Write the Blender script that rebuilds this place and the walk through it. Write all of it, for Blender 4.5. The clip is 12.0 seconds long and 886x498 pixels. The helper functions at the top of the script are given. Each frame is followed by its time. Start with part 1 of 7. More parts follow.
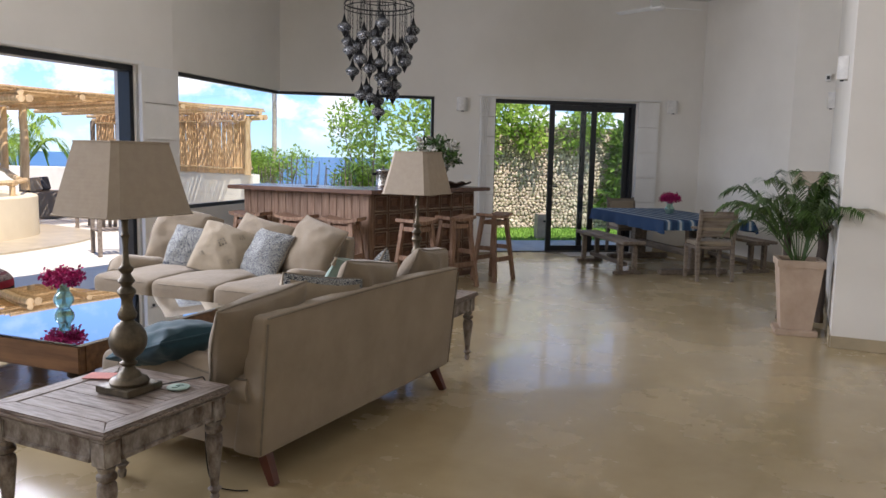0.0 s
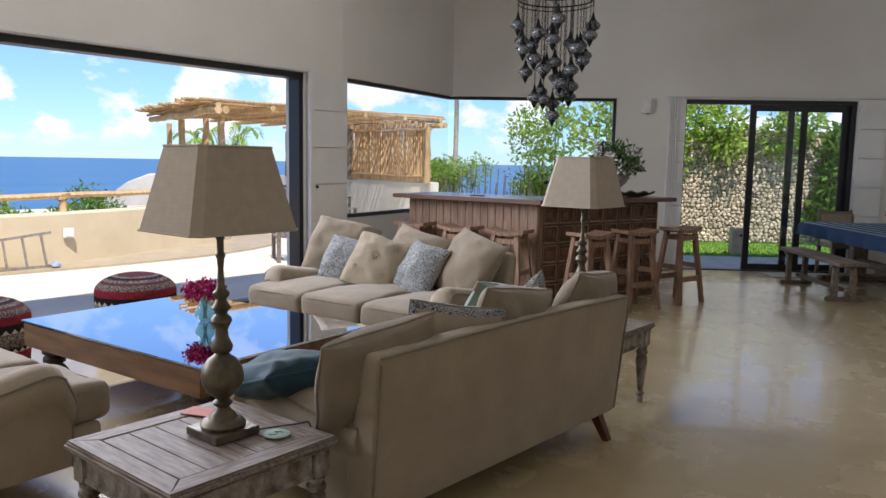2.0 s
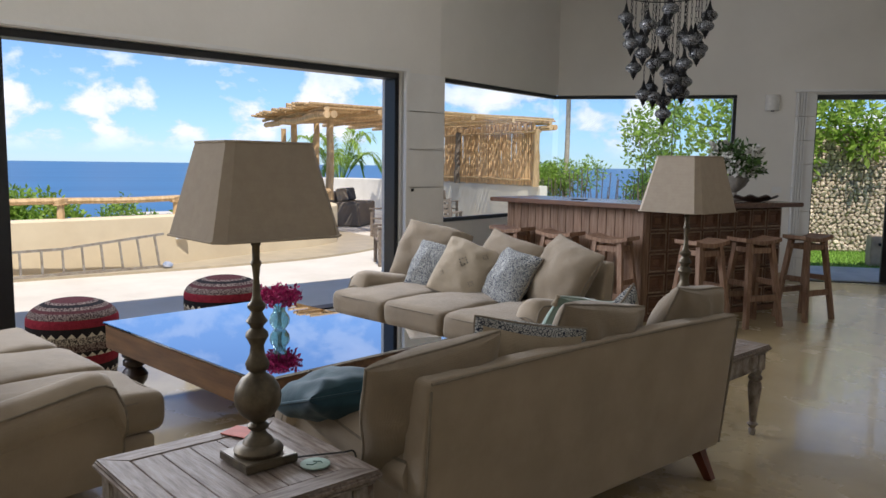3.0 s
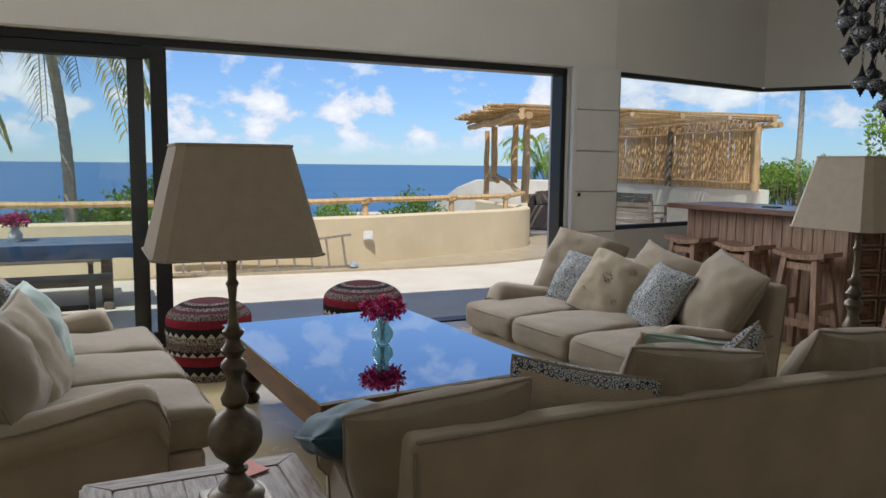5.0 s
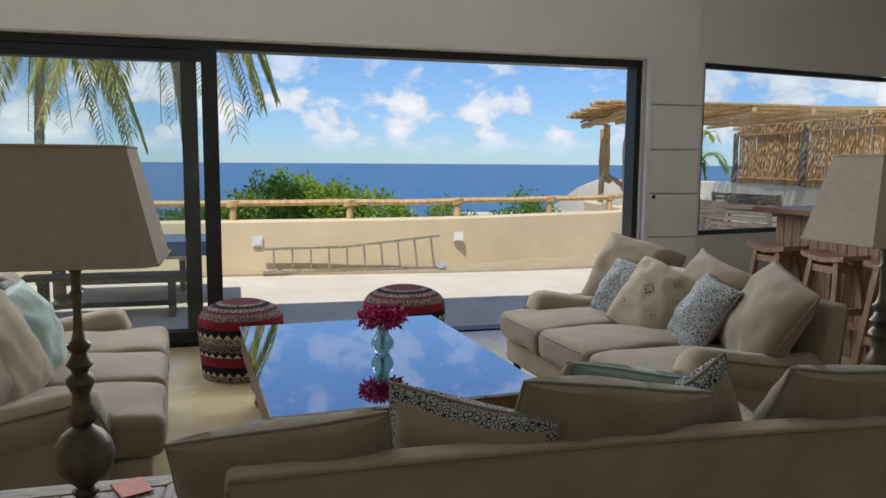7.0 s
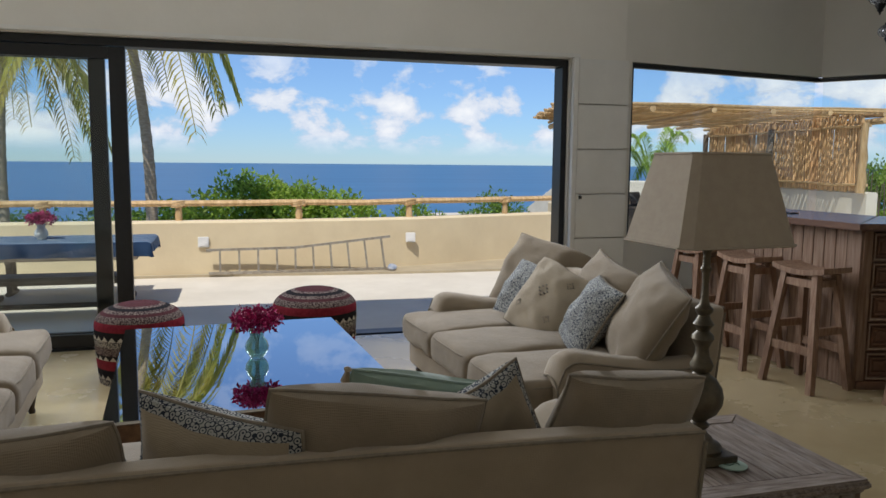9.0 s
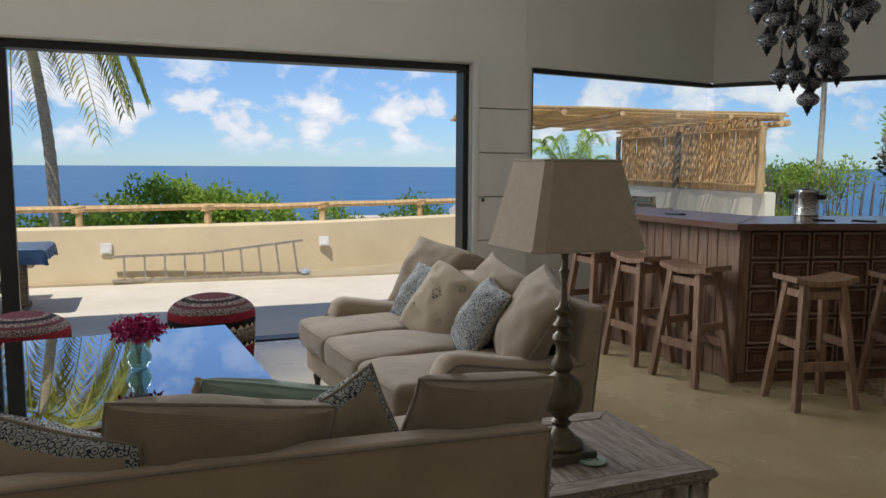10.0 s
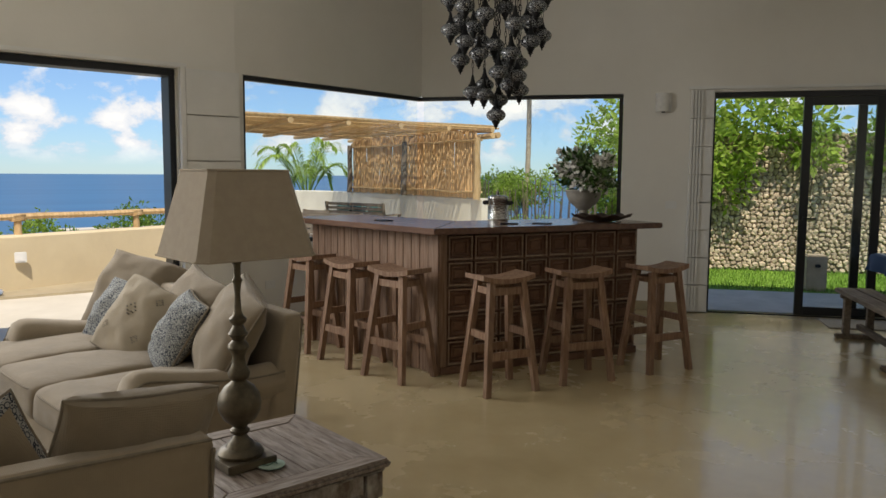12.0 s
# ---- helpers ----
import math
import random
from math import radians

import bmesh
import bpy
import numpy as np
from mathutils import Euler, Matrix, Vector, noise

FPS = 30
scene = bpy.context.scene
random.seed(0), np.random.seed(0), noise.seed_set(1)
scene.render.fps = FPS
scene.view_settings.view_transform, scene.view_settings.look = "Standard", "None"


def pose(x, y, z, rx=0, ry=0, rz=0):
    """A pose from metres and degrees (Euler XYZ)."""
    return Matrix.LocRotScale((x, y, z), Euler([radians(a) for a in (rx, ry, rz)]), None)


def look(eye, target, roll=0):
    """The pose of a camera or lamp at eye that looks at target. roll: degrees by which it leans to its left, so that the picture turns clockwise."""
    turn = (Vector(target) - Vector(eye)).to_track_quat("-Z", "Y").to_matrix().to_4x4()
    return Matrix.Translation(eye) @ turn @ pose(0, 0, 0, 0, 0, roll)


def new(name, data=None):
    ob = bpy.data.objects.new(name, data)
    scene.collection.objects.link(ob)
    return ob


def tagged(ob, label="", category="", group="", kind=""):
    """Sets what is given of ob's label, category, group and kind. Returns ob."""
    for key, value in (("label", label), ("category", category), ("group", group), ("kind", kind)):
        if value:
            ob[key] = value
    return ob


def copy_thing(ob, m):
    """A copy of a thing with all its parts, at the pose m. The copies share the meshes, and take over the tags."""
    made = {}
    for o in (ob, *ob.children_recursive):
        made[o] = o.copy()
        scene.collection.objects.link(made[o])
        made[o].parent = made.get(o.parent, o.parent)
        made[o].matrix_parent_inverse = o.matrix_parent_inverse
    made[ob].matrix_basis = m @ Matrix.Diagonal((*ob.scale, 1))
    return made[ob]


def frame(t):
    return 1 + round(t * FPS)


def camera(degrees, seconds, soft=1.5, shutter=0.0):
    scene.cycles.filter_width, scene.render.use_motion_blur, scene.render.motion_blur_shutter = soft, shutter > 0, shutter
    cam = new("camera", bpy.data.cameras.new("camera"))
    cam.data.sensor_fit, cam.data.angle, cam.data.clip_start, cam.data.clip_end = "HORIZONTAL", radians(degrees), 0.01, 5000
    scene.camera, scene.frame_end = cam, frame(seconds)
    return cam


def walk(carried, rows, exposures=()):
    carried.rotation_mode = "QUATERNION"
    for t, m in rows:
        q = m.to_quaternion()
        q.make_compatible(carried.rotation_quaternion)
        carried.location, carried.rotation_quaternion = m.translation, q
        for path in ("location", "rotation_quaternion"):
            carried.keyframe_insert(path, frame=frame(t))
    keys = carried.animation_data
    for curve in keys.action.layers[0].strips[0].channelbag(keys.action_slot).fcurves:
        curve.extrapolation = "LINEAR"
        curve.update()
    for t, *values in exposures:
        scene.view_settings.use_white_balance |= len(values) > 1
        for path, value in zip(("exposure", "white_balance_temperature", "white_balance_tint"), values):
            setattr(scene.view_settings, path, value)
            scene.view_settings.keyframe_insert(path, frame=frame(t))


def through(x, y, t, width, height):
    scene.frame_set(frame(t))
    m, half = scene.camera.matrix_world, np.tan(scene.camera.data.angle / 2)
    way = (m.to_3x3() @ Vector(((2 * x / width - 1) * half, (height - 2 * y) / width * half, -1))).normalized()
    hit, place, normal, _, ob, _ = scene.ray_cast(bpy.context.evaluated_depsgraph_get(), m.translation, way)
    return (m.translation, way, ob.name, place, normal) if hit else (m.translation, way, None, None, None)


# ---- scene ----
cam = camera(60.6, 12.0)
PATH = [
    (0, (0.348, -0.073, 1.472), (-0.5, 1.722, 1.233), 1.2),
    (0.5, (0.293, 0.049, 1.482), (-0.632, 1.806, 1.244), 1.1),
    (1, (0.221, 0.235, 1.47), (-0.809, 1.934, 1.239), 1.0),
    (1.5, (0.186, 0.391, 1.467), (-0.948, 2.022, 1.238), 0.9),
    (2, (0.141, 0.583, 1.468), (-1.115, 2.122, 1.24), 1.0),
    (2.5, (0.088, 0.764, 1.457), (-1.274, 2.212, 1.233), 0.9),
    (3, (0.035, 0.964, 1.45), (-1.439, 2.298, 1.228), 0.8),
    (3.5, (0.0, 1.148, 1.452), (-1.564, 2.374, 1.225), 0.9),
    (5.5, (-0.007, 1.948, 1.475), (-1.854, 2.682, 1.25), 0.5),
    (6, (-0.012, 2.142, 1.483), (-1.894, 2.779, 1.254), 0.5),
    (6.5, (-0.012, 2.319, 1.481), (-1.92, 2.873, 1.253), 0.4),
    (8.5, (0.01, 2.981, 1.458), (-1.916, 3.467, 1.23), 0.4),
    (9, (0.057, 3.085, 1.471), (-1.855, 3.627, 1.245), 0.5),
    (9.5, (0.094, 3.175, 1.483), (-1.795, 3.791, 1.258), 0.4),
    (10, (0.144, 3.274, 1.489), (-1.707, 3.997, 1.269), 0.3),
    (10.5, (0.182, 3.339, 1.484), (-1.62, 4.18, 1.271), 0.4),
    (11, (0.236, 3.389, 1.476), (-1.49, 4.38, 1.276), 0.6),
    (11.5, (0.29, 3.412, 1.495), (-1.347, 4.543, 1.292), 0.5),
    (12, (0.323, 3.443, 1.498), (-1.187, 4.74, 1.302), 0.4),
]
walk(cam, [(t, look(eye, target, roll)) for t, eye, target, roll in PATH],
     [(0, 0.66, 6250, 18), (1.5, 0.52, 6200, 17), (3.5, 0.10, 6250, 13), (6.5, -0.18, 6350, 10), (9.5, -0.18, 6400, 10), (12, 0.02, 7100, 10)])

# ---- world, sun, exposure ----
SUN_EL, SUN_AZ = 60.0, 125.0
world = bpy.data.worlds.new("sky_world")
scene.world = world
world.use_nodes = True
wn, wl = world.node_tree.nodes, world.node_tree.links
wn.clear()
w_out = wn.new("ShaderNodeOutputWorld")
w_bg = wn.new("ShaderNodeBackground")
w_sky = wn.new("ShaderNodeTexSky")
w_sky.sky_type = "NISHITA"
w_sky.sun_disc = False
w_sky.sun_elevation = radians(SUN_EL)
w_sky.sun_rotation = radians(SUN_AZ)
w_sky.air_density = 0.9
w_sky.dust_density = 0.0
w_sky.ozone_density = 2.0
w_bg.inputs["Strength"].default_value = 0.125
# cumulus clouds, piled up above the horizon
def wnode(kind, **kw):
    n = wn.new(kind)
    for key, value in kw.items():
        n.inputs[key].default_value = value
    return n


w_co = wnode("ShaderNodeTexCoord")
w_map = wnode("ShaderNodeMapping", Scale=(5.2, 5.2, 8.5), Location=(1.35, 0.4, 0.1))
w_n1 = wnode("ShaderNodeTexNoise", Scale=2.3, Detail=14.0, Roughness=0.56, Distortion=0.15)
w_ramp = wn.new("ShaderNodeValToRGB")
w_ramp.color_ramp.elements[0].position = 0.49
w_ramp.color_ramp.elements[1].position = 0.56
w_sep = wn.new("ShaderNodeSeparateXYZ")
w_fade = wnode("ShaderNodeMapRange")
w_fade.inputs["From Min"].default_value = 0.008
w_fade.inputs["From Max"].default_value = 0.035
w_mul = wn.new("ShaderNodeMath")
w_mul.operation = "MULTIPLY"
w_lit = wn.new("ShaderNodeValToRGB")
w_lit.color_ramp.elements[0].position, w_lit.color_ramp.elements[1].position = 0.52, 0.70
w_lit.color_ramp.elements[0].color, w_lit.color_ramp.elements[1].color = (0.62, 0.70, 0.84, 1), (1.0, 1.0, 1.0, 1)
w_gain = wn.new("ShaderNodeMix")
w_gain.data_type = "RGBA"
w_gain.blend_type = "MULTIPLY"
w_gain.inputs["Factor"].default_value = 1.0
w_gain.inputs["B"].default_value = (9.0, 9.0, 9.0, 1)
w_gain.clamp_result = False
w_mix = wn.new("ShaderNodeMix")
w_mix.data_type = "RGBA"
w_tint = wn.new("ShaderNodeMix")
w_tint.data_type = "RGBA"
w_tint.blend_type = "MULTIPLY"
w_tint.inputs["Factor"].default_value = 1.0
w_tint.inputs["B"].default_value = (0.84, 0.95, 1.14, 1)
wl.new(w_co.outputs["Generated"], w_map.inputs["Vector"])
wl.new(w_map.outputs["Vector"], w_n1.inputs["Vector"])
wl.new(w_n1.outputs["Fac"], w_ramp.inputs["Fac"])
wl.new(w_n1.outputs["Fac"], w_lit.inputs["Fac"])
wl.new(w_lit.outputs["Color"], w_gain.inputs["A"])
wl.new(w_gain.outputs["Result"], w_mix.inputs["B"])
wl.new(w_co.outputs["Generated"], w_sep.inputs["Vector"])
wl.new(w_sep.outputs["Z"], w_fade.inputs["Value"])
w_high = wnode("ShaderNodeMapRange")
for key, value in (("From Min", 0.085), ("From Max", 0.17), ("To Min", 1.0), ("To Max", 0.2)):
    w_high.inputs[key].default_value = value
w_mul2 = wn.new("ShaderNodeMath")
w_mul2.operation = "MULTIPLY"
wl.new(w_sep.outputs["Z"], w_high.inputs["Value"])
wl.new(w_ramp.outputs["Color"], w_mul2.inputs[0])
wl.new(w_high.outputs["Result"], w_mul2.inputs[1])
wl.new(w_mul2.outputs["Value"], w_mul.inputs[0])
wl.new(w_fade.outputs["Result"], w_mul.inputs[1])
wl.new(w_mul.outputs["Value"], w_mix.inputs["Factor"])
w_grad = wn.new("ShaderNodeValToRGB")
w_grad.color_ramp.elements[0].position, w_grad.color_ramp.elements[1].position = 0.0, 0.22
w_grad.color_ramp.elements[0].color, w_grad.color_ramp.elements[1].color = (0.46, 0.66, 1.0, 1), (0.80, 0.94, 1.16, 1)
wl.new(w_sep.outputs["Z"], w_grad.inputs["Fac"])
wl.new(w_grad.outputs["Color"], w_tint.inputs["B"])
wl.new(w_sky.outputs["Color"], w_tint.inputs["A"])
wl.new(w_tint.outputs["Result"], w_mix.inputs["A"])
wl.new(w_mix.outputs["Result"], w_bg.inputs["Color"])
wl.new(w_bg.outputs["Background"], w_out.inputs["Surface"])

sun = new("sun", bpy.data.lights.new("sun", "SUN"))
sun.data.energy = 4.4
sun.data.angle = radians(0.53)
sun.data.color = (1.0, 0.95, 0.87)
_el, _az = radians(SUN_EL), radians(SUN_AZ)
sun_way = Vector((math.sin(_az) * math.cos(_el), math.cos(_az) * math.cos(_el), math.sin(_el)))
sun.matrix_world = look(sun_way * 60, (0, 0, 0))



def opening_fill(name, m, width, height, power, colour=(0.93, 0.97, 1.02)):
    """An area lamp added at an opening to boost the sky's light indoors."""
    lamp = new(name, bpy.data.lights.new(name, "AREA"))
    lamp.data.shape, lamp.data.size, lamp.data.size_y = "RECTANGLE", width, height
    lamp.data.energy, lamp.data.color = power, colour
    lamp.matrix_world = m
    return lamp


# added fill: a strip under the sliding doors' head, a panel at the garden door
opening_fill("sky_fill_sliding_doors", look((-6.16, 2.25, 2.19), (-3.2, 2.25, 2.09)), 7.3, 0.26, 250)
opening_fill("sky_fill_garden_door", look((-3.01, 11.60, 1.2), (-1.53, 9.56, 1.1)), 2.2, 2.1, 4)

# ---- materials ----
def mat(name, col, rough=0.6, metal=0.0, col2=None, scale=8.0, detail=5.0, bump=0.0, bump_scale=60.0, stretch=(1, 1, 1),
        spec=0.5, rough2=None, vary=0.0, lo=0.35, hi=0.65, trans=0.0, sheen=0.0, coat=0.0):
    m = bpy.data.materials.new(name)
    m.use_nodes = True
    nt = m.node_tree
    n, l = nt.nodes, nt.links
    b = n["Principled BSDF"]
    b.inputs["Roughness"].default_value = rough
    b.inputs["Metallic"].default_value = metal
    b.inputs["Specular IOR Level"].default_value = spec
    b.inputs["Transmission Weight"].default_value = trans
    b.inputs["Sheen Weight"].default_value = sheen
    b.inputs["Coat Weight"].default_value = coat
    col2 = col2 or tuple(c * 0.8 for c in col)
    tc = n.new("ShaderNodeTexCoord")
    mp = n.new("ShaderNodeMapping")
    mp.inputs["Scale"].default_value = stretch
    l.new(tc.outputs["Object"], mp.inputs["Vector"])
    no = n.new("ShaderNodeTexNoise")
    no.inputs["Scale"].default_value = scale
    no.inputs["Detail"].default_value = detail
    no.inputs["Roughness"].default_value = 0.6
    l.new(mp.outputs["Vector"], no.inputs["Vector"])
    rp = n.new("ShaderNodeValToRGB")
    rp.color_ramp.elements[0].position, rp.color_ramp.elements[1].position = lo, hi
    rp.color_ramp.elements[0].color, rp.color_ramp.elements[1].color = (*col2, 1), (*col, 1)
    l.new(no.outputs["Fac"], rp.inputs["Fac"])
    last = rp.outputs["Color"]
    if vary:
        oi = n.new("ShaderNodeObjectInfo")
        ge = n.new("ShaderNodeNewGeometry")
        ad = n.new("ShaderNodeMath")
        ad.operation = "ADD"
        l.new(oi.outputs["Random"], ad.inputs[0])
        l.new(ge.outputs["Random Per Island"], ad.inputs[1])
        fr = n.new("ShaderNodeMath")
        fr.operation = "FRACT"
        l.new(ad.outputs["Value"], fr.inputs[0])
        mr = n.new("ShaderNodeMapRange")
        mr.inputs["To Min"].default_value, mr.inputs["To Max"].default_value = 1 - vary, 1 + vary
        l.new(fr.outputs["Value"], mr.inputs["Value"])
        hs = n.new("ShaderNodeHueSaturation")
        l.new(mr.outputs["Result"], hs.inputs["Value"])
        l.new(last, hs.inputs["Color"])
        last = hs.outputs["Color"]
    l.new(last, b.inputs["Base Color"])
    if rough2 is not None:
        mr2 = n.new("ShaderNodeMapRange")
        mr2.inputs["To Min"].default_value, mr2.inputs["To Max"].default_value = rough, rough2
        l.new(no.outputs["Fac"], mr2.inputs["Value"])
        l.new(mr2.outputs["Result"], b.inputs["Roughness"])
    if bump:
        nb = n.new("ShaderNodeTexNoise")
        nb.inputs["Scale"].default_value = bump_scale
        nb.inputs["Detail"].default_value = 4.0
        l.new(mp.outputs["Vector"], nb.inputs["Vector"])
        bp = n.new("ShaderNodeBump")
        bp.inputs["Strength"].default_value = bump
        bp.inputs["Distance"].default_value = 0.01
        l.new(nb.outputs["Fac"], bp.inputs["Height"])
        l.new(bp.outputs["Normal"], b.inputs["Normal"])
    return m


def weave(m, size=420.0, strength=0.25):
    """Adds a fine woven relief to a cloth material."""
    n, l = m.node_tree.nodes, m.node_tree.links
    b = n["Principled BSDF"]
    tc = n.new("ShaderNodeTexCoord")
    outs = []
    for ax in ("X", "Y", "Z"):
        w = n.new("ShaderNodeTexWave")
        w.wave_type, w.bands_direction = "BANDS", ax
        w.inputs["Scale"].default_value = size / 6.0
        w.inputs["Distortion"].default_value = 1.5
        l.new(tc.outputs["Object"], w.inputs["Vector"])
        outs.append(w.outputs["Fac"])
    a = n.new("ShaderNodeMath")
    a.operation = "ADD"
    l.new(outs[0], a.inputs[0])
    l.new(outs[1], a.inputs[1])
    a2 = n.new("ShaderNodeMath")
    a2.operation = "ADD"
    l.new(a.outputs["Value"], a2.inputs[0])
    l.new(outs[2], a2.inputs[1])
    bp = n.new("ShaderNodeBump")
    bp.inputs["Strength"].default_value = strength
    bp.inputs["Distance"].default_value = 0.002
    l.new(a2.outputs["Value"], bp.inputs["Height"])
    if b.inputs["Normal"].links:
        l.new(b.inputs["Normal"].links[0].from_socket, bp.inputs["Normal"])
    l.new(bp.outputs["Normal"], b.inputs["Normal"])
    return m


M_WALL = mat("wall_paint", (0.80, 0.77, 0.71), 0.75, col2=(0.76, 0.73, 0.67), scale=1.3, bump=0.12, bump_scale=14.0, spec=0.25)
M_CEIL = mat("ceiling_paint", (0.80, 0.78, 0.74), 0.8, col2=(0.77, 0.75, 0.71), scale=1.1, bump=0.06, bump_scale=20, spec=0.2)
M_TRIM = mat("white_trim", (0.80, 0.79, 0.76), 0.5, col2=(0.74, 0.73, 0.70), scale=3, bump=0.03, bump_scale=80, spec=0.35)
M_FLOOR = mat("polished_cement", (0.56, 0.455, 0.275), 0.10, col2=(0.43, 0.335, 0.185), scale=1.5, detail=11, bump=0.035, bump_scale=3.0, rough2=0.42, spec=0.5, lo=0.3, hi=0.7, coat=0.3)
M_SKIRT = mat("cement_skirting", (0.47, 0.39, 0.26), 0.4, scale=3, spec=0.4)
M_TERRACE = mat("terrace_cement", (0.70, 0.64, 0.53), 0.7, col2=(0.62, 0.56, 0.455), scale=1.4, bump=0.1, bump_scale=30, spec=0.25)
M_PARAPET = mat("cream_plaster", (0.74, 0.62, 0.41), 0.8, col2=(0.68, 0.56, 0.365), scale=1.6, bump=0.15, bump_scale=25, spec=0.2)
M_WHITEOUT = mat("white_plaster_outside", (0.76, 0.71, 0.60), 0.8, col2=(0.68, 0.63, 0.52), scale=2, bump=0.12, bump_scale=25, spec=0.2)
M_BLACK = mat("black_aluminium", (0.016, 0.017, 0.02), 0.35, col2=(0.012, 0.013, 0.015), scale=30, spec=0.5)
M_LINEN = weave(mat("beige_linen", (0.36, 0.292, 0.215), 0.9, col2=(0.305, 0.247, 0.18), scale=5, detail=8, bump=0.2, bump_scale=14, spec=0.15, sheen=0.25))
M_LINEN2 = weave(mat("beige_cushion_linen", (0.268, 0.213, 0.15), 0.9, col2=(0.225, 0.18, 0.128), scale=6, detail=8, bump=0.6, bump_scale=9, spec=0.15, sheen=0.25))
M_PIPE = mat("linen_piping", (0.26, 0.22, 0.17), 0.9, scale=40, spec=0.1)
M_TEAL = mat("teal_velvet", (0.025, 0.07, 0.092), 0.75, col2=(0.018, 0.052, 0.072), scale=14, bump=0.2, bump_scale=20, sheen=0.15, spec=0.2)
M_SAGE = mat("sage_velvet", (0.25, 0.34, 0.28), 0.8, col2=(0.2, 0.28, 0.235), scale=12, bump=0.2, bump_scale=16, sheen=0.5, spec=0.2)
M_DARKWOOD = mat("dark_turned_wood", (0.035, 0.02, 0.014), 0.4, col2=(0.02, 0.012, 0.009), scale=12, stretch=(1, 1, 0.15), spec=0.5)
M_REDWOOD = mat("mahogany_leg", (0.13, 0.035, 0.018), 0.35, col2=(0.09, 0.022, 0.012), scale=14, stretch=(1, 1, 0.12), spec=0.5)


def whitewash(name, wood, wash, scale, stretch, amount=(0.42, 0.62)):
    m = mat(name, wash, 0.6, col2=wood, scale=scale, detail=9, stretch=stretch, bump=0.25, bump_scale=scale * 3, lo=amount[0], hi=amount[1], vary=0.12, spec=0.35)
    return m


M_TABLETOP = whitewash("limed_wood_top", (0.115, 0.073, 0.052), (0.36, 0.315, 0.28), 9, (1.0, 7.0, 7.0), (0.30, 0.74))
M_TABLELEG = whitewash("limed_wood_leg", (0.11, 0.075, 0.055), (0.42, 0.385, 0.345), 14, (1.6, 1.6, 1.0), (0.36, 0.70))
M_BAR = whitewash("bar_planks", (0.20, 0.115, 0.072), (0.40, 0.285, 0.205), 7, (7, 7, 0.5), (0.4, 0.85))
M_PANEL = whitewash("carved_panels", (0.15, 0.075, 0.046), (0.25, 0.145, 0.095), 5, (1.5, 1.5, 1.5), (0.4, 0.75))
M_PANELRIM = whitewash("carved_panel_ridges", (0.17, 0.10, 0.066), (0.42, 0.32, 0.245), 14, (1.5, 1.5, 1.5), (0.3, 0.7))
M_BARTOP = mat("bar_top_wood", (0.17, 0.09, 0.058), 0.24, col2=(0.11, 0.055, 0.036), scale=6, stretch=(0.6, 5, 5), bump=0.06, bump_scale=30, spec=0.5)
M_STOOL = whitewash("stool_wood", (0.21, 0.118, 0.073), (0.41, 0.28, 0.195), 8, (5, 5, 0.7), (0.4, 0.85))
M_CTWOOD = mat("coffee_table_wood", (0.20, 0.105, 0.05), 0.4, col2=(0.10, 0.05, 0.026), scale=5, stretch=(0.5, 5, 5), bump=0.1, bump_scale=30, spec=0.4)
M_BRASS = mat("aged_brass", (0.165, 0.135, 0.092), 0.42, metal=0.7, col2=(0.08, 0.067, 0.048), scale=16, rough2=0.5, spec=0.5)
M_SHADE = weave(mat("linen_shade", (0.44, 0.375, 0.30), 0.9, col2=(0.41, 0.345, 0.275), scale=30, spec=0.1), 500, 0.15)
M_IRON = mat("black_iron", (0.02, 0.02, 0.022), 0.45, metal=0.6, scale=30)
M_POLE = mat("mangrove_pole", (0.68, 0.48, 0.26), 0.75, col2=(0.48, 0.31, 0.145), scale=5, stretch=(3, 3, 0.7), bump=0.3, bump_scale=20, vary=0.2, spec=0.2)
M_REED = mat("reed_slats", (0.70, 0.47, 0.25), 0.8, col2=(0.50, 0.31, 0.15), scale=6, stretch=(4, 4, 0.5), vary=0.35, spec=0.15)
def leafy(m, through=0.58):
    """Lets light pass through thin leaves."""
    n, l = m.node_tree.nodes, m.node_tree.links
    b = n["Principled BSDF"]
    tr = n.new("ShaderNodeBsdfTranslucent")
    l.new(b.inputs["Base Color"].links[0].from_socket, tr.inputs["Color"])
    mx = n.new("ShaderNodeMixShader")
    mx.inputs["Fac"].default_value = through
    l.new(b.outputs["BSDF"], mx.inputs[1])
    l.new(tr.outputs["BSDF"], mx.inputs[2])
    l.new(mx.outputs["Shader"], n["Material Output"].inputs["Surface"])
    return m


M_LEAF = leafy(mat("leaf_green", (0.42, 0.55, 0.10), 0.5, col2=(0.26, 0.40, 0.065), scale=1.6, vary=0.4, spec=0.4))
M_LEAF2 = leafy(mat("leaf_deep_green", (0.22, 0.35, 0.06), 0.5, col2=(0.12, 0.22, 0.04), scale=1.5, vary=0.4, spec=0.4))
M_PALM = leafy(mat("palm_leaf", (0.36, 0.40, 0.09), 0.5, col2=(0.58, 0.47, 0.13), scale=0.8, vary=0.3, spec=0.4))
M_TRUNK = mat("palm_trunk", (0.54, 0.45, 0.34), 0.9, col2=(0.36, 0.29, 0.21), scale=9, stretch=(1, 1, 3), bump=0.5, bump_scale=12, spec=0.1)
M_BRANCH = mat("branch_bark", (0.20, 0.16, 0.12), 0.9, scale=9, spec=0.1)
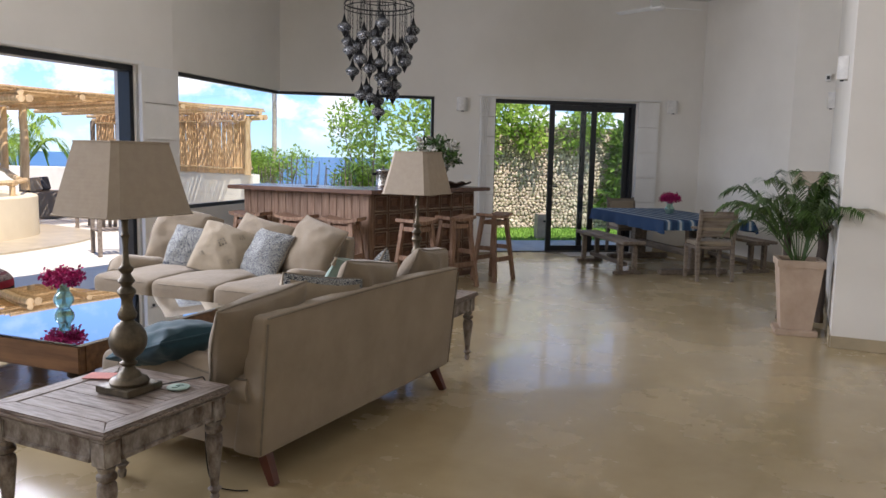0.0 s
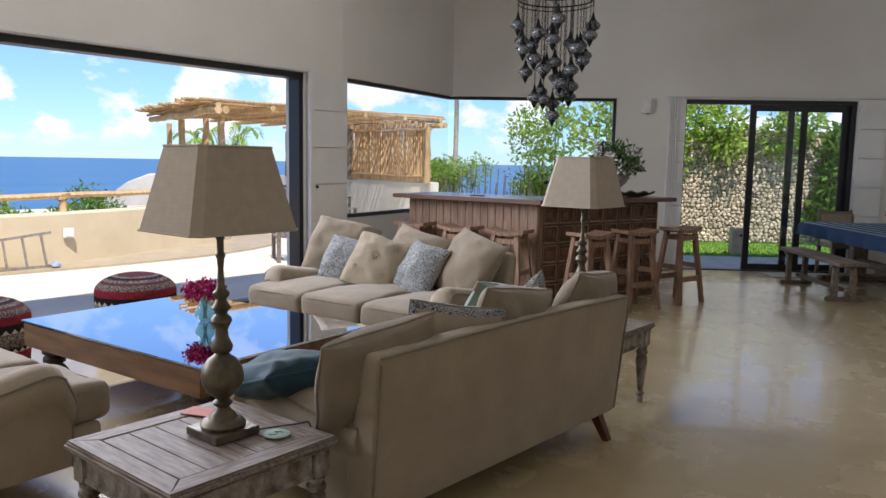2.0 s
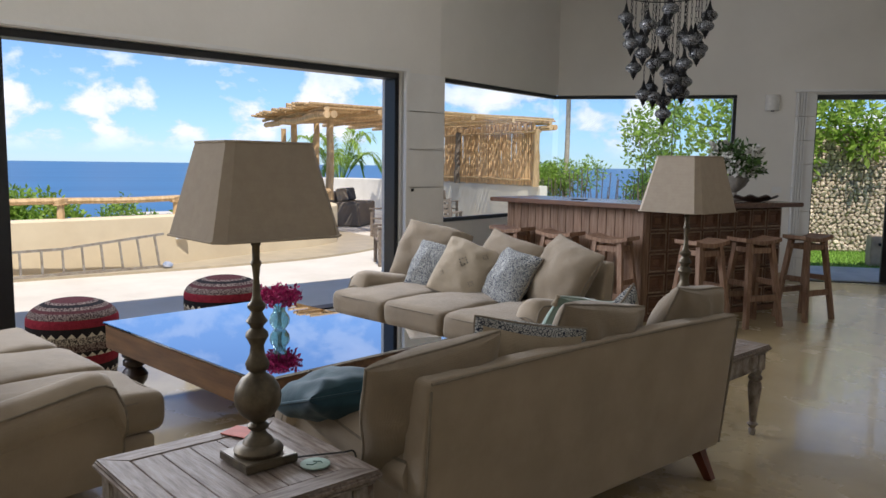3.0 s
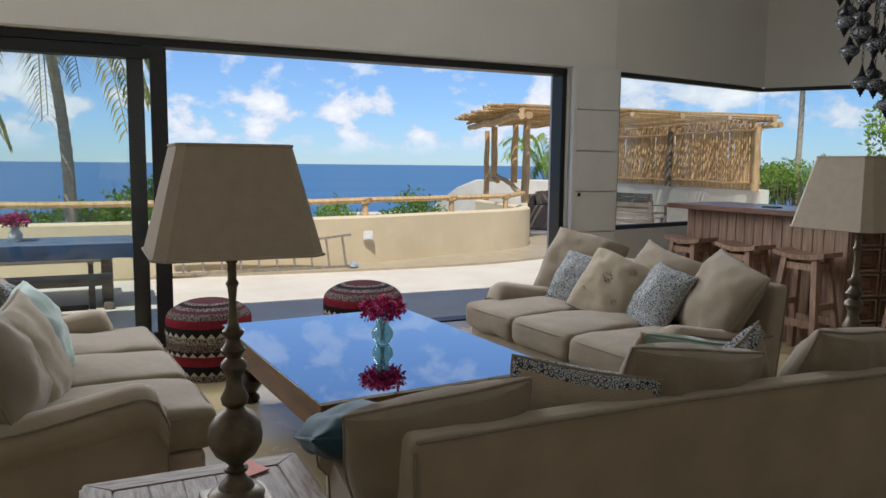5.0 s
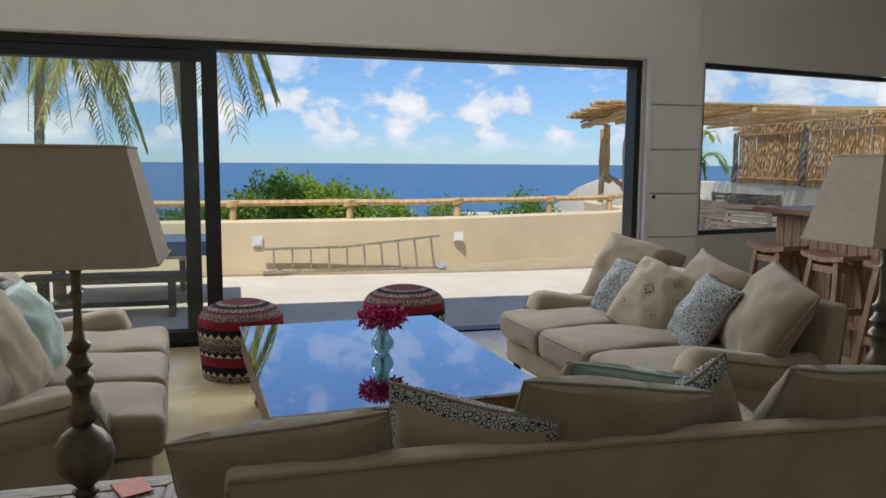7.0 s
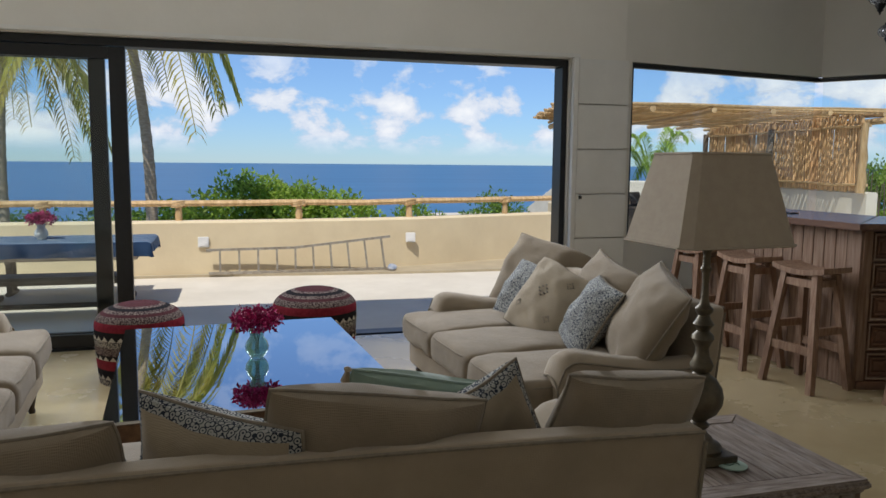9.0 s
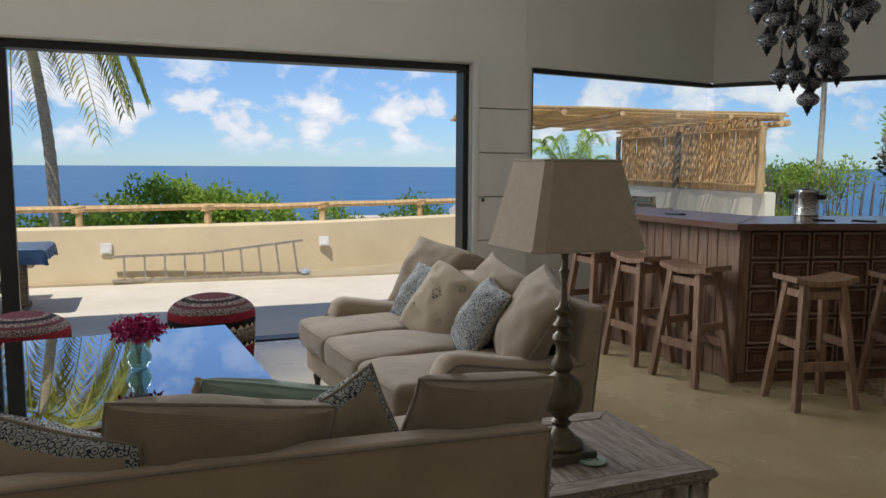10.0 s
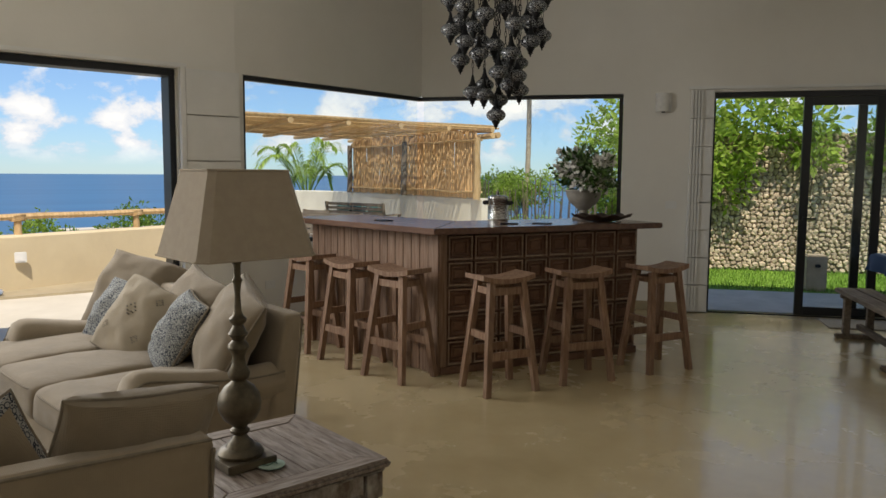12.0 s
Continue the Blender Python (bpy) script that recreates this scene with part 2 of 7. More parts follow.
M_GRASS = mat("grass", (0.20, 0.34, 0.05), 0.7, col2=(0.11, 0.21, 0.03), scale=9, vary=0.35, spec=0.2)
M_SOIL = mat("garden_soil", (0.20, 0.16, 0.10), 0.95, col2=(0.10, 0.12, 0.04), scale=0.5, bump=0.5, bump_scale=3, spec=0.1)
M_SEA = mat("sea_water", (0.03, 0.135, 0.27), 0.35, col2=(0.02, 0.10, 0.22), scale=0.02, stretch=(1, 0.25, 1), bump=0.3, bump_scale=0.6, spec=0.3)
M_STONE = mat("coral_stone", (0.60, 0.50, 0.375), 0.95, col2=(0.40, 0.32, 0.225), scale=7, bump=0.6, bump_scale=30, vary=0.3, spec=0.1)
M_MORTAR = mat("stone_joint", (0.28, 0.23, 0.17), 0.95, scale=8, bump=0.4, bump_scale=20, spec=0.1)
M_PAVE = mat("pale_paving", (0.55, 0.52, 0.46), 0.8, scale=3, bump=0.15, bump_scale=30, spec=0.2)

M_GLASS = bpy.data.materials.new("window_glass")
M_GLASS.use_nodes = True
_n, _l = M_GLASS.node_tree.nodes, M_GLASS.node_tree.links
_n.clear()
_o, _g, _t, _x, _f = (_n.new(k) for k in ("ShaderNodeOutputMaterial", "ShaderNodeBsdfGlossy", "ShaderNodeBsdfTransparent", "ShaderNodeMixShader", "ShaderNodeLayerWeight"))
_g.inputs["Roughness"].default_value = 0.0
_t.inputs["Color"].default_value = (0.955, 0.98, 0.978, 1)
_f.inputs["Blend"].default_value = 0.5
_p = _n.new("ShaderNodeMath")
_p.operation = "POWER"
_p.inputs[1].default_value = 4.5
_q = _n.new("ShaderNodeMapRange")
_q.inputs["To Min"].default_value, _q.inputs["To Max"].default_value = 0.03, 0.4
_l.new(_f.outputs["Facing"], _p.inputs[0])
_l.new(_p.outputs["Value"], _q.inputs["Value"])
_l.new(_q.outputs["Result"], _x.inputs["Fac"])
_l.new(_t.outputs["BSDF"], _x.inputs[1])
_l.new(_g.outputs["BSDF"], _x.inputs[2])
_l.new(_x.outputs["Shader"], _o.inputs["Surface"])

M_TABLEGLASS = mat("smoked_table_glass", (0.57, 0.62, 0.67), 0.02, metal=1.0, col2=(0.55, 0.60, 0.65), scale=3, spec=1.0, coat=1.0)
M_TABLEGLASS.node_tree.nodes["Principled BSDF"].inputs["IOR"].default_value = 2.5
M_TABLEGLASS.node_tree.nodes["Principled BSDF"].inputs["Coat IOR"].default_value = 2.0
M_TABLEGLASS.node_tree.nodes["Principled BSDF"].inputs["Coat Roughness"].default_value = 0.01


# ---- mesh helpers ----
def finish(bm, smooth=40):
    bmesh.ops.recalc_face_normals(bm, faces=bm.faces[:])
    if smooth:
        for f in bm.faces:
            f.smooth = True
        lim = radians(smooth)
        for e in bm.edges:
            e.smooth = len(e.link_faces) == 2 and e.calc_face_angle(0) < lim


def part(name, bm, material, parent=None, label="", smooth=40):
    """Links a bmesh as one mesh object, under a thing or a part."""
    finish(bm, smooth)
    me = bpy.data.meshes.new(name)
    bm.to_mesh(me)
    bm.free()
    me.materials.append(material)
    ob = new(name, me)
    ob.parent = parent
    if label:
        ob["label"] = label
    return ob


def thing(name, m, label, category, group="", kind=""):
    ob = new(name)
    ob.empty_display_size = 0.1
    ob.matrix_world = m
    return tagged(ob, label, category, group, kind)


def structure(name, bm, material, label, category, smooth=40):
    return tagged(part(name, bm, material, None, "", smooth), label, category, "", "structure")


def box(bm, x0, x1, y0, y1, z0, z1, bevel=0.0, m=None):
    vs = [bm.verts.new((x, y, z)) for z in (z0, z1) for y in (y0, y1) for x in (x0, x1)]
    fs = [bm.faces.new([vs[i] for i in q]) for q in ((0, 2, 3, 1), (4, 5, 7, 6), (0, 1, 5, 4), (2, 6, 7, 3), (0, 4, 6, 2), (1, 3, 7, 5))]
    if bevel:
        es = list({e for f in fs for e in f.edges})
        r = bmesh.ops.bevel(bm, geom=es, offset=bevel, segments=2, affect="EDGES", clamp_overlap=True)
        vs = list({v for f in r["faces"] for v in f.verts} | {v for v in vs if v.is_valid})
    if m is not None:
        bmesh.ops.transform(bm, matrix=m, verts=vs)
    return vs


def bar_between(bm, a, b, r0, r1=None, segs=8, jitter=0.0, steps=1):
    """A round bar from a to b."""
    a, b = Vector(a), Vector(b)
    r1 = r0 if r1 is None else r1
    d = (b - a).normalized()
    u = d.orthogonal().normalized()
    v = d.cross(u)
    rings = []
    for k in range(steps + 1):
        f = k / steps
        c = a.lerp(b, f)
        if jitter and 0 < k < steps:
            c = c + Vector((random.uniform(-jitter, jitter), random.uniform(-jitter, jitter), random.uniform(-jitter, jitter)))
        r = r0 + (r1 - r0) * f
        if jitter:
            r *= random.uniform(0.9, 1.1)
        rings.append([bm.verts.new(c + (u * math.cos(2 * math.pi * i / segs) + v * math.sin(2 * math.pi * i / segs)) * r) for i in range(segs)])
    for p, q in zip(rings, rings[1:]):
        for i in range(segs):
            bm.faces.new((p[i], p[(i + 1) % segs], q[(i + 1) % segs], q[i]))
    bm.faces.new(rings[0][::-1])
    bm.faces.new(rings[-1])


def square_bar(bm, a, b, wa, da, wb=None, db=None, up=(0, 0, 1)):
    """A four-sided bar from a to b, with its width and depth at both ends."""
    wb, db = wa if wb is None else wb, da if db is None else db
    a, b = Vector(a), Vector(b)
    d = (b - a).normalized()
    side = Vector((1, 0, 0)) if abs(d.z) > 0.7 else Vector((0, 0, 1)).cross(d).normalized()
    oth = d.cross(side).normalized()
    ra = [bm.verts.new(a + side * sx * wa / 2 + oth * sy * da / 2) for sx, sy in ((-1, -1), (1, -1), (1, 1), (-1, 1))]
    rb = [bm.verts.new(b + side * sx * wb / 2 + oth * sy * db / 2) for sx, sy in ((-1, -1), (1, -1), (1, 1), (-1, 1))]
    for i in range(4):
        bm.faces.new((ra[i], ra[(i + 1) % 4], rb[(i + 1) % 4], rb[i]))
    bm.faces.new(ra[::-1])
    bm.faces.new(rb)


def tube(bm, pts, r, segs=6, closed=False, taper=None):
    pts = [Vector(p) for p in pts]
    n = len(pts)
    rings = []
    u = None
    for i, p in enumerate(pts):
        a = pts[(i - 1) % n] if closed or i else p
        b = pts[(i + 1) % n] if closed or i < n - 1 else p
        d = (b - a).normalized()
        u = d.orthogonal().normalized() if u is None else (u - d * u.dot(d)).normalized()
        v = d.cross(u)
        rr = r if taper is None else r + (taper - r) * i / max(1, n - 1)
        rings.append([bm.verts.new(p + (u * math.cos(2 * math.pi * k / segs) + v * math.sin(2 * math.pi * k / segs)) * rr) for k in range(segs)])
    pairs = list(zip(rings, rings[1:])) + ([(rings[-1], rings[0])] if closed else [])
    for p, q in pairs:
        for k in range(segs):
            bm.faces.new((p[k], p[(k + 1) % segs], q[(k + 1) % segs], q[k]))
    if not closed:
        bm.faces.new(rings[0][::-1])
        bm.faces.new(rings[-1])


def lathe(bm, prof, segs=24, at=(0, 0, 0)):
    rings = []
    for r, z in prof:
        rings.append([bm.verts.new((at[0] + max(r, 1e-4) * math.cos(2 * math.pi * i / segs), at[1] + max(r, 1e-4) * math.sin(2 * math.pi * i / segs), at[2] + z)) for i in range(segs)])
    for p, q in zip(rings, rings[1:]):
        for i in range(segs):
            bm.faces.new((p[i], p[(i + 1) % segs], q[(i + 1) % segs], q[i]))
    bm.faces.new(rings[0][::-1])
    bm.faces.new(rings[-1])


def slab(bm, poly, z0, z1, bevel=0.0):
    """A flat slab with a polygon for its outline."""
    lo = [bm.verts.new((x, y, z0)) for x, y in poly]
    hi = [bm.verts.new((x, y, z1)) for x, y in poly]
    n = len(poly)
    fs = [bm.faces.new(lo[::-1]), bm.faces.new(hi)]
    for i in range(n):
        fs.append(bm.faces.new((lo[i], lo[(i + 1) % n], hi[(i + 1) % n], hi[i])))
    if bevel:
        bmesh.ops.bevel(bm, geom=list({e for e in fs[1].edges} | {e for e in fs[0].edges}), offset=bevel, segments=2, affect="EDGES")


def rounded_box(bm, sx, sy, sz, r, crown=0.0, n=5, m=None, sag=0.0):
    """A soft box round the origin, with rounded edges and a crowned top and bottom."""
    def ticks(h):
        a = [-h + r * (1 - math.cos(math.pi / 2 * k / n)) for k in range(n + 1)]
        mid = [(-h + r) + (2 * h - 2 * r) * k / 6 for k in range(1, 6)]
        return a + mid + [-t for t in a[::-1]]
    base = bmesh.ops.create_cube(bm, size=2.0)["verts"]
    fs = list({f for v in base for f in v.link_faces})
    es = list({e for f in fs for e in f.edges})
    rr = bmesh.ops.subdivide_edges(bm, edges=es, cuts=11, use_grid_fill=True)
    vs = list({v for f in bm.faces for v in f.verts if v.tag is False})
    h = (sx / 2, sy / 2, sz / 2)
    for v in vs:
        if v.tag:
            continue
        p = []
        for i in range(3):
            t = v.co[i]
            s = 1 if t >= 0 else -1
            a = abs(t)
            # spend the outer part of the grid on the rounded edge
            p.append(s * (a / 0.67 * max(h[i] - r, 0) if a <= 0.67 else max(h[i] - r, 0) + (a - 0.67) / 0.33 * min(r, h[i])))
        core = Vector([max(-max(h[i] - r, 0), min(max(h[i] - r, 0), p[i])) for i in range(3)])
        off = Vector(p) - core
        big = max(abs(c) for c in off)
        if big > 1e-6:
            off = off.normalized() * big
        q = core + off
        u, w = q.x / h[0], q.y / h[1]
        q.z += crown * (1 - min(1, u * u)) * (1 - min(1, w * w)) * (1 if q.z > 0 else -0.3)
        v.co = q
        v.tag = True
    if m is not None:
        bmesh.ops.transform(bm, matrix=m, verts=vs)
    return vs


# ---- large structure ----
def wall_run(name, p0, p1, z0, z1, thick, holes, label, ext0=0.0, ext1=0.0):
    """A straight wall whose inner face runs from p0 to p1, with holes (u0, u1, z0, z1) through it. It thickens to the left of its run."""
    p0, p1 = Vector(p0), Vector(p1)
    d = (p1 - p0).normalized()
    p0 = p0 - d * ext0
    length = (p1 - p0).length + ext1
    nrm = Vector((-d.y, d.x))
    hs = [(max(0.0, a + ext0), min(length, b + ext0), c, e) for a, b, c, e in holes]
    us = sorted({0.0, length} | {h[0] for h in hs} | {h[1] for h in hs})
    zs = sorted({z0, z1} | {max(z0, h[2]) for h in hs} | {h[3] for h in hs})
    def solid(i, k):
        if i < 0 or k < 0 or i >= len(us) - 1 or k >= len(zs) - 1:
            return False
        u, z = (us[i] + us[i + 1]) / 2, (zs[k] + zs[k + 1]) / 2
        return not any(h[0] < u < h[1] and h[2] < z < h[3] for h in hs)
    bm = bmesh.new()
    cache = {}
    def v(i, k, s):
        if (i, k, s) not in cache:
            q = p0 + d * us[i] + nrm * thick * s
            cache[(i, k, s)] = bm.verts.new((q.x, q.y, zs[k]))
        return cache[(i, k, s)]
    for i in range(len(us) - 1):
        for k in range(len(zs) - 1):
            if not solid(i, k):
                continue
            bm.faces.new((v(i, k, 0), v(i + 1, k, 0), v(i + 1, k + 1, 0), v(i, k + 1, 0)))
            bm.faces.new((v(i, k, 1), v(i, k + 1, 1), v(i + 1, k + 1, 1), v(i + 1, k, 1)))
            if not solid(i - 1, k):
                bm.faces.new((v(i, k, 0), v(i, k + 1, 0), v(i, k + 1, 1), v(i, k, 1)))
            if not solid(i + 1, k):
                bm.faces.new((v(i + 1, k, 0), v(i + 1, k, 1), v(i + 1, k + 1, 1), v(i + 1, k + 1, 0)))
            if not solid(i, k - 1):
                bm.faces.new((v(i, k, 0), v(i, k, 1), v(i + 1, k, 1), v(i + 1, k, 0)))
            if not solid(i, k + 1):
                bm.faces.new((v(i, k + 1, 0), v(i + 1, k + 1, 0), v(i + 1, k + 1, 1), v(i, k + 1, 1)))
    return structure(name, bm, M_WALL, label, "wall", 0)


CEIL = 4.05
SEA0, SEA1 = (-6.22, -4.2), (-6.25, 6.58)        # wall with the sliding doors
WIN1 = (-6.70, 9.13)                              # corner of the two glass panes
CORN = (-1.25, 13.10)                             # corner behind the dining table
BR1, BR2 = (0.237, 11.27), (0.63, 11.27)
PIL = (0.63, 6.76)
EAST = 4.6
B_DIR = (Vector(CORN) - Vector(WIN1)).normalized()
S_DIR = (Vector(WIN1) - Vector(SEA1)).normalized()
HEAD, SILL = 2.40, 0.80
SHEAD = 2.335                                     # under the head of the sliding doors
SL0, SL1 = -1.6, 6.03                             # the sliding opening, along y
WINU = 2.31                                       # pane along the back wall
DO0, DO1, DHEAD = 3.265, 5.61, 2.40                # garden door along the back wall

wall_run("wall_sea", SEA0, SEA1, -0.3, 4.35, 0.32, [(SL0 - SEA0[1], SL1 - SEA0[1], -0.5, SHEAD + 0.06)], "white plastered wall above the wide sliding doors", ext0=0.3)
wall_run("wall_window", SEA1, WIN1, -0.3, 4.35, 0.28, [(0.08, 9.0, SILL, HEAD)], "white plastered wall under the corner window")
wall_run("wall_garden", WIN1, CORN, -0.3, 4.35, 0.28, [(-1.0, WINU, SILL, HEAD), (DO0, DO1, -0.5, DHEAD)], "white plastered wall with a corner window and garden door", ext1=0.25)
wall_run("wall_dining", CORN, BR1, -0.1, 4.35, 0.25, [], "bright white plastered wall beside the dining table", ext1=0.0)
wall_run("wall_alcove", BR1, BR2, -0.1, 4.35, 0.25, [], "short white plastered return wall", ext0=0.1, ext1=0.2)
wall_run("wall_side", BR2, PIL, -0.1, 4.35, 0.25, [], "white plastered side wall with two wall lights")
wall_run("wall_pillar", (PIL[0] + 0.25, PIL[1]), (EAST, PIL[1]), -0.1, 4.35, 0.25, [], "cream plastered wall end", ext1=0.2)
wall_run("wall_east", (EAST, PIL[1]), (EAST, -4.2), -0.1, 4.35, 0.25, [], "plain white wall", ext1=0.2)
wall_run("wall_south", (EAST, -4.2), SEA0, -0.1, 4.35, 0.25, [], "plain white wall", ext1=0.2)

ROOM = [SEA0, SEA1, WIN1, CORN, BR1, BR2, PIL, (EAST, PIL[1]), (EAST, SEA0[1])]
bm = bmesh.new()
slab(bm, ROOM, -0.12, 0.0)
structure("floor", bm, M_FLOOR, "polished yellow-beige cement floor with soft reflections", "floor", 0)
bm = bmesh.new()
slab(bm, [(-6.9, -4.6), (-6.57, 6.6), (-7.0, 9.3), (-1.3, 13.5), (0.6, 11.6), (1.05, 11.6), (1.05, 7.1), (4.9, 7.1), (4.9, -4.6)], CEIL, 4.33)
structure("ceiling", bm, M_CEIL, "plain white ceiling", "ceiling", 0)


def along(p0, d, u, off=0.0):
    """The point u along a wall from p0, off metres into the room."""
    return Vector(p0) + d * u + Vector((d.y, -d.x)) * off


def skirting(p0, p1):
    p0, p1 = Vector(p0), Vector(p1)
    d = (p1 - p0).normalized()
    n = Vector((d.y, -d.x))
    bm = bmesh.new()
    a, b = p0 + n * 0.002, p1 + n * 0.002
    c, e = p1 + n * 0.016, p0 + n * 0.016
    slab(bm, [(a.x, a.y), (b.x, b.y), (c.x, c.y), (e.x, e.y)], 0.002, 0.10)
    structure("baseboard", bm, M_SKIRT, "beige cement skirting along the wall", "baseboard", 0)


for a, b in ((along(SEA0, Vector((0, 1)), SL1 - SEA0[1] + 0.62), SEA1), (SEA1, WIN1), (WIN1, along(WIN1, B_DIR, DO0 - 0.26)),
             (along(WIN1, B_DIR, DO1 + 0.38), CORN), (CORN, BR1), (BR1, BR2), (BR2, PIL)):
    skirting(a, b)
skirting((PIL[0], PIL[1]), (EAST, PIL[1]))


def wall_pose(p0, d, u, z=0.0):
    """Local frame on a wall: x along the wall, y out of the room, z up."""
    q = Vector(p0) + d * u
    return Matrix.Translation((q.x, q.y, z)) @ Matrix.Rotation(math.atan2(d.y, d.x), 4, "Z")


def bevelled(x0, x1, y0, y1, z0, z1, b=0.004):
    bm = bmesh.new()
    box(bm, x0, x1, y0, y1, z0, z1, b)
    return bm


# corner window
def window(name, p0, d, u0, u1, side):
    w = thing(name, wall_pose(p0, d, 0), "fixed glass pane in a black frame, meeting another at the corner", "window", "", "structure")
    t = 0.045
    if side == "sea":
        part("window_frame", bevelled(u0, u1 + 0.07, 0.03, 0.10, HEAD - t, HEAD - 0.002), M_BLACK, w)
        part("window_frame", bevelled(u0, u1 + 0.07, 0.03, 0.10, SILL + 0.002, SILL + t), M_BLACK, w)
        part("window_frame", bevelled(u0 + 0.002, u0 + t, 0.031, 0.099, SILL + t, HEAD - t), M_BLACK, w)
    else:
        part("window_frame", bevelled(u0 - 0.07, u1, 0.031, 0.099, HEAD - t + 0.001, HEAD - 0.003), M_BLACK, w)
        part("window_frame", bevelled(u0 - 0.07, u1, 0.031, 0.099, SILL + 0.003, SILL + t - 0.001), M_BLACK, w)
        part("window_frame", bevelled(u1 - t, u1 - 0.002, 0.031, 0.099, SILL + t, HEAD - t), M_BLACK, w)
    bm = bmesh.new()
    box(bm, u0 + (t if side == "sea" else 0.0), u1 - (0.0 if side == "sea" else t), 0.06, 0.068, SILL + t, HEAD - t)
    g = part("pane", bm, M_GLASS, w, "", 0)
    g.visible_shadow = False
    return w


S_LEN = (Vector(WIN1) - Vector(SEA1)).length
window("window_1", SEA1, S_DIR, 0.08, S_LEN - 0.012, "sea")
window("window_2", WIN1, B_DIR, 0.012, WINU, "back")

# sliding doors: outer frame, two leaves pushed to one end, rail on the floor
Y_DIR = Vector((0, 1))
sd = thing("door_1", wall_pose((-6.22, 0), Y_DIR, 0), "wide black sliding glass doors pushed open to the terrace", "sliding door", "", "structure")
part("head_frame", bevelled(SL0, SL1, 0.06, 0.24, SHEAD - 0.005, SHEAD + 0.055), M_BLACK, sd)
part("jamb", bevelled(SL1 - 0.055, SL1 - 0.003, 0.06, 0.24, -0.02, SHEAD - 0.005), M_BLACK, sd)
part("jamb", bevelled(SL0 + 0.003, SL0 + 0.055, 0.06, 0.24, -0.02, SHEAD - 0.005), M_BLACK, sd)
part("floor_rail", bevelled(SL0 + 0.055, SL1 - 0.055, 0.07, 0.24, -0.02, 0.006), M_BLACK, sd, "dark flush floor rail")
for y0, off in ((0.37, 0.075), (0.21, 0.165)):
    leaf = part("leaf", bevelled(y0 + 1.86, y0 + 1.98, off, off + 0.055, 0.01, SHEAD - 0.01), M_BLACK, sd)
    part("stile", bevelled(y0, y0 + 0.10, off, off + 0.055, 0.01, SHEAD - 0.01), M_BLACK, leaf)
    part("rail", bevelled(y0 + 0.10, y0 + 1.86, off + 0.002, off + 0.053, SHEAD - 0.10, SHEAD - 0.011), M_BLACK, leaf)
    part("rail", bevelled(y0 + 0.10, y0 + 1.86, off + 0.002, off + 0.053, 0.011, 0.11), M_BLACK, leaf)
    bm = bmesh.new()
    box(bm, y0 + 0.10, y0 + 1.86, off + 0.022, off + 0.03, 0.11, SHEAD - 0.10)
    part("pane", bm, M_GLASS, leaf, "", 0).visible_shadow = False
for y0 in (-1.55,):
    leaf = part("leaf", bevelled(y0 + 1.80, y0 + 1.88, 0.12, 0.16, 0.01, SHEAD - 0.01), M_BLACK, sd)
    bm = bmesh.new()
    box(bm, y0 + 0.02, y0 + 1.80, 0.136, 0.144, 0.01, SHEAD - 0.012)
    part("pane", bm, M_GLASS, leaf, "", 0).visible_shadow = False

# white trim round the opening and boarded shutter stack beside it
bm = bmesh.new()
box(bm, SL0 - 0.05, SL1 + 0.07, -0.035, -0.003, SHEAD + 0.065, SHEAD + 0.10, 0.004)
ob = structure("trim", bm, M_TRIM, "thin white trim over the sliding doors", "trim", 0)
ob.matrix_world = wall_pose((-6.22, 0), Y_DIR, 0)
bm = bmesh.new()
box(bm, SL1 + 0.005, SL1 + 0.05, -0.055, -0.003, 0.0, SHEAD + 0.064, 0.004)
ob = structure("trim", bm, M_TRIM, "white upright trim beside the sliding doors", "trim", 0)
ob.matrix_world = wall_pose((-6.22, 0), Y_DIR, 0)


def shutter_stack(name, m, width, lines, label, depth=0.05, top=2.5, rows=6):
    s = thing(name, m, label, "shutter", "", "structure")
    h = (top - 0.02) / rows
    for k in range(rows):
        part("panel", bevelled(0, width, -depth, -0.003, 0.012 + k * h, 0.012 + (k + 1) * h - 0.009, 0.003), M_TRIM, s)
        for j in range(lines):
            x = 0.004 + j * 0.032
            part("fold", bevelled(x, x + 0.02, -depth - 0.024, -depth - 0.001, 0.012 + k * h, 0.012 + (k + 1) * h - 0.006, 0.0), M_TRIM, s)
    return s


st = shutter_stack("shutter_1", wall_pose((-6.22, SL1 + 0.052), Y_DIR, 0), 0.50, 0, "white boarded shutter panel beside the sliding doors", 0.045, 2.41, 6)
part("key", bevelled(0.03, 0.05, -0.075, -0.047, 1.16, 1.19, 0.002), M_BLACK, st, "small key in the lock")

# garden door with three leaves and shutters on both sides
gd = thing("door_2", wall_pose(WIN1, B_DIR, 0), "black folding glass door standing half open to the garden", "glass door", "", "structure")
part("head_frame", bevelled(DO0, DO1, 0.03, 0.15, DHEAD - 0.06, DHEAD - 0.003), M_BLACK, gd)
part("jamb", bevelled(DO1 - 0.07, DO1 - 0.003, 0.03, 0.15, 0.0, DHEAD - 0.06), M_BLACK, gd)
part("jamb", bevelled(DO0 + 0.003, DO0 + 0.02, 0.03, 0.15, 0.0, DHEAD - 0.06), M_BLACK, gd)
part("threshold", bevelled(DO0 + 0.02, DO1 - 0.07, 0.03, 0.15, -0.02, 0.008), M_BLACK, gd)


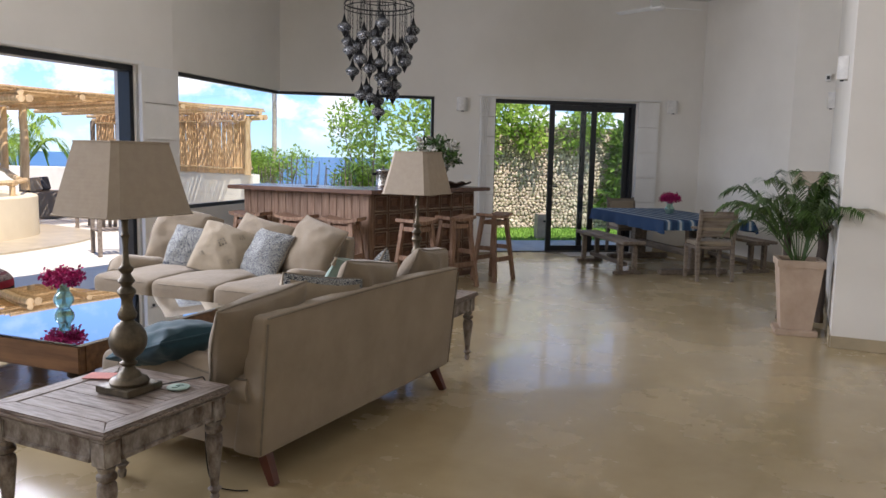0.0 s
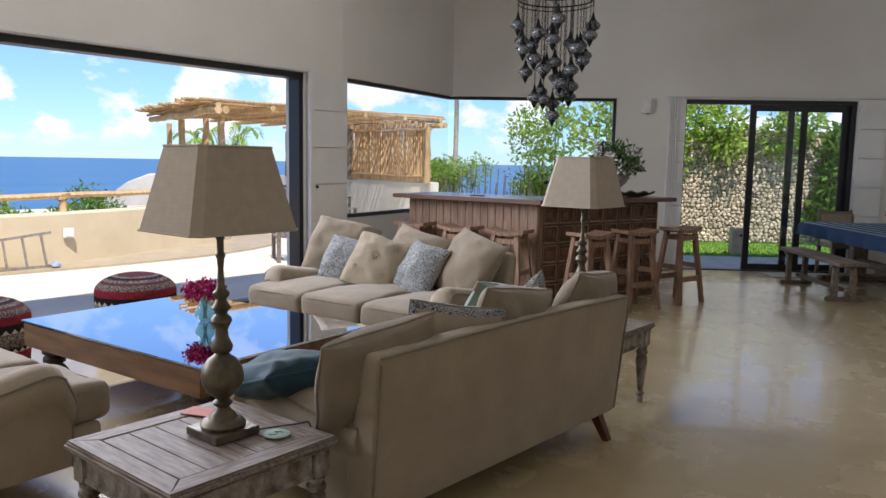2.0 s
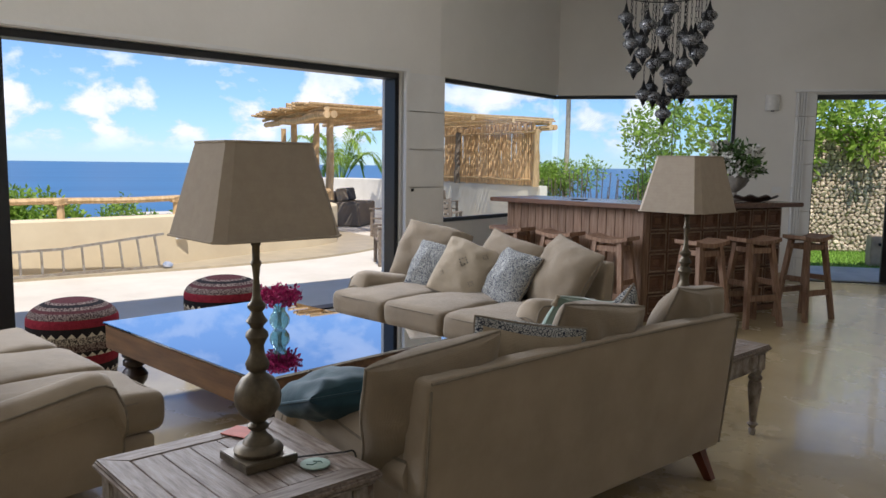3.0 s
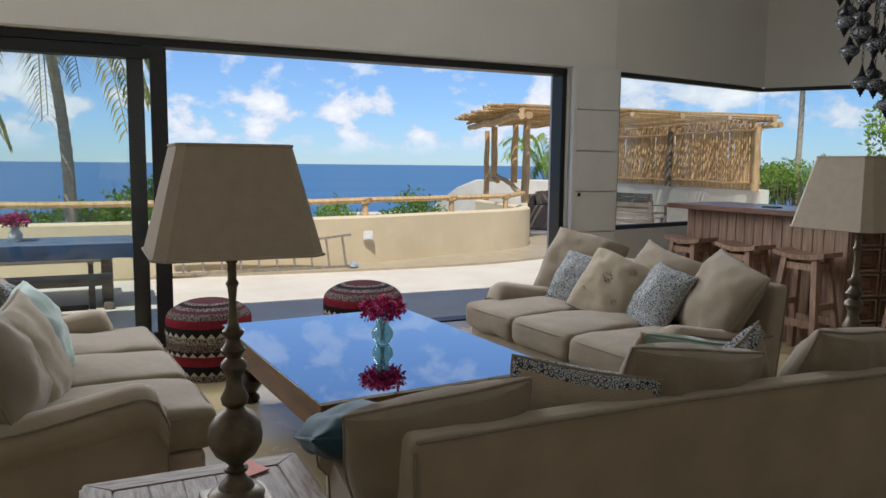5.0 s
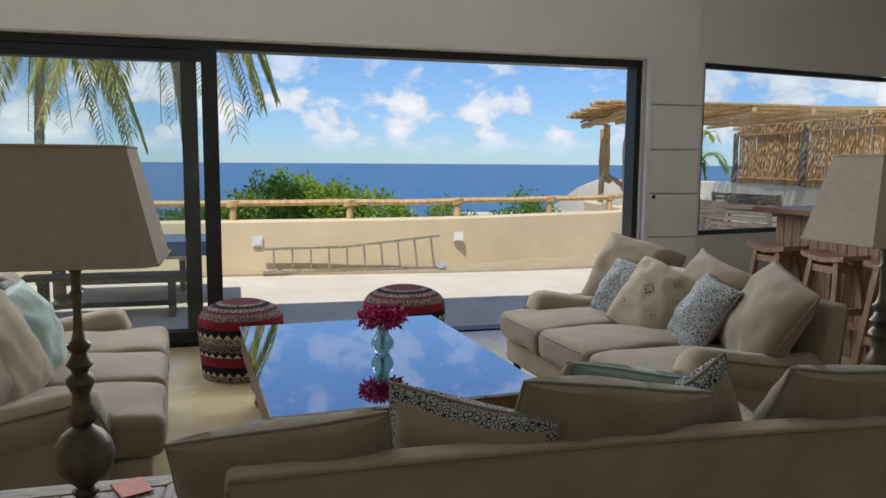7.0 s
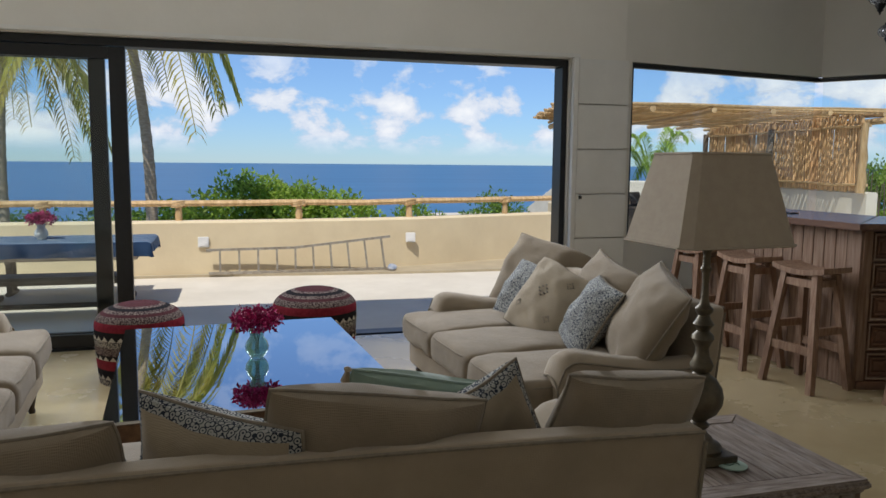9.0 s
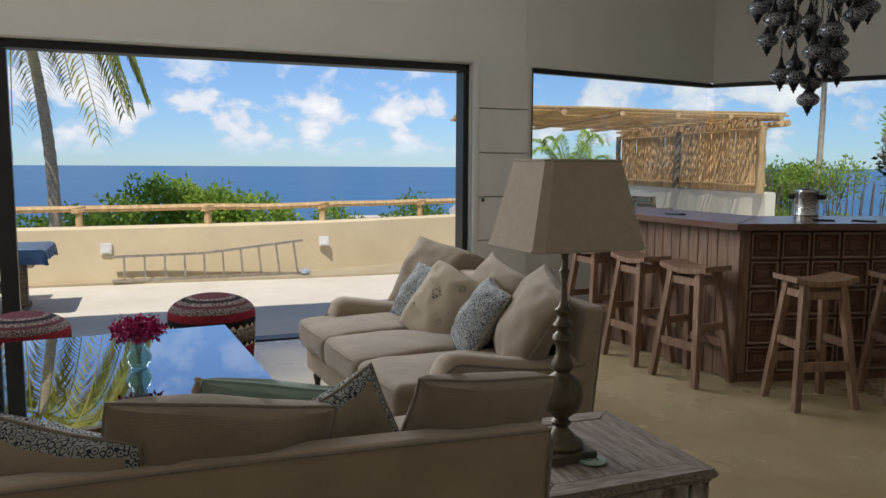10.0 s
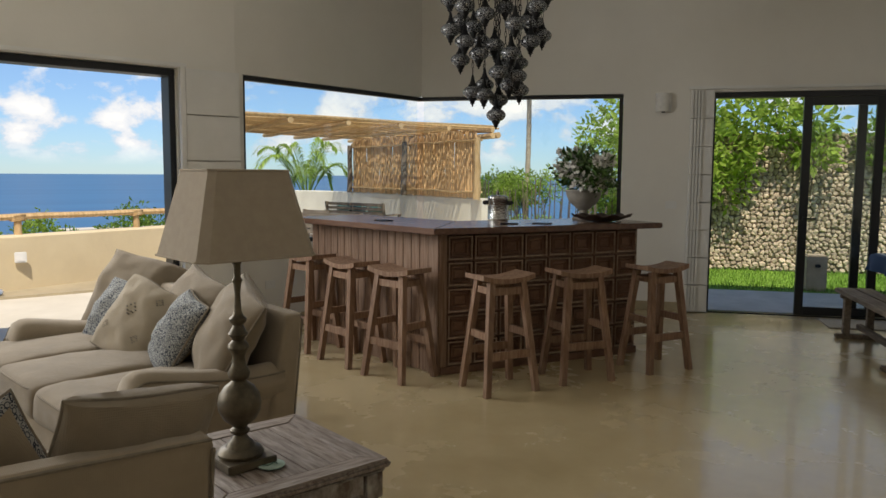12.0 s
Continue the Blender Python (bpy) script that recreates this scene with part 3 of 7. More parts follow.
def door_leaf(u0, u1, off, handle=False):
    lf = part("leaf", bevelled(u0, u0 + 0.085, off, off + 0.045, 0.012, DHEAD - 0.062), M_BLACK, gd)
    part("stile", bevelled(u1 - 0.085, u1, off, off + 0.045, 0.012, DHEAD - 0.062), M_BLACK, lf)
    part("rail", bevelled(u0 + 0.085, u1 - 0.085, off + 0.002, off + 0.043, DHEAD - 0.15, DHEAD - 0.063), M_BLACK, lf)
    part("rail", bevelled(u0 + 0.085, u1 - 0.085, off + 0.002, off + 0.043, 0.013, 0.10), M_BLACK, lf)
    bm = bmesh.new()
    box(bm, u0 + 0.085, u1 - 0.085, off + 0.018, off + 0.026, 0.10, DHEAD - 0.15)
    part("pane", bm, M_GLASS, lf, "", 0).visible_shadow = False
    if handle:
        bm = bmesh.new()
        box(bm, u0 + 0.03, u0 + 0.055, off - 0.05, off, 1.04, 1.07, 0.003)
        box(bm, u0 + 0.03, u0 + 0.16, off - 0.055, off - 0.04, 1.045, 1.065, 0.003)
        part("door_handle", bm, M_BLACK, lf, "black lever handle")


door_leaf(DO0 + 0.905, DO0 + 1.69, 0.035, True)
door_leaf(DO0 + 1.45, DO1 - 0.07, 0.095)
bm = bmesh.new()
box(bm, DO0 - 0.27, DO1 + 0.40, -0.04, -0.003, DHEAD + 0.03, DHEAD + 0.06, 0.004)
ob = structure("trim", bm, M_TRIM, "thin white trim over the garden door", "trim", 0)
ob.matrix_world = wall_pose(WIN1, B_DIR, 0)
shutter_stack("shutter_2", wall_pose(WIN1, B_DIR, DO0 - 0.245), 0.235, 4, "white folded shutter beside the garden door", 0.06, DHEAD + 0.03, 8)
shutter_stack("shutter_3", wall_pose(WIN1, B_DIR, DO1 + 0.01), 0.36, 0, "white boarded shutter panel beside the garden door", 0.05, DHEAD + 0.03, 6)

# ---- terrace, ground and sea ----
TZ = -0.17
bm = bmesh.new()
slab(bm, [(-6.57, -14), (-6.57, 6.7), (-7.1, 9.35), (-7.1, 17.5), (-24, 17.5), (-24, 9.2), (-16.2, 9.4), (-13.4, 8.6), (-12.0, 6.6), (-11.75, 4.0), (-11.75, -14)], TZ - 0.25, TZ)
structure("terrace", bm, M_TERRACE, "sunlit pale cement terrace floor", "terrace", 0)


def curved_wall(name, pts, thick, z0, z1, material, label):
    """A wall along a smooth line, thickened to its left."""
    pts = [Vector(p) for p in pts]
    out = []
    for i, p in enumerate(pts):
        d = (pts[min(i + 1, len(pts) - 1)] - pts[max(i - 1, 0)]).normalized()
        out.append(p + Vector((-d.y, d.x)) * thick)
    bm = bmesh.new()
    zs = [z1] * len(pts) if not isinstance(z1, (list, tuple)) else z1
    r = []
    for p, q, z in zip(pts, out, zs):
        e = (q - p).normalized() * 0.03
        r.append([bm.verts.new(c) for c in ((p.x, p.y, z0), (p.x, p.y, z - 0.03), (p.x + e.x, p.y + e.y, z), (q.x - e.x, q.y - e.y, z), (q.x, q.y, z - 0.03), (q.x, q.y, z0))])
    for a, b in zip(r, r[1:]):
        for k in range(5):
            bm.faces.new((a[k], b[k], b[k + 1], a[k + 1]))
    bm.faces.new(r[0][::-1])
    bm.faces.new(r[-1])
    return structure(name, bm, material, label, "parapet")


def spline(pts, n):
    """Points on a smooth curve through pts."""
    out = []
    P = [Vector(p) for p in pts]
    P = [P[0] * 2 - P[1]] + P + [P[-1] * 2 - P[-2]]
    for i in range(1, len(P) - 2):
        for k in range(n):
            t = k / n
            a, b, c, d = P[i - 1], P[i], P[i + 1], P[i + 2]
            out.append(0.5 * ((2 * b) + (c - a) * t + (2 * a - 5 * b + 4 * c - d) * t * t + (3 * b - a - 3 * c + d) * t ** 3))
    out.append(P[-2])
    return out


PX, PY = 0.42, -0.2                               # where the parapet's run begins
PARA = spline([(x + PX, y + PY) for x, y in ((-11.62, -12), (-11.62, -4), (-11.62, 2), (-11.66, 4.3), (-11.85, 6.0), (-12.35, 7.7), (-12.78, 9.2), (-13.4, 10.0), (-14.6, 10.3), (-16.2, 10.5))], 8)
curved_wall("parapet", PARA, 0.26, TZ - 0.3, 0.62, M_PARAPET, "curved cream plastered terrace parapet in full sun")
# low slab along the parapet, in a darker beige than the terrace
BASE_STRIP = spline([(x + PX, y + PY) for x, y in ((-11.60, 0.0), (-11.50, 3.0), (-11.30, 5.0), (-11.2, 6.6), (-11.3, 8.3), (-11.9, 9.9), (-13.0, 10.85), (-14.5, 11.2), (-16.0, 11.4))], 8)
bm = bmesh.new()
slab(bm, [(p.x, p.y) for p in BASE_STRIP] + [(p.x - 0.02, p.y) for p in reversed(PARA) if p.y > PY and p.y < 10.45 + PY], TZ - 0.02, TZ + 0.035)
structure("kerb", bm, M_SKIRT, "low beige strip along the parapet, darker than the terrace", "kerb", 0)

# sea and land
bm = bmesh.new()
bmesh.ops.create_grid(bm, x_segments=60, y_segments=60, size=4900)
for v in bm.verts:
    v.co.z = -11.5
structure("water", bm, M_SEA, "deep blue open sea reaching the horizon", "sea", 0)
bm = bmesh.new()
bmesh.ops.create_grid(bm, x_segments=90, y_segments=90, size=120)
for v in bm.verts:
    x, y = v.co.x, v.co.y
    d = max(0.0, -x - 15.0)
    z = -1.6 - 0.16 * d if x < -13 else -0.35
    if y > 9 and x > -26:
        z = -0.30
    z = max(z, -14)
    v.co.z = z + 0.15 * noise.noise((x * 0.2, y * 0.2, 0)) - (0.1 if x > -13 else 0.3)
structure("ground", bm, M_SOIL, "sloping garden ground falling towards the sea", "ground")


# ---- sofas ----
def arm_mesh(side):
    """A rolled arm: a rounded section swept along the depth, high at the front and dipping towards the back."""
    bm = bmesh.new()
    rings = []
    n = 22
    for k in range(n + 1):
        f = k / n
        y = -0.46 + f * 0.80
        top = 0.53 + 0.085 * (f ** 2) * (3 - 2 * f) - 0.02 * math.sin(math.pi * f)
        if f > 0.86:
            g = (f - 0.86) / 0.14
            top -= 0.12 * (1 - math.sqrt(max(0.0, 1 - g * g)))
        sec = []
        r = 0.095
        sec.append((0.0, 0.15))
        sec.append((0.0, top - 0.14))
        for j in range(9):
            a = math.pi * (1.12 - 1.24 * j / 8)
            sec.append((0.085 + r * 1.1 * math.cos(a) + 0.012, top - r + r * math.sin(a)))
        sec.append((0.155, top - 0.17))
        sec.append((0.145, 0.15))
        rings.append([bm.verts.new((side * (0.795 + x), y, z)) for x, z in sec])
    for a, b in zip(rings, rings[1:]):
        for j in range(len(a) - 1):
            bm.faces.new((a[j], b[j], b[j + 1], a[j + 1]))
        bm.faces.new((a[-1], b[-1], b[0], a[0]))
    bm.faces.new(rings[0])
    bm.faces.new(rings[-1][::-1])
    return bm, [v.co.copy() for v in rings[-1]], [[v.co.copy() for v in r] for r in rings]


def build_sofa(name, m, label):
    s = thing(name, m, label, "sofa", "sofas round the coffee table")
    # base
    bm = bmesh.new()
    rounded_box(bm, 1.86, 0.98, 0.17, 0.03, m=pose(0, 0.0, 0.225))
    part("base", bm, M_LINEN, s)
    # back, leaning, with a soft top edge
    bm = bmesh.new()
    vs = rounded_box(bm, 1.96, 0.17, 0.63, 0.03)
    for v in vs:
        f = (v.co.z + 0.315) / 0.63
        v.co.y = -0.085 + (v.co.y + 0.085) * (1 - 0.42 * f) - 0.435 - 0.055 * f
        v.co.x *= 1.0 - 0.012 * (1 - f)
        v.co.z += 0.455 + 0.012 * math.cos(v.co.x * 1.5) * f
    part("backrest", bm, M_LINEN, s)
    # piping along the back's edges
    for x in (-0.972, 0.972):
        bm = bmesh.new()
        tube(bm, [(x * (0.988 + 0.012 * f), -0.518 - 0.057 * f, 0.16 + 0.58 * f) for f in [k / 8 for k in range(9)]], 0.0055, 6)
        part("piping", bm, M_PIPE, s)
    bm = bmesh.new()
    tube(bm, [(x / 10 * 0.968, -0.572, 0.762 + 0.012 * math.cos(x * 0.15)) for x in range(-10, 11)], 0.0055, 6)
    part("piping", bm, M_PIPE, s)
    for side in (-1, 1):
        bm, front, rings = arm_mesh(side)
        arm = part("arm", bm, M_LINEN, s, "rolled arm")
        bm = bmesh.new()
        tube(bm, [r[2 + 6] + Vector((side * 0.004, 0, 0.001)) for r in rings], 0.005, 5)
        tube(bm, [v + Vector((side * 0.002, 0.003, 0)) for v in front[1:]], 0.005, 5)
        part("piping", bm, M_PIPE, arm)
    for k, x in enumerate((-0.625, 0.0, 0.625)):
        bm = bmesh.new()
        w = 0.62
        vs = rounded_box(bm, w, 0.88, 0.17, 0.05, crown=0.035)
        for v in vs:
            v.co.z += 0.016 * noise.noise((v.co.x * 5 + k * 7, v.co.y * 5, 1.0)) + 0.007 * noise.noise((v.co.x * 16 + k * 7, v.co.y * 9, 3.0))
            v.co.y += 0.008 * noise.noise((v.co.x * 14, v.co.z * 10, k * 3.0)) * (v.co.y > 0)
            v.co.x += x
            v.co.y += 0.105
            v.co.z += 0.385
        cu = part("seat_cushion", bm, M_LINEN2, s)
        bm = bmesh.new()
        pts = []
        for i in range(48):
            a = 2 * math.pi * i / 48
            c, sn = math.cos(a), math.sin(a)
            q = (abs(c) ** 8 + abs(sn) ** 8) ** (-1 / 8)
            pts.append((x + c * q * (w / 2 - 0.004), 0.105 + sn * q * 0.436, 0.385 + 0.062))
        tube(bm, pts, 0.005, 5, True)
        part("piping", bm, M_PIPE, cu)
    for x in (-0.86, 0.86):
        bm = bmesh.new()
        lathe(bm, [(0.016, 0.0), (0.02, 0.012), (0.015, 0.03), (0.022, 0.07), (0.03, 0.11), (0.022, 0.12), (0.032, 0.13), (0.032, 0.16)], 14, (x, 0.43, 0))
        part("front_leg", bm, M_DARKWOOD, s, "dark turned front leg")
        bm = bmesh.new()
        square_bar(bm, (x * 1.02, -0.53, 0.0), (x, -0.45, 0.16), 0.036, 0.036, 0.055, 0.055)
        part("back_leg", bm, M_REDWOOD, s, "splayed reddish back leg")
    return s


sofa1 = build_sofa("sofa", pose(-2.20, 3.385, 0, 0, 0, 88) @ Matrix.Diagonal((0.935, 1, 1.02, 1)), "beige linen sofa with its back to the open floor")
sofa2 = copy_thing(sofa1, pose(-3.94, 4.77, 0, 0, 0, 184))
sofa2["label"] = "beige linen three-seat sofa in front of the bar"
sofa3 = copy_thing(sofa1, pose(-3.88, 1.59, 0, 0, 0, 4.5))
sofa3["label"] = "beige linen three-seat sofa near the sliding doors"


# ---- side tables ----
def build_side_table(m):
    W, H = 0.66, 0.505
    t = thing("side_table", m, "whitewashed carved wooden side table with turned legs", "side table", "side tables at the sofa ends")
    bm = bmesh.new()
    box(bm, -W / 2, W / 2, -W / 2, W / 2, H - 0.03, H - 0.006, 0.008)
    part("tabletop", bm, M_TABLETOP, t)
    bm = bmesh.new()
    box(bm, -W / 2 + 0.015, W / 2 - 0.015, -W / 2 + 0.015, W / 2 - 0.015, H - 0.046, H - 0.03, 0.006)
    part("moulding", bm, M_TABLELEG, t)
    b = 0.075
    for k in range(4):
        bm = bmesh.new()
        e = W / 2 - 0.012
        vs = [bm.verts.new(p) for p in ((-e, -e, H - 0.006), (e, -e, H - 0.006), (e - b, -e + b, H - 0.006), (-e + b, -e + b, H - 0.006), (-e, -e, H + 0.001), (e, -e, H + 0.001), (e - b - 0.003, -e + b - 0.003, H + 0.001), (-e + b + 0.003, -e + b - 0.003, H + 0.001))]
        for q in ((0, 1, 2, 3), (4, 5, 6, 7), (0, 1, 5, 4), (1, 2, 6, 5), (2, 3, 7, 6), (3, 0, 4, 7)):
            bm.faces.new([vs[i] for i in q])
        ob = part("border_board", bm, M_TABLETOP, t, "", 0)
        ob.matrix_basis = pose(0, 0, 0, 0, 0, 90 * k)
    inner = W / 2 - 0.012 - b - 0.004
    for k in range(5):
        y0 = -inner + k * 2 * inner / 5
        part("plank", bevelled(-inner, inner, y0 + 0.0015, y0 + 2 * inner / 5 - 0.0015, H - 0.012, H - 0.0015, 0.0015), M_TABLETOP, t)
    a = W / 2 - 0.05
    for k in range(4):
        bm = bmesh.new()
        box(bm, -a + 0.05, a - 0.05, -a - 0.022, -a + 0.002, H - 0.125, H - 0.046, 0.003)
        box(bm, -a + 0.05, a - 0.05, -a - 0.03, -a + 0.002, H - 0.13, H - 0.112, 0.004)
        ob = part("apron", bm, M_TABLELEG, t)
        ob.matrix_basis = pose(0, 0, 0, 0, 0, 90 * k)
    for sx in (-1, 1):
        for sy in (-1, 1):
            bm = bmesh.new()
            box(bm, -0.036, 0.036, -0.036, 0.036, H - 0.14, H - 0.046, 0.004)
            lathe(bm, [(0.012, 0.0), (0.017, 0.008), (0.02, 0.03), (0.014, 0.04), (0.02, 0.05), (0.03, 0.062), (0.017, 0.075), (0.019, 0.10), (0.031, 0.22), (0.036, 0.27), (0.033, 0.295), (0.024, 0.305), (0.036, 0.315), (0.036, 0.33), (0.026, 0.34), (0.034, 0.36)], 18)
            ob = part("leg", bm, M_TABLELEG, t)
            ob.location = (sx * (W / 2 - 0.058), sy * (W / 2 - 0.058), 0)
    return t


tabA = build_side_table(pose(-2.09, 2.025, 0))
tabB = copy_thing(tabA, pose(-2.075, 4.66, 0))


# ---- table lamps ----
def ring8(hx, hy, c, z):
    return [(-hx + c, -hy, z), (hx - c, -hy, z), (hx, -hy + c, z), (hx, hy - c, z), (hx - c, hy, z), (-hx + c, hy, z), (-hx, hy - c, z), (-hx, -hy + c, z)]


def build_lamp(m):
    L = thing("table_lamp", m, "aged brass baluster table lamp with a beige linen shade", "table lamp", "lamps on the side tables")
    bm = bmesh.new()
    box(bm, -0.09, 0.09, -0.09, 0.09, 0.0, 0.028, 0.003)
    part("plinth", bm, M_BRASS, L)
    bm = bmesh.new()
    prof = [(0.075, 0.028), (0.078, 0.04), (0.07, 0.052), (0.05, 0.06), (0.042, 0.075), (0.03, 0.085), (0.022, 0.10), (0.032, 0.108), (0.034, 0.116), (0.022, 0.126),
            (0.03, 0.135), (0.055, 0.155), (0.071, 0.185), (0.074, 0.21), (0.068, 0.24), (0.05, 0.268), (0.03, 0.282), (0.024, 0.29), (0.034, 0.298), (0.038, 0.315), (0.024, 0.345), (0.021, 0.372), (0.03, 0.392), (0.036, 0.402),
            (0.034, 0.414), (0.02, 0.428), (0.022, 0.436), (0.034, 0.45), (0.022, 0.468), (0.018, 0.48), (0.028, 0.492), (0.029, 0.502), (0.018, 0.512), (0.013, 0.53), (0.0095, 0.585), (0.013, 0.62), (0.018, 0.632), (0.012, 0.642), (0.012, 0.685), (0.016, 0.69), (0.012, 0.70), (0.012, 0.76)]
    lathe(bm, prof, 28)
    part("stem", bm, M_BRASS, L)
    z0, z1 = 0.715, 1.003
    bm = bmesh.new()
    steps = 6
    outer, inner = [], []
    for k in range(steps + 1):
        f = k / steps
        h = 1.0 + (0.67 - 1.0) * f
        outer.append([bm.verts.new(p) for p in ring8(0.178 * h, 0.212 * h, 0.03 * h, z0 + (z1 - z0) * f)])
        inner.append([bm.verts.new(p) for p in ring8(0.178 * h - 0.004, 0.212 * h - 0.004, 0.03 * h, z0 + (z1 - z0) * f)])
    for grp in (outer, inner):
        for a, b in zip(grp, grp[1:]):
            for i in range(8):
                bm.faces.new((a[i], a[(i + 1) % 8], b[(i + 1) % 8], b[i]))
    for a, b in ((outer[0], inner[0]), (outer[-1], inner[-1])):
        for i in range(8):
            bm.faces.new((a[i], a[(i + 1) % 8], b[(i + 1) % 8], b[i]))
    sh = part("shade", bm, M_SHADE, L, "tapered beige linen shade with clipped corners", 10)
    for h, z in ((1.005, z0 + 0.004), (0.676, z1 - 0.004)):
        bm = bmesh.new()
        tube(bm, ring8(0.178 * h, 0.212 * h, 0.03 * h, z), 0.004, 6, True)
        part("trim", bm, M_SHADE, sh)
    bm = bmesh.new()
    for a in (0, 90):
        d = Vector((math.cos(radians(a)), math.sin(radians(a)), 0)) * (0.12 if a == 0 else 0.14)
        tube(bm, [(-d.x, -d.y, z1 - 0.02), (d.x, d.y, z1 - 0.02)], 0.002, 5)
    part("shade_holder", bm, M_IRON, L)
    return L


lampA = build_lamp(pose(-2.075, 2.095, 0.507, 0, 0, 0))
lampB = copy_thing(lampA, pose(-2.045, 4.565, 0.507, 0, 0, 2))

# ---- coffee table ----
CTX0, CTX1, CTY0, CTY1, CTZ = -4.755, -3.045, 2.565, 3.745, 0.465
ct = thing("coffee_table", pose((CTX0 + CTX1) / 2, (CTY0 + CTY1) / 2, 0, 0, 0, 4), "large dark wooden coffee table with a reflecting glass top", "coffee table")
hx, hy = (CTX1 - CTX0) / 2, (CTY1 - CTY0) / 2
for sgn in (-1, 1):
    part("apron", bevelled(-hx, hx, sgn * hy - 0.02, sgn * hy + 0.02, CTZ - 0.16, CTZ - 0.012, 0.006), M_CTWOOD, ct)
    part("apron", bevelled(sgn * (hx - 0.02) - 0.02, sgn * (hx - 0.02) + 0.02, -hy + 0.021, hy - 0.021, CTZ - 0.159, CTZ - 0.012, 0.006), M_CTWOOD, ct)
part("tabletop", bevelled(-hx + 0.04, hx - 0.04, -hy + 0.02, hy - 0.02, CTZ - 0.035, CTZ - 0.013, 0.002), M_CTWOOD, ct)
part("glass_top", bevelled(-hx - 0.012, hx + 0.012, -hy - 0.03, hy + 0.03, CTZ - 0.01, CTZ + 0.002, 0.003), M_TABLEGLASS, ct, "smoked reflecting glass top")
for sx in (-1, 1):
    for sy in (-1, 1):
        bm = bmesh.new()
        lathe(bm, [(0.045, 0.0), (0.06, 0.015), (0.055, 0.04), (0.038, 0.055), (0.05, 0.075), (0.075, 0.11), (0.08, 0.145), (0.06, 0.175), (0.045, 0.19), (0.065, 0.205), (0.065, 0.23), (0.05, 0.245), (0.07, 0.26), (0.07, 0.30)], 22)
        ob = part("leg", bm, M_DARKWOOD, ct, "heavy turned dark leg")
        ob.location = (sx * (hx - 0.12), sy * (hy - 0.10), 0)

# ---- bar ----
BC = Vector((-3.80, 6.90))                         # outer corner of the top
BL = Vector((-0.998, -0.05)).normalized()           # along the planked side
BRD = Vector((0.265, 0.964)).normalized()          # along the panelled side
BTOP = 1.112
L1, L2, DEPTH = 1.88, 2.08, 0.78
n1 = Vector((BL.y, -BL.x))                         # behind the planked side
n1 = n1 if n1.dot(BRD) > 0 else -n1
n2 = Vector((BRD.y, -BRD.x))
n2 = n2 if n2.dot(BL) > 0 else -n2


def meet(p, d, q, e):
    """Where two lines in the plan cross."""
    k = ((q.x - p.x) * e.y - (q.y - p.y) * e.x) / (d.x * e.y - d.y * e.x)
    return p + d * k


bar = thing("bar_counter", pose(0, 0, 0), "angled wooden bar counter with planked and carved panelled fronts", "bar counter")
OV = 0.17


def bar_plan(front, back, e1, e2):
    c = meet(BC + n1 * front, BL, BC + n2 * front, BRD)
    a = meet(BC + n1 * front, BL, BC + BL * (L1 - e1), n1)
    b = meet(BC + n2 * front, BRD, BC + BRD * (L2 - e2), n2)
    a2, b2 = a + n1 * (back - front), b + n2 * (back - front)
    c2 = meet(BC + n1 * back, BL, BC + n2 * back, BRD)
    return c, a, b, a2, b2, c2


c, a, b, a2, b2, c2 = bar_plan(0.0, DEPTH, 0.0, 0.0)
bm = bmesh.new()
slab(bm, [a, c, c2, a2], BTOP - 0.045, BTOP, 0.006)
part("bar_top", bm, M_BARTOP, bar, "worn brown wooden bar top")
bm = bmesh.new()
slab(bm, [c, b, b2, c2], BTOP - 0.045, BTOP, 0.006)
part("bar_top", bm, M_BARTOP, bar, "worn brown wooden bar top")
bc_, ba, bb, ba2, bb2, bc2 = bar_plan(OV, DEPTH - 0.04, 0.12, 0.12)
bm = bmesh.new()
slab(bm, [ba, bc_, bb, bb2, bc2, ba2], 0.0, BTOP - 0.046)
part("body", bm, M_BAR, bar)


def side_pose(p, d, nrm):
    m = Matrix.Identity(4)
    m.col[0] = (d.x, d.y, 0, 0)
    m.col[1] = (nrm.x, nrm.y, 0, 0)
    m.col[2] = (0, 0, 1, 0)
    m.col[3] = (p.x, p.y, 0, 1)
    return m


# planks on one side
len1 = (ba - bc_).length
np_ = 16
for k in range(np_):
    w = (len1 - 0.10) / np_
    ob = part("plank", bevelled(0.10 + k * w + 0.002, 0.10 + (k + 1) * w - 0.002, -0.022, -0.001, 0.005, BTOP - 0.05, 0.003), M_BAR, bar)
    ob.matrix_basis = side_pose(bc_, BL, n1)
ob = part("corner_post", bevelled(-0.02, 0.096, -0.03, -0.001, 0.0, BTOP - 0.048, 0.004), M_BAR, bar)
ob.matrix_basis = side_pose(bc_, BL, n1)
# carved square panels on the other
len2 = (bb - bc_).length
cols, rows_ = 8, 5
z0, z1 = 0.06, BTOP - 0.06
pw, ph = (len2 - 0.07) / cols, (z1 - z0) / rows_


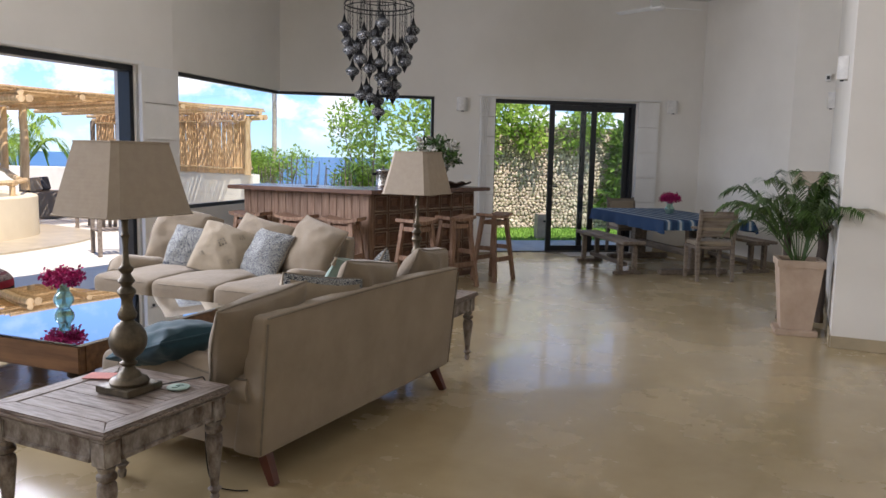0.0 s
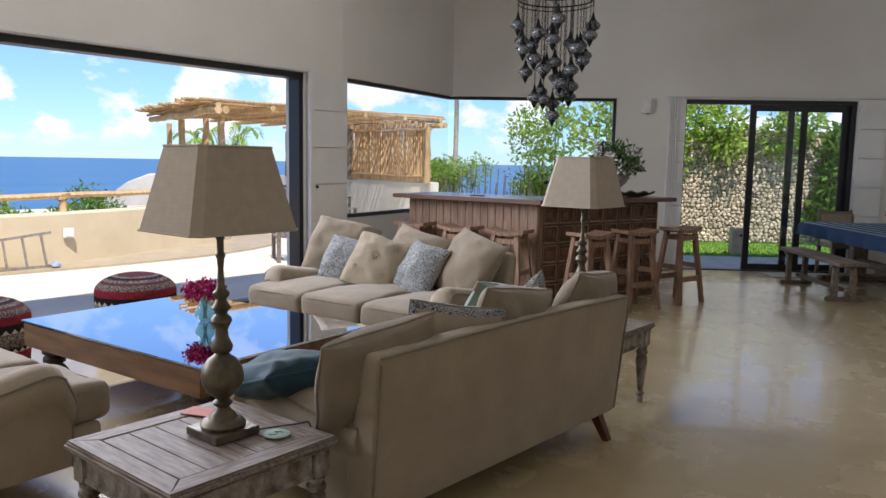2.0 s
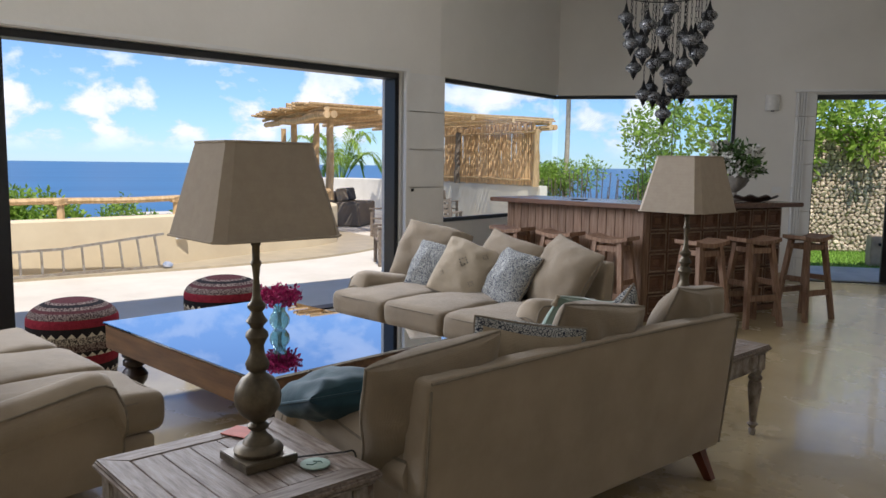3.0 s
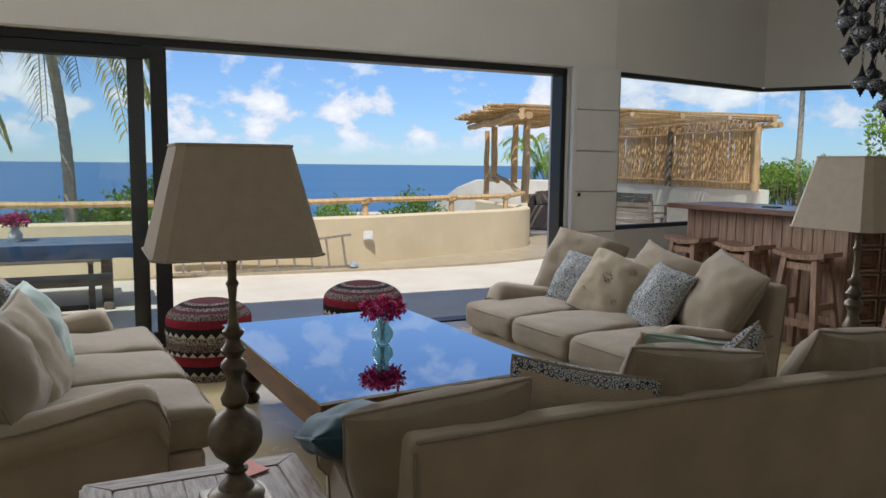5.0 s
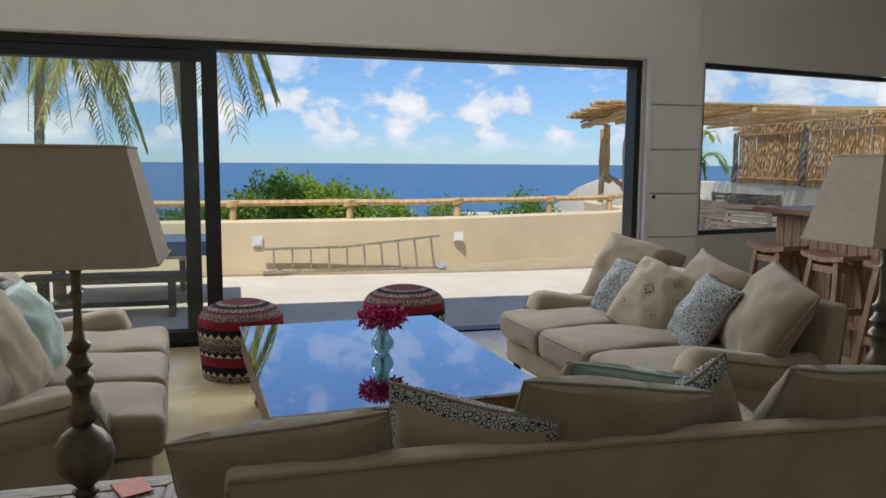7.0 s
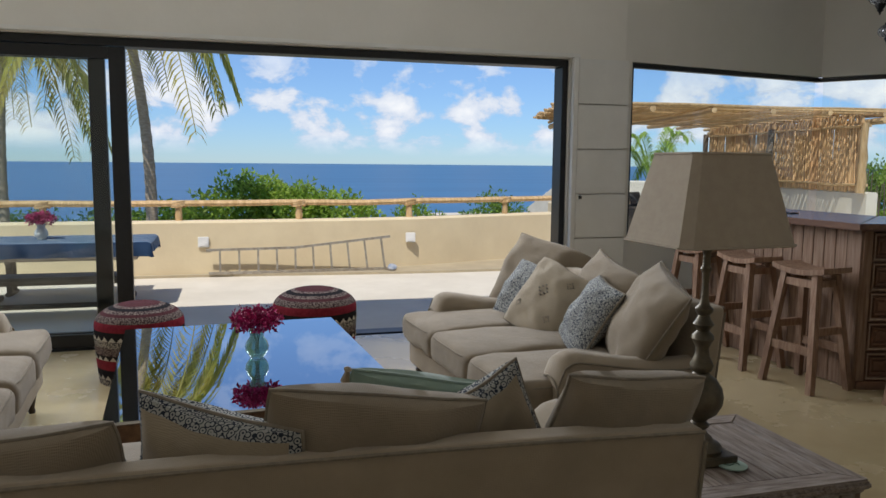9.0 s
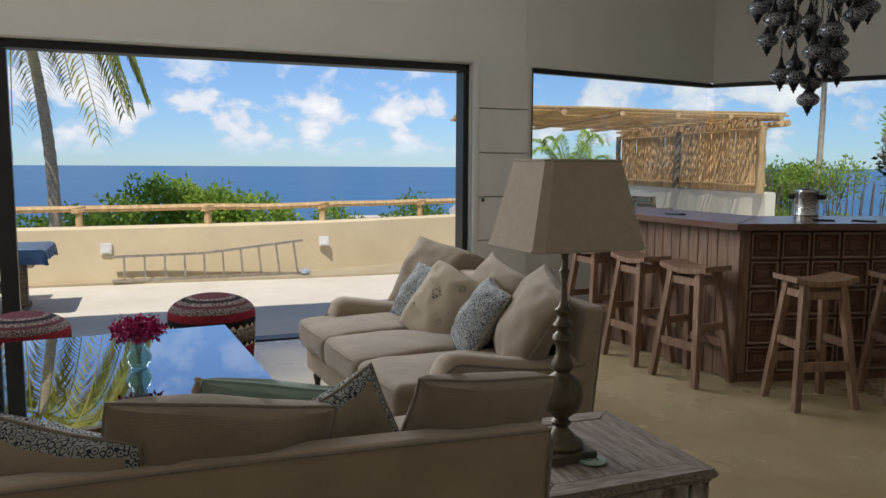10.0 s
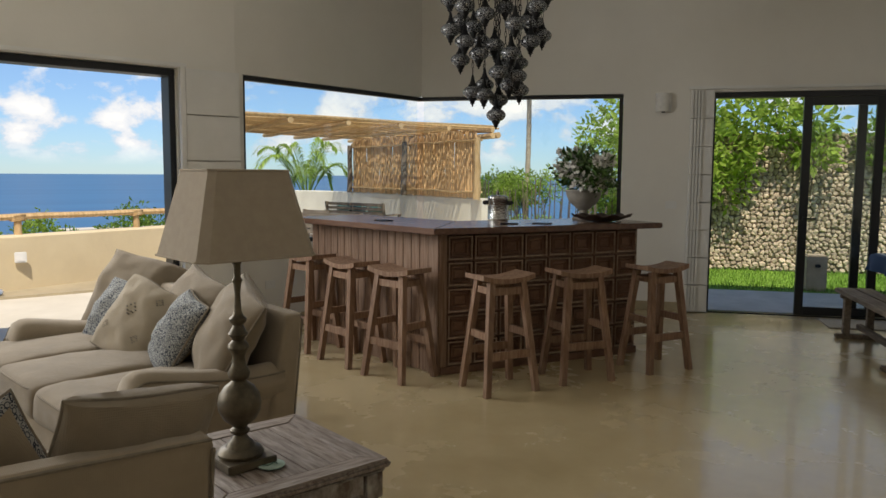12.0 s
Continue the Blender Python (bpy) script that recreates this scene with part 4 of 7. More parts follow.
def carved(w, h):
    """A square panel with stepped mouldings, in one skin."""
    bm = bmesh.new()
    loops = []
    for inset, d in ((0.004, 0.001), (0.008, 0.030), (0.011, 0.033), (0.020, 0.033), (0.023, 0.028), (0.029, 0.006), (0.036, 0.006), (0.041, 0.022), (0.049, 0.022), (0.056, 0.004), (0.064, 0.004), (0.072, 0.014)):
        loops.append([bm.verts.new((x, -d, z)) for x, z in ((inset, inset), (w - inset, inset), (w - inset, h - inset), (inset, h - inset))])
    for k, (p, q) in enumerate(zip(loops, loops[1:])):
        for i in range(4):
            f = bm.faces.new((p[i], p[(i + 1) % 4], q[(i + 1) % 4], q[i]))
            f.material_index = 1 if k in (2, 3) else 0
    bm.faces.new(loops[-1])
    return bm


panel_mesh = None
for i in range(cols):
    for j in range(rows_):
        if panel_mesh is None:
            ob = part("carved_panel", carved(pw, ph), M_PANEL, bar, "", 0)
            panel_mesh = ob.data
            panel_mesh.materials.append(M_PANELRIM)
        else:
            ob = new("carved_panel", panel_mesh)
            ob.parent = bar
        ob.matrix_basis = side_pose(bc_, BRD, n2) @ pose(0.05 + i * pw, 0, z0 + j * ph)
ob = part("skirting_board", bevelled(0.0, len2, -0.034, -0.001, 0.0, 0.058, 0.004), M_PANEL, bar)
ob.matrix_basis = side_pose(bc_, BRD, n2)
ob = part("corner_post", bevelled(-0.012, 0.048, -0.036, -0.001, 0.06, BTOP - 0.048, 0.004), M_BAR, bar)
ob.matrix_basis = side_pose(bc_, BRD, n2)


# ---- bar stools ----
def build_stool(m):
    s = thing("bar_stool", m, "dark brown wooden bar stool with a saddle seat", "bar stool", "stools along the bar")
    H = 0.82
    bm = bmesh.new()
    nx, ny = 10, 4
    top, bot = [], []
    for i in range(nx + 1):
        x = -0.21 + 0.42 * i / nx
        z = H - 0.028 + 0.03 * (x / 0.21) ** 2
        top.append([bm.verts.new((x, -0.125 + 0.25 * j / ny, z)) for j in range(ny + 1)])
        bot.append([bm.verts.new((x, -0.125 + 0.25 * j / ny, z - 0.034)) for j in range(ny + 1)])
    for i in range(nx):
        for j in range(ny):
            bm.faces.new((top[i][j], top[i + 1][j], top[i + 1][j + 1], top[i][j + 1]))
            bm.faces.new((bot[i][j], bot[i][j + 1], bot[i + 1][j + 1], bot[i + 1][j]))
        bm.faces.new((top[i][0], bot[i][0], bot[i + 1][0], top[i + 1][0]))
        bm.faces.new((top[i][ny], top[i + 1][ny], bot[i + 1][ny], bot[i][ny]))
    for j in range(ny):
        bm.faces.new((top[0][j], top[0][j + 1], bot[0][j + 1], bot[0][j]))
        bm.faces.new((top[nx][j], bot[nx][j], bot[nx][j + 1], top[nx][j + 1]))
    part("seat", bm, M_STOOL, s, "dished saddle seat")
    def leg_at(sx, sy, z):
        f = 1 - z / (H - 0.05)
        return (sx * (0.125 + 0.075 * f), sy * (0.085 + 0.085 * f), z)
    for sx in (-1, 1):
        for sy in (-1, 1):
            bm = bmesh.new()
            square_bar(bm, leg_at(sx, sy, 0.0), leg_at(sx, sy, H - 0.052), 0.042, 0.042, 0.046, 0.046)
            part("leg", bm, M_STOOL, s)
    for sy in (-1, 1):
        for z, h in ((0.27, 0.055), (H - 0.115, 0.05)):
            bm = bmesh.new()
            square_bar(bm, leg_at(-1, sy, z), leg_at(1, sy, z), 0.024, h)
            part("stretcher", bm, M_STOOL, s)
    for sx in (-1, 1):
        for z, h in ((0.40, 0.05), (H - 0.11, 0.045)):
            bm = bmesh.new()
            square_bar(bm, leg_at(sx, -1, z), leg_at(sx, 1, z), 0.024, h)
            part("stretcher", bm, M_STOOL, s)
    return s


ang1 = math.degrees(math.atan2(-BL.y, -BL.x))
ang2 = math.degrees(math.atan2(BRD.y, BRD.x))
stool = build_stool(pose(-4.09, 6.81, 0, 0, 0, ang1 + 4))
for x, y, r in ((-4.69, 6.79, ang1 - 2), (-5.33, 6.79, ang1 + 1), (-3.38, 7.15, ang2 + 3), (-3.22, 7.80, ang2 - 6), (-3.03, 8.52, ang2 + 2)):
    copy_thing(stool, pose(x, y, 0, 0, 0, r))


# ---- cushions ----
def pattern_cloth(name, ground, ink, scale=58.0):
    """White scribbled loops on a blue-grey ground."""
    m = mat(name, ground, 0.9, scale=20, spec=0.1)
    n, l = m.node_tree.nodes, m.node_tree.links
    b = n["Principled BSDF"]
    tc = n.new("ShaderNodeTexCoord")
    vo = n.new("ShaderNodeTexVoronoi")
    vo.feature = "F1"
    vo.inputs["Scale"].default_value = scale
    vo.inputs["Randomness"].default_value = 0.75
    l.new(tc.outputs["Object"], vo.inputs["Vector"])
    wv = n.new("ShaderNodeMath")
    wv.operation = "SINE"
    mu = n.new("ShaderNodeMath")
    mu.operation = "MULTIPLY"
    mu.inputs[1].default_value = 15.0
    l.new(vo.outputs["Distance"], mu.inputs[0])
    l.new(mu.outputs["Value"], wv.inputs[0])
    rp = n.new("ShaderNodeValToRGB")
    rp.color_ramp.elements[0].position, rp.color_ramp.elements[1].position = 0.24, 0.42
    rp.color_ramp.elements[0].color, rp.color_ramp.elements[1].color = (*ground, 1), (*ink, 1)
    l.new(wv.outputs["Value"], rp.inputs["Fac"])
    l.new(rp.outputs["Color"], b.inputs["Base Color"])
    return m


M_BLUEPAT = pattern_cloth("blue_loop_print", (0.36, 0.36, 0.34), (0.028, 0.036, 0.055), 64.0)
M_MOTIF = mat("grey_embroidery", (0.21, 0.19, 0.16), 0.9, scale=60, spec=0.1)
M_CREAM = weave(mat("cream_cotton", (0.345, 0.285, 0.205), 0.9, col2=(0.30, 0.245, 0.175), scale=8, bump=0.3, bump_scale=12, spec=0.1, sheen=0.2))


def pillow_plan(u, v, w, h, seed):
    """Where a point of the cover lies in the cushion's upright plane."""
    ear = 1 - 0.01 * abs(u * v) ** 8
    x = w / 2 * u * (1 - 0.018 * (1 - v * v)) * ear
    z = h / 2 * v * (1 - (0.005 + 0.025 * (v > 0) * v) * (1 - u * u)) * ear
    z += h * 0.05 * noise.noise((u * 0.9 + seed, 0.5, seed)) * (v + 1) / 2
    x += w * 0.05 * noise.noise((v * 1.1, seed, 2.5))
    return x, z + h / 2


def bulge(u, v):
    return (max(0.0, 1 - u * u) * max(0.0, 1 - v * v)) ** 0.5


def half_pillow(w, h, t, sgn, seed, n=26, rim=None, warp=0.0):
    bm = bmesh.new()
    g = []
    for i in range(n + 1):
        row = []
        for j in range(n + 1):
            u, v = math.sin(math.pi / 2 * (-1 + 2 * i / n)), math.sin(math.pi / 2 * (-1 + 2 * j / n))
            x, z = pillow_plan(u, v, w, h, warp)
            y = sgn * t / 2 * bulge(u, v * 0.94 - 0.06 * (1 - v * v))
            y *= 1 + 0.28 * noise.noise((u * 1.7 + seed, v * 1.7, seed * 3.1))
            y += sgn * 0.011 * noise.noise((u * 4 + seed, v * 4, 4.0)) * (1 - u ** 6) * (1 - v ** 6)
            # creases run in from the corners and seams
            fold = math.sin(9 * math.atan2(v, u) + seed * 5 + 3 * noise.noise((u * 2, v * 2, seed)))
            y += sgn * 0.006 * fold * (u * u + v * v) * (1 - u ** 8) * (1 - v ** 8)
            row.append(bm.verts.new((x, y if 0 < i < n and 0 < j < n else 0, z)))
        g.append(row)
    for i in range(n):
        for j in range(n):
            edge = min(i, j, n - 1 - i, n - 1 - j) < 4
            if rim is None or rim == edge:
                bm.faces.new((g[i][j], g[i + 1][j], g[i + 1][j + 1], g[i][j + 1]))
    for v in [v for v in bm.verts if not v.link_faces]:
        bm.verts.remove(v)
    return bm


def outline_pillow(w, h, warp, n=12):
    pts = []
    for a, b in (((-1, -1), (1, -1)), ((1, -1), (1, 1)), ((1, 1), (-1, 1)), ((-1, 1), (-1, -1))):
        for k in range(n):
            x, z = pillow_plan(a[0] + (b[0] - a[0]) * k / n, a[1] + (b[1] - a[1]) * k / n, w, h, warp)
            pts.append((x, 0, z))
    return pts


pillow_count = [0]


def pillow(m, w, h, t, front, back, label, piping=M_PIPE, motif=False, tassels=False):
    pillow_count[0] += 1
    k = pillow_count[0] * 1.37
    p = thing("cushion", m, label, "cushion", "loose cushions on the sofas")
    t *= 1.45
    fr = part("front_cover", half_pillow(w, h, t, 1, k, warp=k), front, p)
    if front is not back:
        part("back_cover", half_pillow(w, h, t, -1, k + 5, rim=False, warp=k), back, p)
        part("border", half_pillow(w, h, t, -1, k + 5, rim=True, warp=k), front, p, "blue printed border" if front is M_BLUEPAT else "cream border")
    else:
        part("back_cover", half_pillow(w, h, t, -1, k + 5, warp=k), back, p)
    bm = bmesh.new()
    tube(bm, outline_pillow(w, h, k), 0.006, 6, True)
    part("piping", bm, piping, p)
    if motif:
        bm = bmesh.new()
        for cx, cz, s in ((0.0, 0.27, 1.0), (-0.13, 0.13, 0.6), (0.13, 0.13, 0.6), (-0.13, 0.37, 0.6), (0.13, 0.37, 0.6)):
            for dx, dz in ((0.0, 0.034), (0.017, 0.017), (0.034, 0.0), (0.017, -0.017), (0.0, -0.034), (-0.017, -0.017), (-0.034, 0.0), (-0.017, 0.017)):
                x, z = cx + dx * s, cz + dz * s
                u, v = x / (w / 2), (z - h / 2) / (h / 2)
                y = t / 2 * bulge(u, v) * 1.08
                box(bm, x - 0.0035 * s, x + 0.0035 * s, y - 0.03, y + 0.001, z - 0.0035 * s, z + 0.0035 * s, 0.0)
        part("embroidery", bm, M_MOTIF, fr, "grey stitched motifs", 0)["kind"] = "stuff"
    if tassels:
        for sx in (-1, 1):
            bm = bmesh.new()
            lathe(bm, [(0.002, 0.0), (0.012, -0.005), (0.007, -0.015), (0.014, -0.045), (0.011, -0.05)], 8)
            ob = part("tassel", bm, M_CREAM, p, "small cream tassel")
            ob.location = (sx * (w / 2 + 0.004), 0, h + 0.01)
    return p


BEIGE, BLUE, TWO, EMB = ("plump beige linen cushion with corded edges", "blue-grey cushion printed with white loops",
                         "cream cushion with a blue printed face", "cream cushion stitched with small grey motifs")
SEAT = 0.462
# on the sofa before the bar
T_BAR = pose(-3.94, 4.77, 0, 0, 0, 4) @ Matrix.Translation((3.93, -4.83, 0))
pillow(T_BAR @ pose(-4.66, 5.10, SEAT, 24, -14, 212), 0.56, 0.53, 0.17, M_LINEN2, M_LINEN2, BEIGE)
pillow(T_BAR @ pose(-4.42, 4.93, SEAT, 32, -12, 200), 0.42, 0.40, 0.13, M_BLUEPAT, M_BLUEPAT, BLUE)
pillow(T_BAR @ pose(-4.08, 4.85, SEAT, 34, -14, 194), 0.46, 0.46, 0.13, M_CREAM, M_CREAM, EMB, motif=True)
pillow(T_BAR @ pose(-3.92, 5.12, SEAT, 26, -12, 178), 0.54, 0.49, 0.15, M_LINEN2, M_LINEN2, BEIGE)
pillow(T_BAR @ pose(-3.70, 4.93, SEAT, 32, -6, 166), 0.42, 0.42, 0.14, M_BLUEPAT, M_CREAM, TWO)
pillow(T_BAR @ pose(-3.38, 5.03, SEAT, 30, -12, 158), 0.56, 0.52, 0.18, M_LINEN2, M_LINEN2, BEIGE)
# on the sofa seen from behind
pillow(pose(-1.90, 2.65, SEAT, 20, -8, 80), 0.52, 0.42, 0.16, M_LINEN2, M_LINEN2, BEIGE)
pillow(pose(-1.85, 3.03, SEAT + 0.01, 7, 8, 60), 0.44, 0.41, 0.13, M_BLUEPAT, M_CREAM, TWO)
pillow(pose(-1.86, 3.39, SEAT, 17, 7, 91), 0.55, 0.46, 0.17, M_LINEN2, M_LINEN2, BEIGE)
pillow(pose(-1.92, 3.83, SEAT, 6, -24, 98), 0.42, 0.42, 0.13, M_BLUEPAT, M_CREAM, TWO)
pillow(pose(-1.87, 4.09, SEAT, 20, 5, 92), 0.42, 0.47, 0.17, M_LINEN2, M_LINEN2, BEIGE)
pillow(pose(-2.10, 3.56, SEAT, 22, 9, 90), 0.48, 0.45, 0.12, M_SAGE, M_SAGE, "sage green velvet cushion with tasselled corners", M_SAGE, tassels=True)
pillow(pose(-2.50, 2.57, SEAT + 0.05, 72, 0, 82), 0.38, 0.40, 0.13, M_TEAL, M_TEAL, "dark teal velvet cushion lying on the sofa", M_TEAL)
# on the sofa near the sliding doors
T_SEA = pose(-3.88, 1.59, 0, 0, 0, 4.5) @ Matrix.Translation((3.77, -1.52, 0))
pillow(T_SEA @ pose(-3.12, 1.40, SEAT, 24, -10, -12), 0.52, 0.46, 0.18, M_LINEN2, M_LINEN2, BEIGE)
pillow(T_SEA @ pose(-3.40, 1.52, SEAT, 24, 8, -14), 0.48, 0.46, 0.14, M_CREAM, M_BLUEPAT, TWO)
pillow(T_SEA @ pose(-3.80, 1.55, SEAT, 22, 10, -8), 0.44, 0.44, 0.15, M_SAGE, M_SAGE, "pale sage green cushion", M_SAGE)
pillow(T_SEA @ pose(-4.12, 1.44, SEAT, 20, -6, 4), 0.44, 0.42, 0.13, M_BLUEPAT, M_BLUEPAT, BLUE)
pillow(T_SEA @ pose(-4.46, 1.34, SEAT, 18, 4, 14), 0.50, 0.46, 0.17, M_LINEN2, M_LINEN2, BEIGE)

# ---- poufs ----
M_PRED = mat("pouf_red_wool", (0.23, 0.026, 0.04), 0.95, col2=(0.165, 0.019, 0.03), scale=40, bump=0.4, bump_scale=120, spec=0.05)
M_PBLACK = mat("pouf_black_wool", (0.022, 0.02, 0.022), 0.95, scale=40, bump=0.4, bump_scale=120, spec=0.05)
M_PWHITE = mat("pouf_white_wool", (0.55, 0.50, 0.42), 0.95, scale=40, bump=0.4, bump_scale=120, spec=0.05)
M_PGREY = mat("pouf_speckled_wool", (0.36, 0.32, 0.27), 0.95, col2=(0.05, 0.045, 0.045), scale=110, detail=1, bump=0.4, bump_scale=120, spec=0.05, lo=0.47, hi=0.53)
M_PSPECK = mat("pouf_dark_speckle", (0.20, 0.16, 0.14), 0.95, col2=(0.05, 0.03, 0.032), scale=110, detail=1, bump=0.4, bump_scale=120, spec=0.05, lo=0.47, hi=0.53)
M_PMAR = mat("pouf_maroon_wool", (0.085, 0.032, 0.036), 0.95, scale=40, bump=0.4, bump_scale=120, spec=0.05)


def pouf_r(z, R=0.275, H=0.50):
    f = z / H
    return R * (0.90 + 0.085 * math.sin(math.pi * min(0.5, f * 0.7 + 0.02))) if f < 0.72 else R * math.sqrt(max(0.0, 1 - ((f - 0.72) / 0.29) ** 2.3)) * 0.985


def build_pouf(m):
    p = thing("pouf", m, "round woven wool pouf with red, black and white bands", "pouf", "poufs by the sliding doors")
    bands = [(0.0, 0.045, M_PGREY), (0.045, 0.105, M_PBLACK), (0.105, 0.17, M_PRED), (0.17, 0.20, M_PBLACK), (0.20, 0.25, M_PSPECK), (0.25, 0.295, M_PGREY), (0.295, 0.35, M_PBLACK), (0.35, 0.402, M_PRED), (0.402, 0.44, M_PSPECK)]
    for a, b, mm in bands:
        bm = bmesh.new()
        n, k = 40, 4
        rings = [[bm.verts.new((pouf_r(a + (b - a) * j / k) * math.cos(2 * math.pi * i / n), pouf_r(a + (b - a) * j / k) * math.sin(2 * math.pi * i / n), a + (b - a) * j / k)) for i in range(n)] for j in range(k + 1)]
        for q, r in zip(rings, rings[1:]):
            for i in range(n):
                bm.faces.new((q[i], q[(i + 1) % n], r[(i + 1) % n], r[i]))
        if a == 0.0:
            bm.faces.new(rings[0][::-1])
        part("band", bm, mm, p)
    rr = [0.44, 0.455, 0.47, 0.482, 0.49, 0.495]
    tops = [M_PMAR, M_PSPECK, M_PBLACK, M_PSPECK, M_PMAR]
    for (a, b), mm in zip(zip(rr, rr[1:]), tops):
        bm = bmesh.new()
        n = 40
        ra, rb = pouf_r(a), pouf_r(b)
        A = [bm.verts.new((ra * math.cos(2 * math.pi * i / n), ra * math.sin(2 * math.pi * i / n), a)) for i in range(n)]
        B = [bm.verts.new((rb * math.cos(2 * math.pi * i / n), rb * math.sin(2 * math.pi * i / n), b)) for i in range(n)]
        for i in range(n):
            bm.faces.new((A[i], A[(i + 1) % n], B[(i + 1) % n], B[i]))
        if b == rr[-1]:
            bm.faces.new(B)
        part("top_band", bm, mm, p)
    for z0, z1 in ((0.044, 0.072), (0.17, 0.196), (0.294, 0.322)):
        bm = bmesh.new()
        n = 30
        for i in range(n):
            a0, a1, a2 = (2 * math.pi * (i + q) / n for q in (0.05, 0.5, 0.95))
            pts = [((pouf_r(z) + 0.004) * math.cos(a), (pouf_r(z) + 0.004) * math.sin(a), z) for a, z in ((a0, z0), (a2, z0), (a1, z1))]
            bm.faces.new([bm.verts.new(q) for q in pts])
        part("zigzag", bm, M_PWHITE, p, "white woven zigzag", 0)["kind"] = "stuff"
    return p


pouf = build_pouf(pose(-5.36, 2.49, 0) @ Matrix.Diagonal((1.06, 1.06, 1.04, 1)))
copy_thing(pouf, pose(-5.58, 3.69, 0, 0, 0, 40) @ Matrix.Diagonal((1.08, 1.08, 1.04, 1)))


# ---- foliage and flowers ----
def leaf_cloud(name, blobs, count, size, material, parent=None, label="", seed=1, up=0.2, length=1.8, shell=0.55):
    """Many single leaves spread through rounded masses."""
    rng = np.random.default_rng(seed)
    vs, fs = [], []
    vol = np.array([b[1][0] * b[1][1] * b[1][2] for b in blobs]) ** 0.67
    pick = rng.choice(len(blobs), count, p=vol / vol.sum())
    for i in range(count):
        c, r = blobs[pick[i]]
        d = rng.normal(size=3)
        d /= np.linalg.norm(d)
        rad = shell + (1 - shell) * rng.random()
        rad *= 0.86 + 0.22 * math.sin(5.1 * d[0] + seed) * math.cos(4.3 * d[1] + 2 * d[2])
        p = np.array(c) + d * np.array(r) * rad
        a = rng.normal(size=3) + d * 0.8 + np.array((0, 0, up))
        a /= np.linalg.norm(a)
        s = np.cross(a, rng.normal(size=3))
        s /= np.linalg.norm(s)
        n = np.cross(a, s)
        q = size * (0.6 + 0.8 * rng.random())
        k = len(vs)
        vs += [p, p + a * q * length * 0.5 + s * q * 0.42 + n * q * 0.12, p + a * q * length, p + a * q * length * 0.5 - s * q * 0.42 + n * q * 0.12]
        fs += [(k, k + 1, k + 2), (k, k + 2, k + 3)]
    me = bpy.data.meshes.new(name)
    me.from_pydata([tuple(v) for v in vs], [], fs)
    me.materials.append(material)
    ob = new(name, me)
    ob.parent = parent
    if label:
        ob["label"] = label
    return ob


M_MAGENTA = mat("magenta_petals", (0.42, 0.02, 0.13), 0.6, col2=(0.28, 0.012, 0.08), scale=30, vary=0.35, spec=0.2)
M_GREENGLASS = mat("green_bottle_glass", (0.62, 0.86, 0.79), 0.04, scale=4, trans=0.9, spec=0.5)
M_STEM = mat("flower_stems", (0.05, 0.10, 0.025), 0.6, scale=20)


def flower_vase(m, glass, label, s=1.0):
    v = thing("flower_vase", m, label, "vase of flowers")
    bm = bmesh.new()
    prof = [(0.028, 0.0), (0.034, 0.006), (0.05, 0.035), (0.053, 0.06), (0.045, 0.085), (0.031, 0.105), (0.030, 0.125), (0.037, 0.145), (0.034, 0.145), (0.027, 0.125), (0.028, 0.105), (0.042, 0.083), (0.049, 0.06), (0.046, 0.036), (0.03, 0.01)]
    lathe(bm, [(r * s, z * s) for r, z in [(1.15 * a, b) for a, b in prof]], 22)
    part("vase", bm, glass, v)
    bm = bmesh.new()
    for k in range(7):
        a = k * 0.9
        tube(bm, [(0.012 * math.cos(a) * s, 0.012 * math.sin(a) * s, 0.02 * s), (0.016 * math.cos(a + 2) * s, 0.016 * math.sin(a + 2) * s, 0.12 * s), (0.06 * math.cos(a + 2) * s, 0.06 * math.sin(a + 2) * s, 0.20 * s)], 0.002 * s, 5)
    part("stems", bm, M_STEM, v)
    for k in range(9):
        a = k * 2 * math.pi / 8
        r = 0.078 * s if k < 8 else 0.0
        z = (0.185 + 0.02 * (k % 2)) * s if k < 8 else 0.225 * s
        leaf_cloud("blossom", [((r * math.cos(a), r * math.sin(a), z), (0.062 * s, 0.062 * s, 0.052 * s))], 150, 0.018 * s, M_MAGENTA, v, "", 10 + k, 0.1, 1.3, 0.35)
    return v


flower_vase(pose(-3.88, 3.21, CTZ + 0.003), M_GREENGLASS, "green glass vase of magenta bougainvillea on the coffee table")

# ---- small things on the side tables ----
M_COAST = mat("pale_green_cork", (0.36, 0.48, 0.42), 0.8, scale=30)
M_COASTD = mat("dark_green_print", (0.04, 0.11, 0.085), 0.8, scale=30)
M_PINK = mat("salmon_card", (0.55, 0.17, 0.13), 0.7, scale=20)
for x, y, z in ((-1.925, 2.21, 0.5075), (-1.95, 4.63, 0.5075)):
    co = thing("coaster", pose(x, y, z, 0, 0, 30), "round pale green coaster with a dark palm print", "coaster", "coasters on the side tables")
    bm = bmesh.new()
    lathe(bm, [(0.045, 0.0), (0.047, 0.002), (0.047, 0.005), (0.045, 0.006)], 28)
    part("disc", bm, M_COAST, co)
    bm = bmesh.new()
    tube(bm, [(-0.02, -0.022, 0.0065), (0.0, -0.018, 0.0065), (0.004, 0.0, 0.0065), (0.0, 0.012, 0.0065), (-0.012, 0.008, 0.0065)], 0.002, 4)
    tube(bm, [(0.0, 0.012, 0.0065), (0.012, 0.016, 0.0065), (0.02, 0.006, 0.0065)], 0.002, 4)
    part("print", bm, M_COASTD, co, "dark palm print")
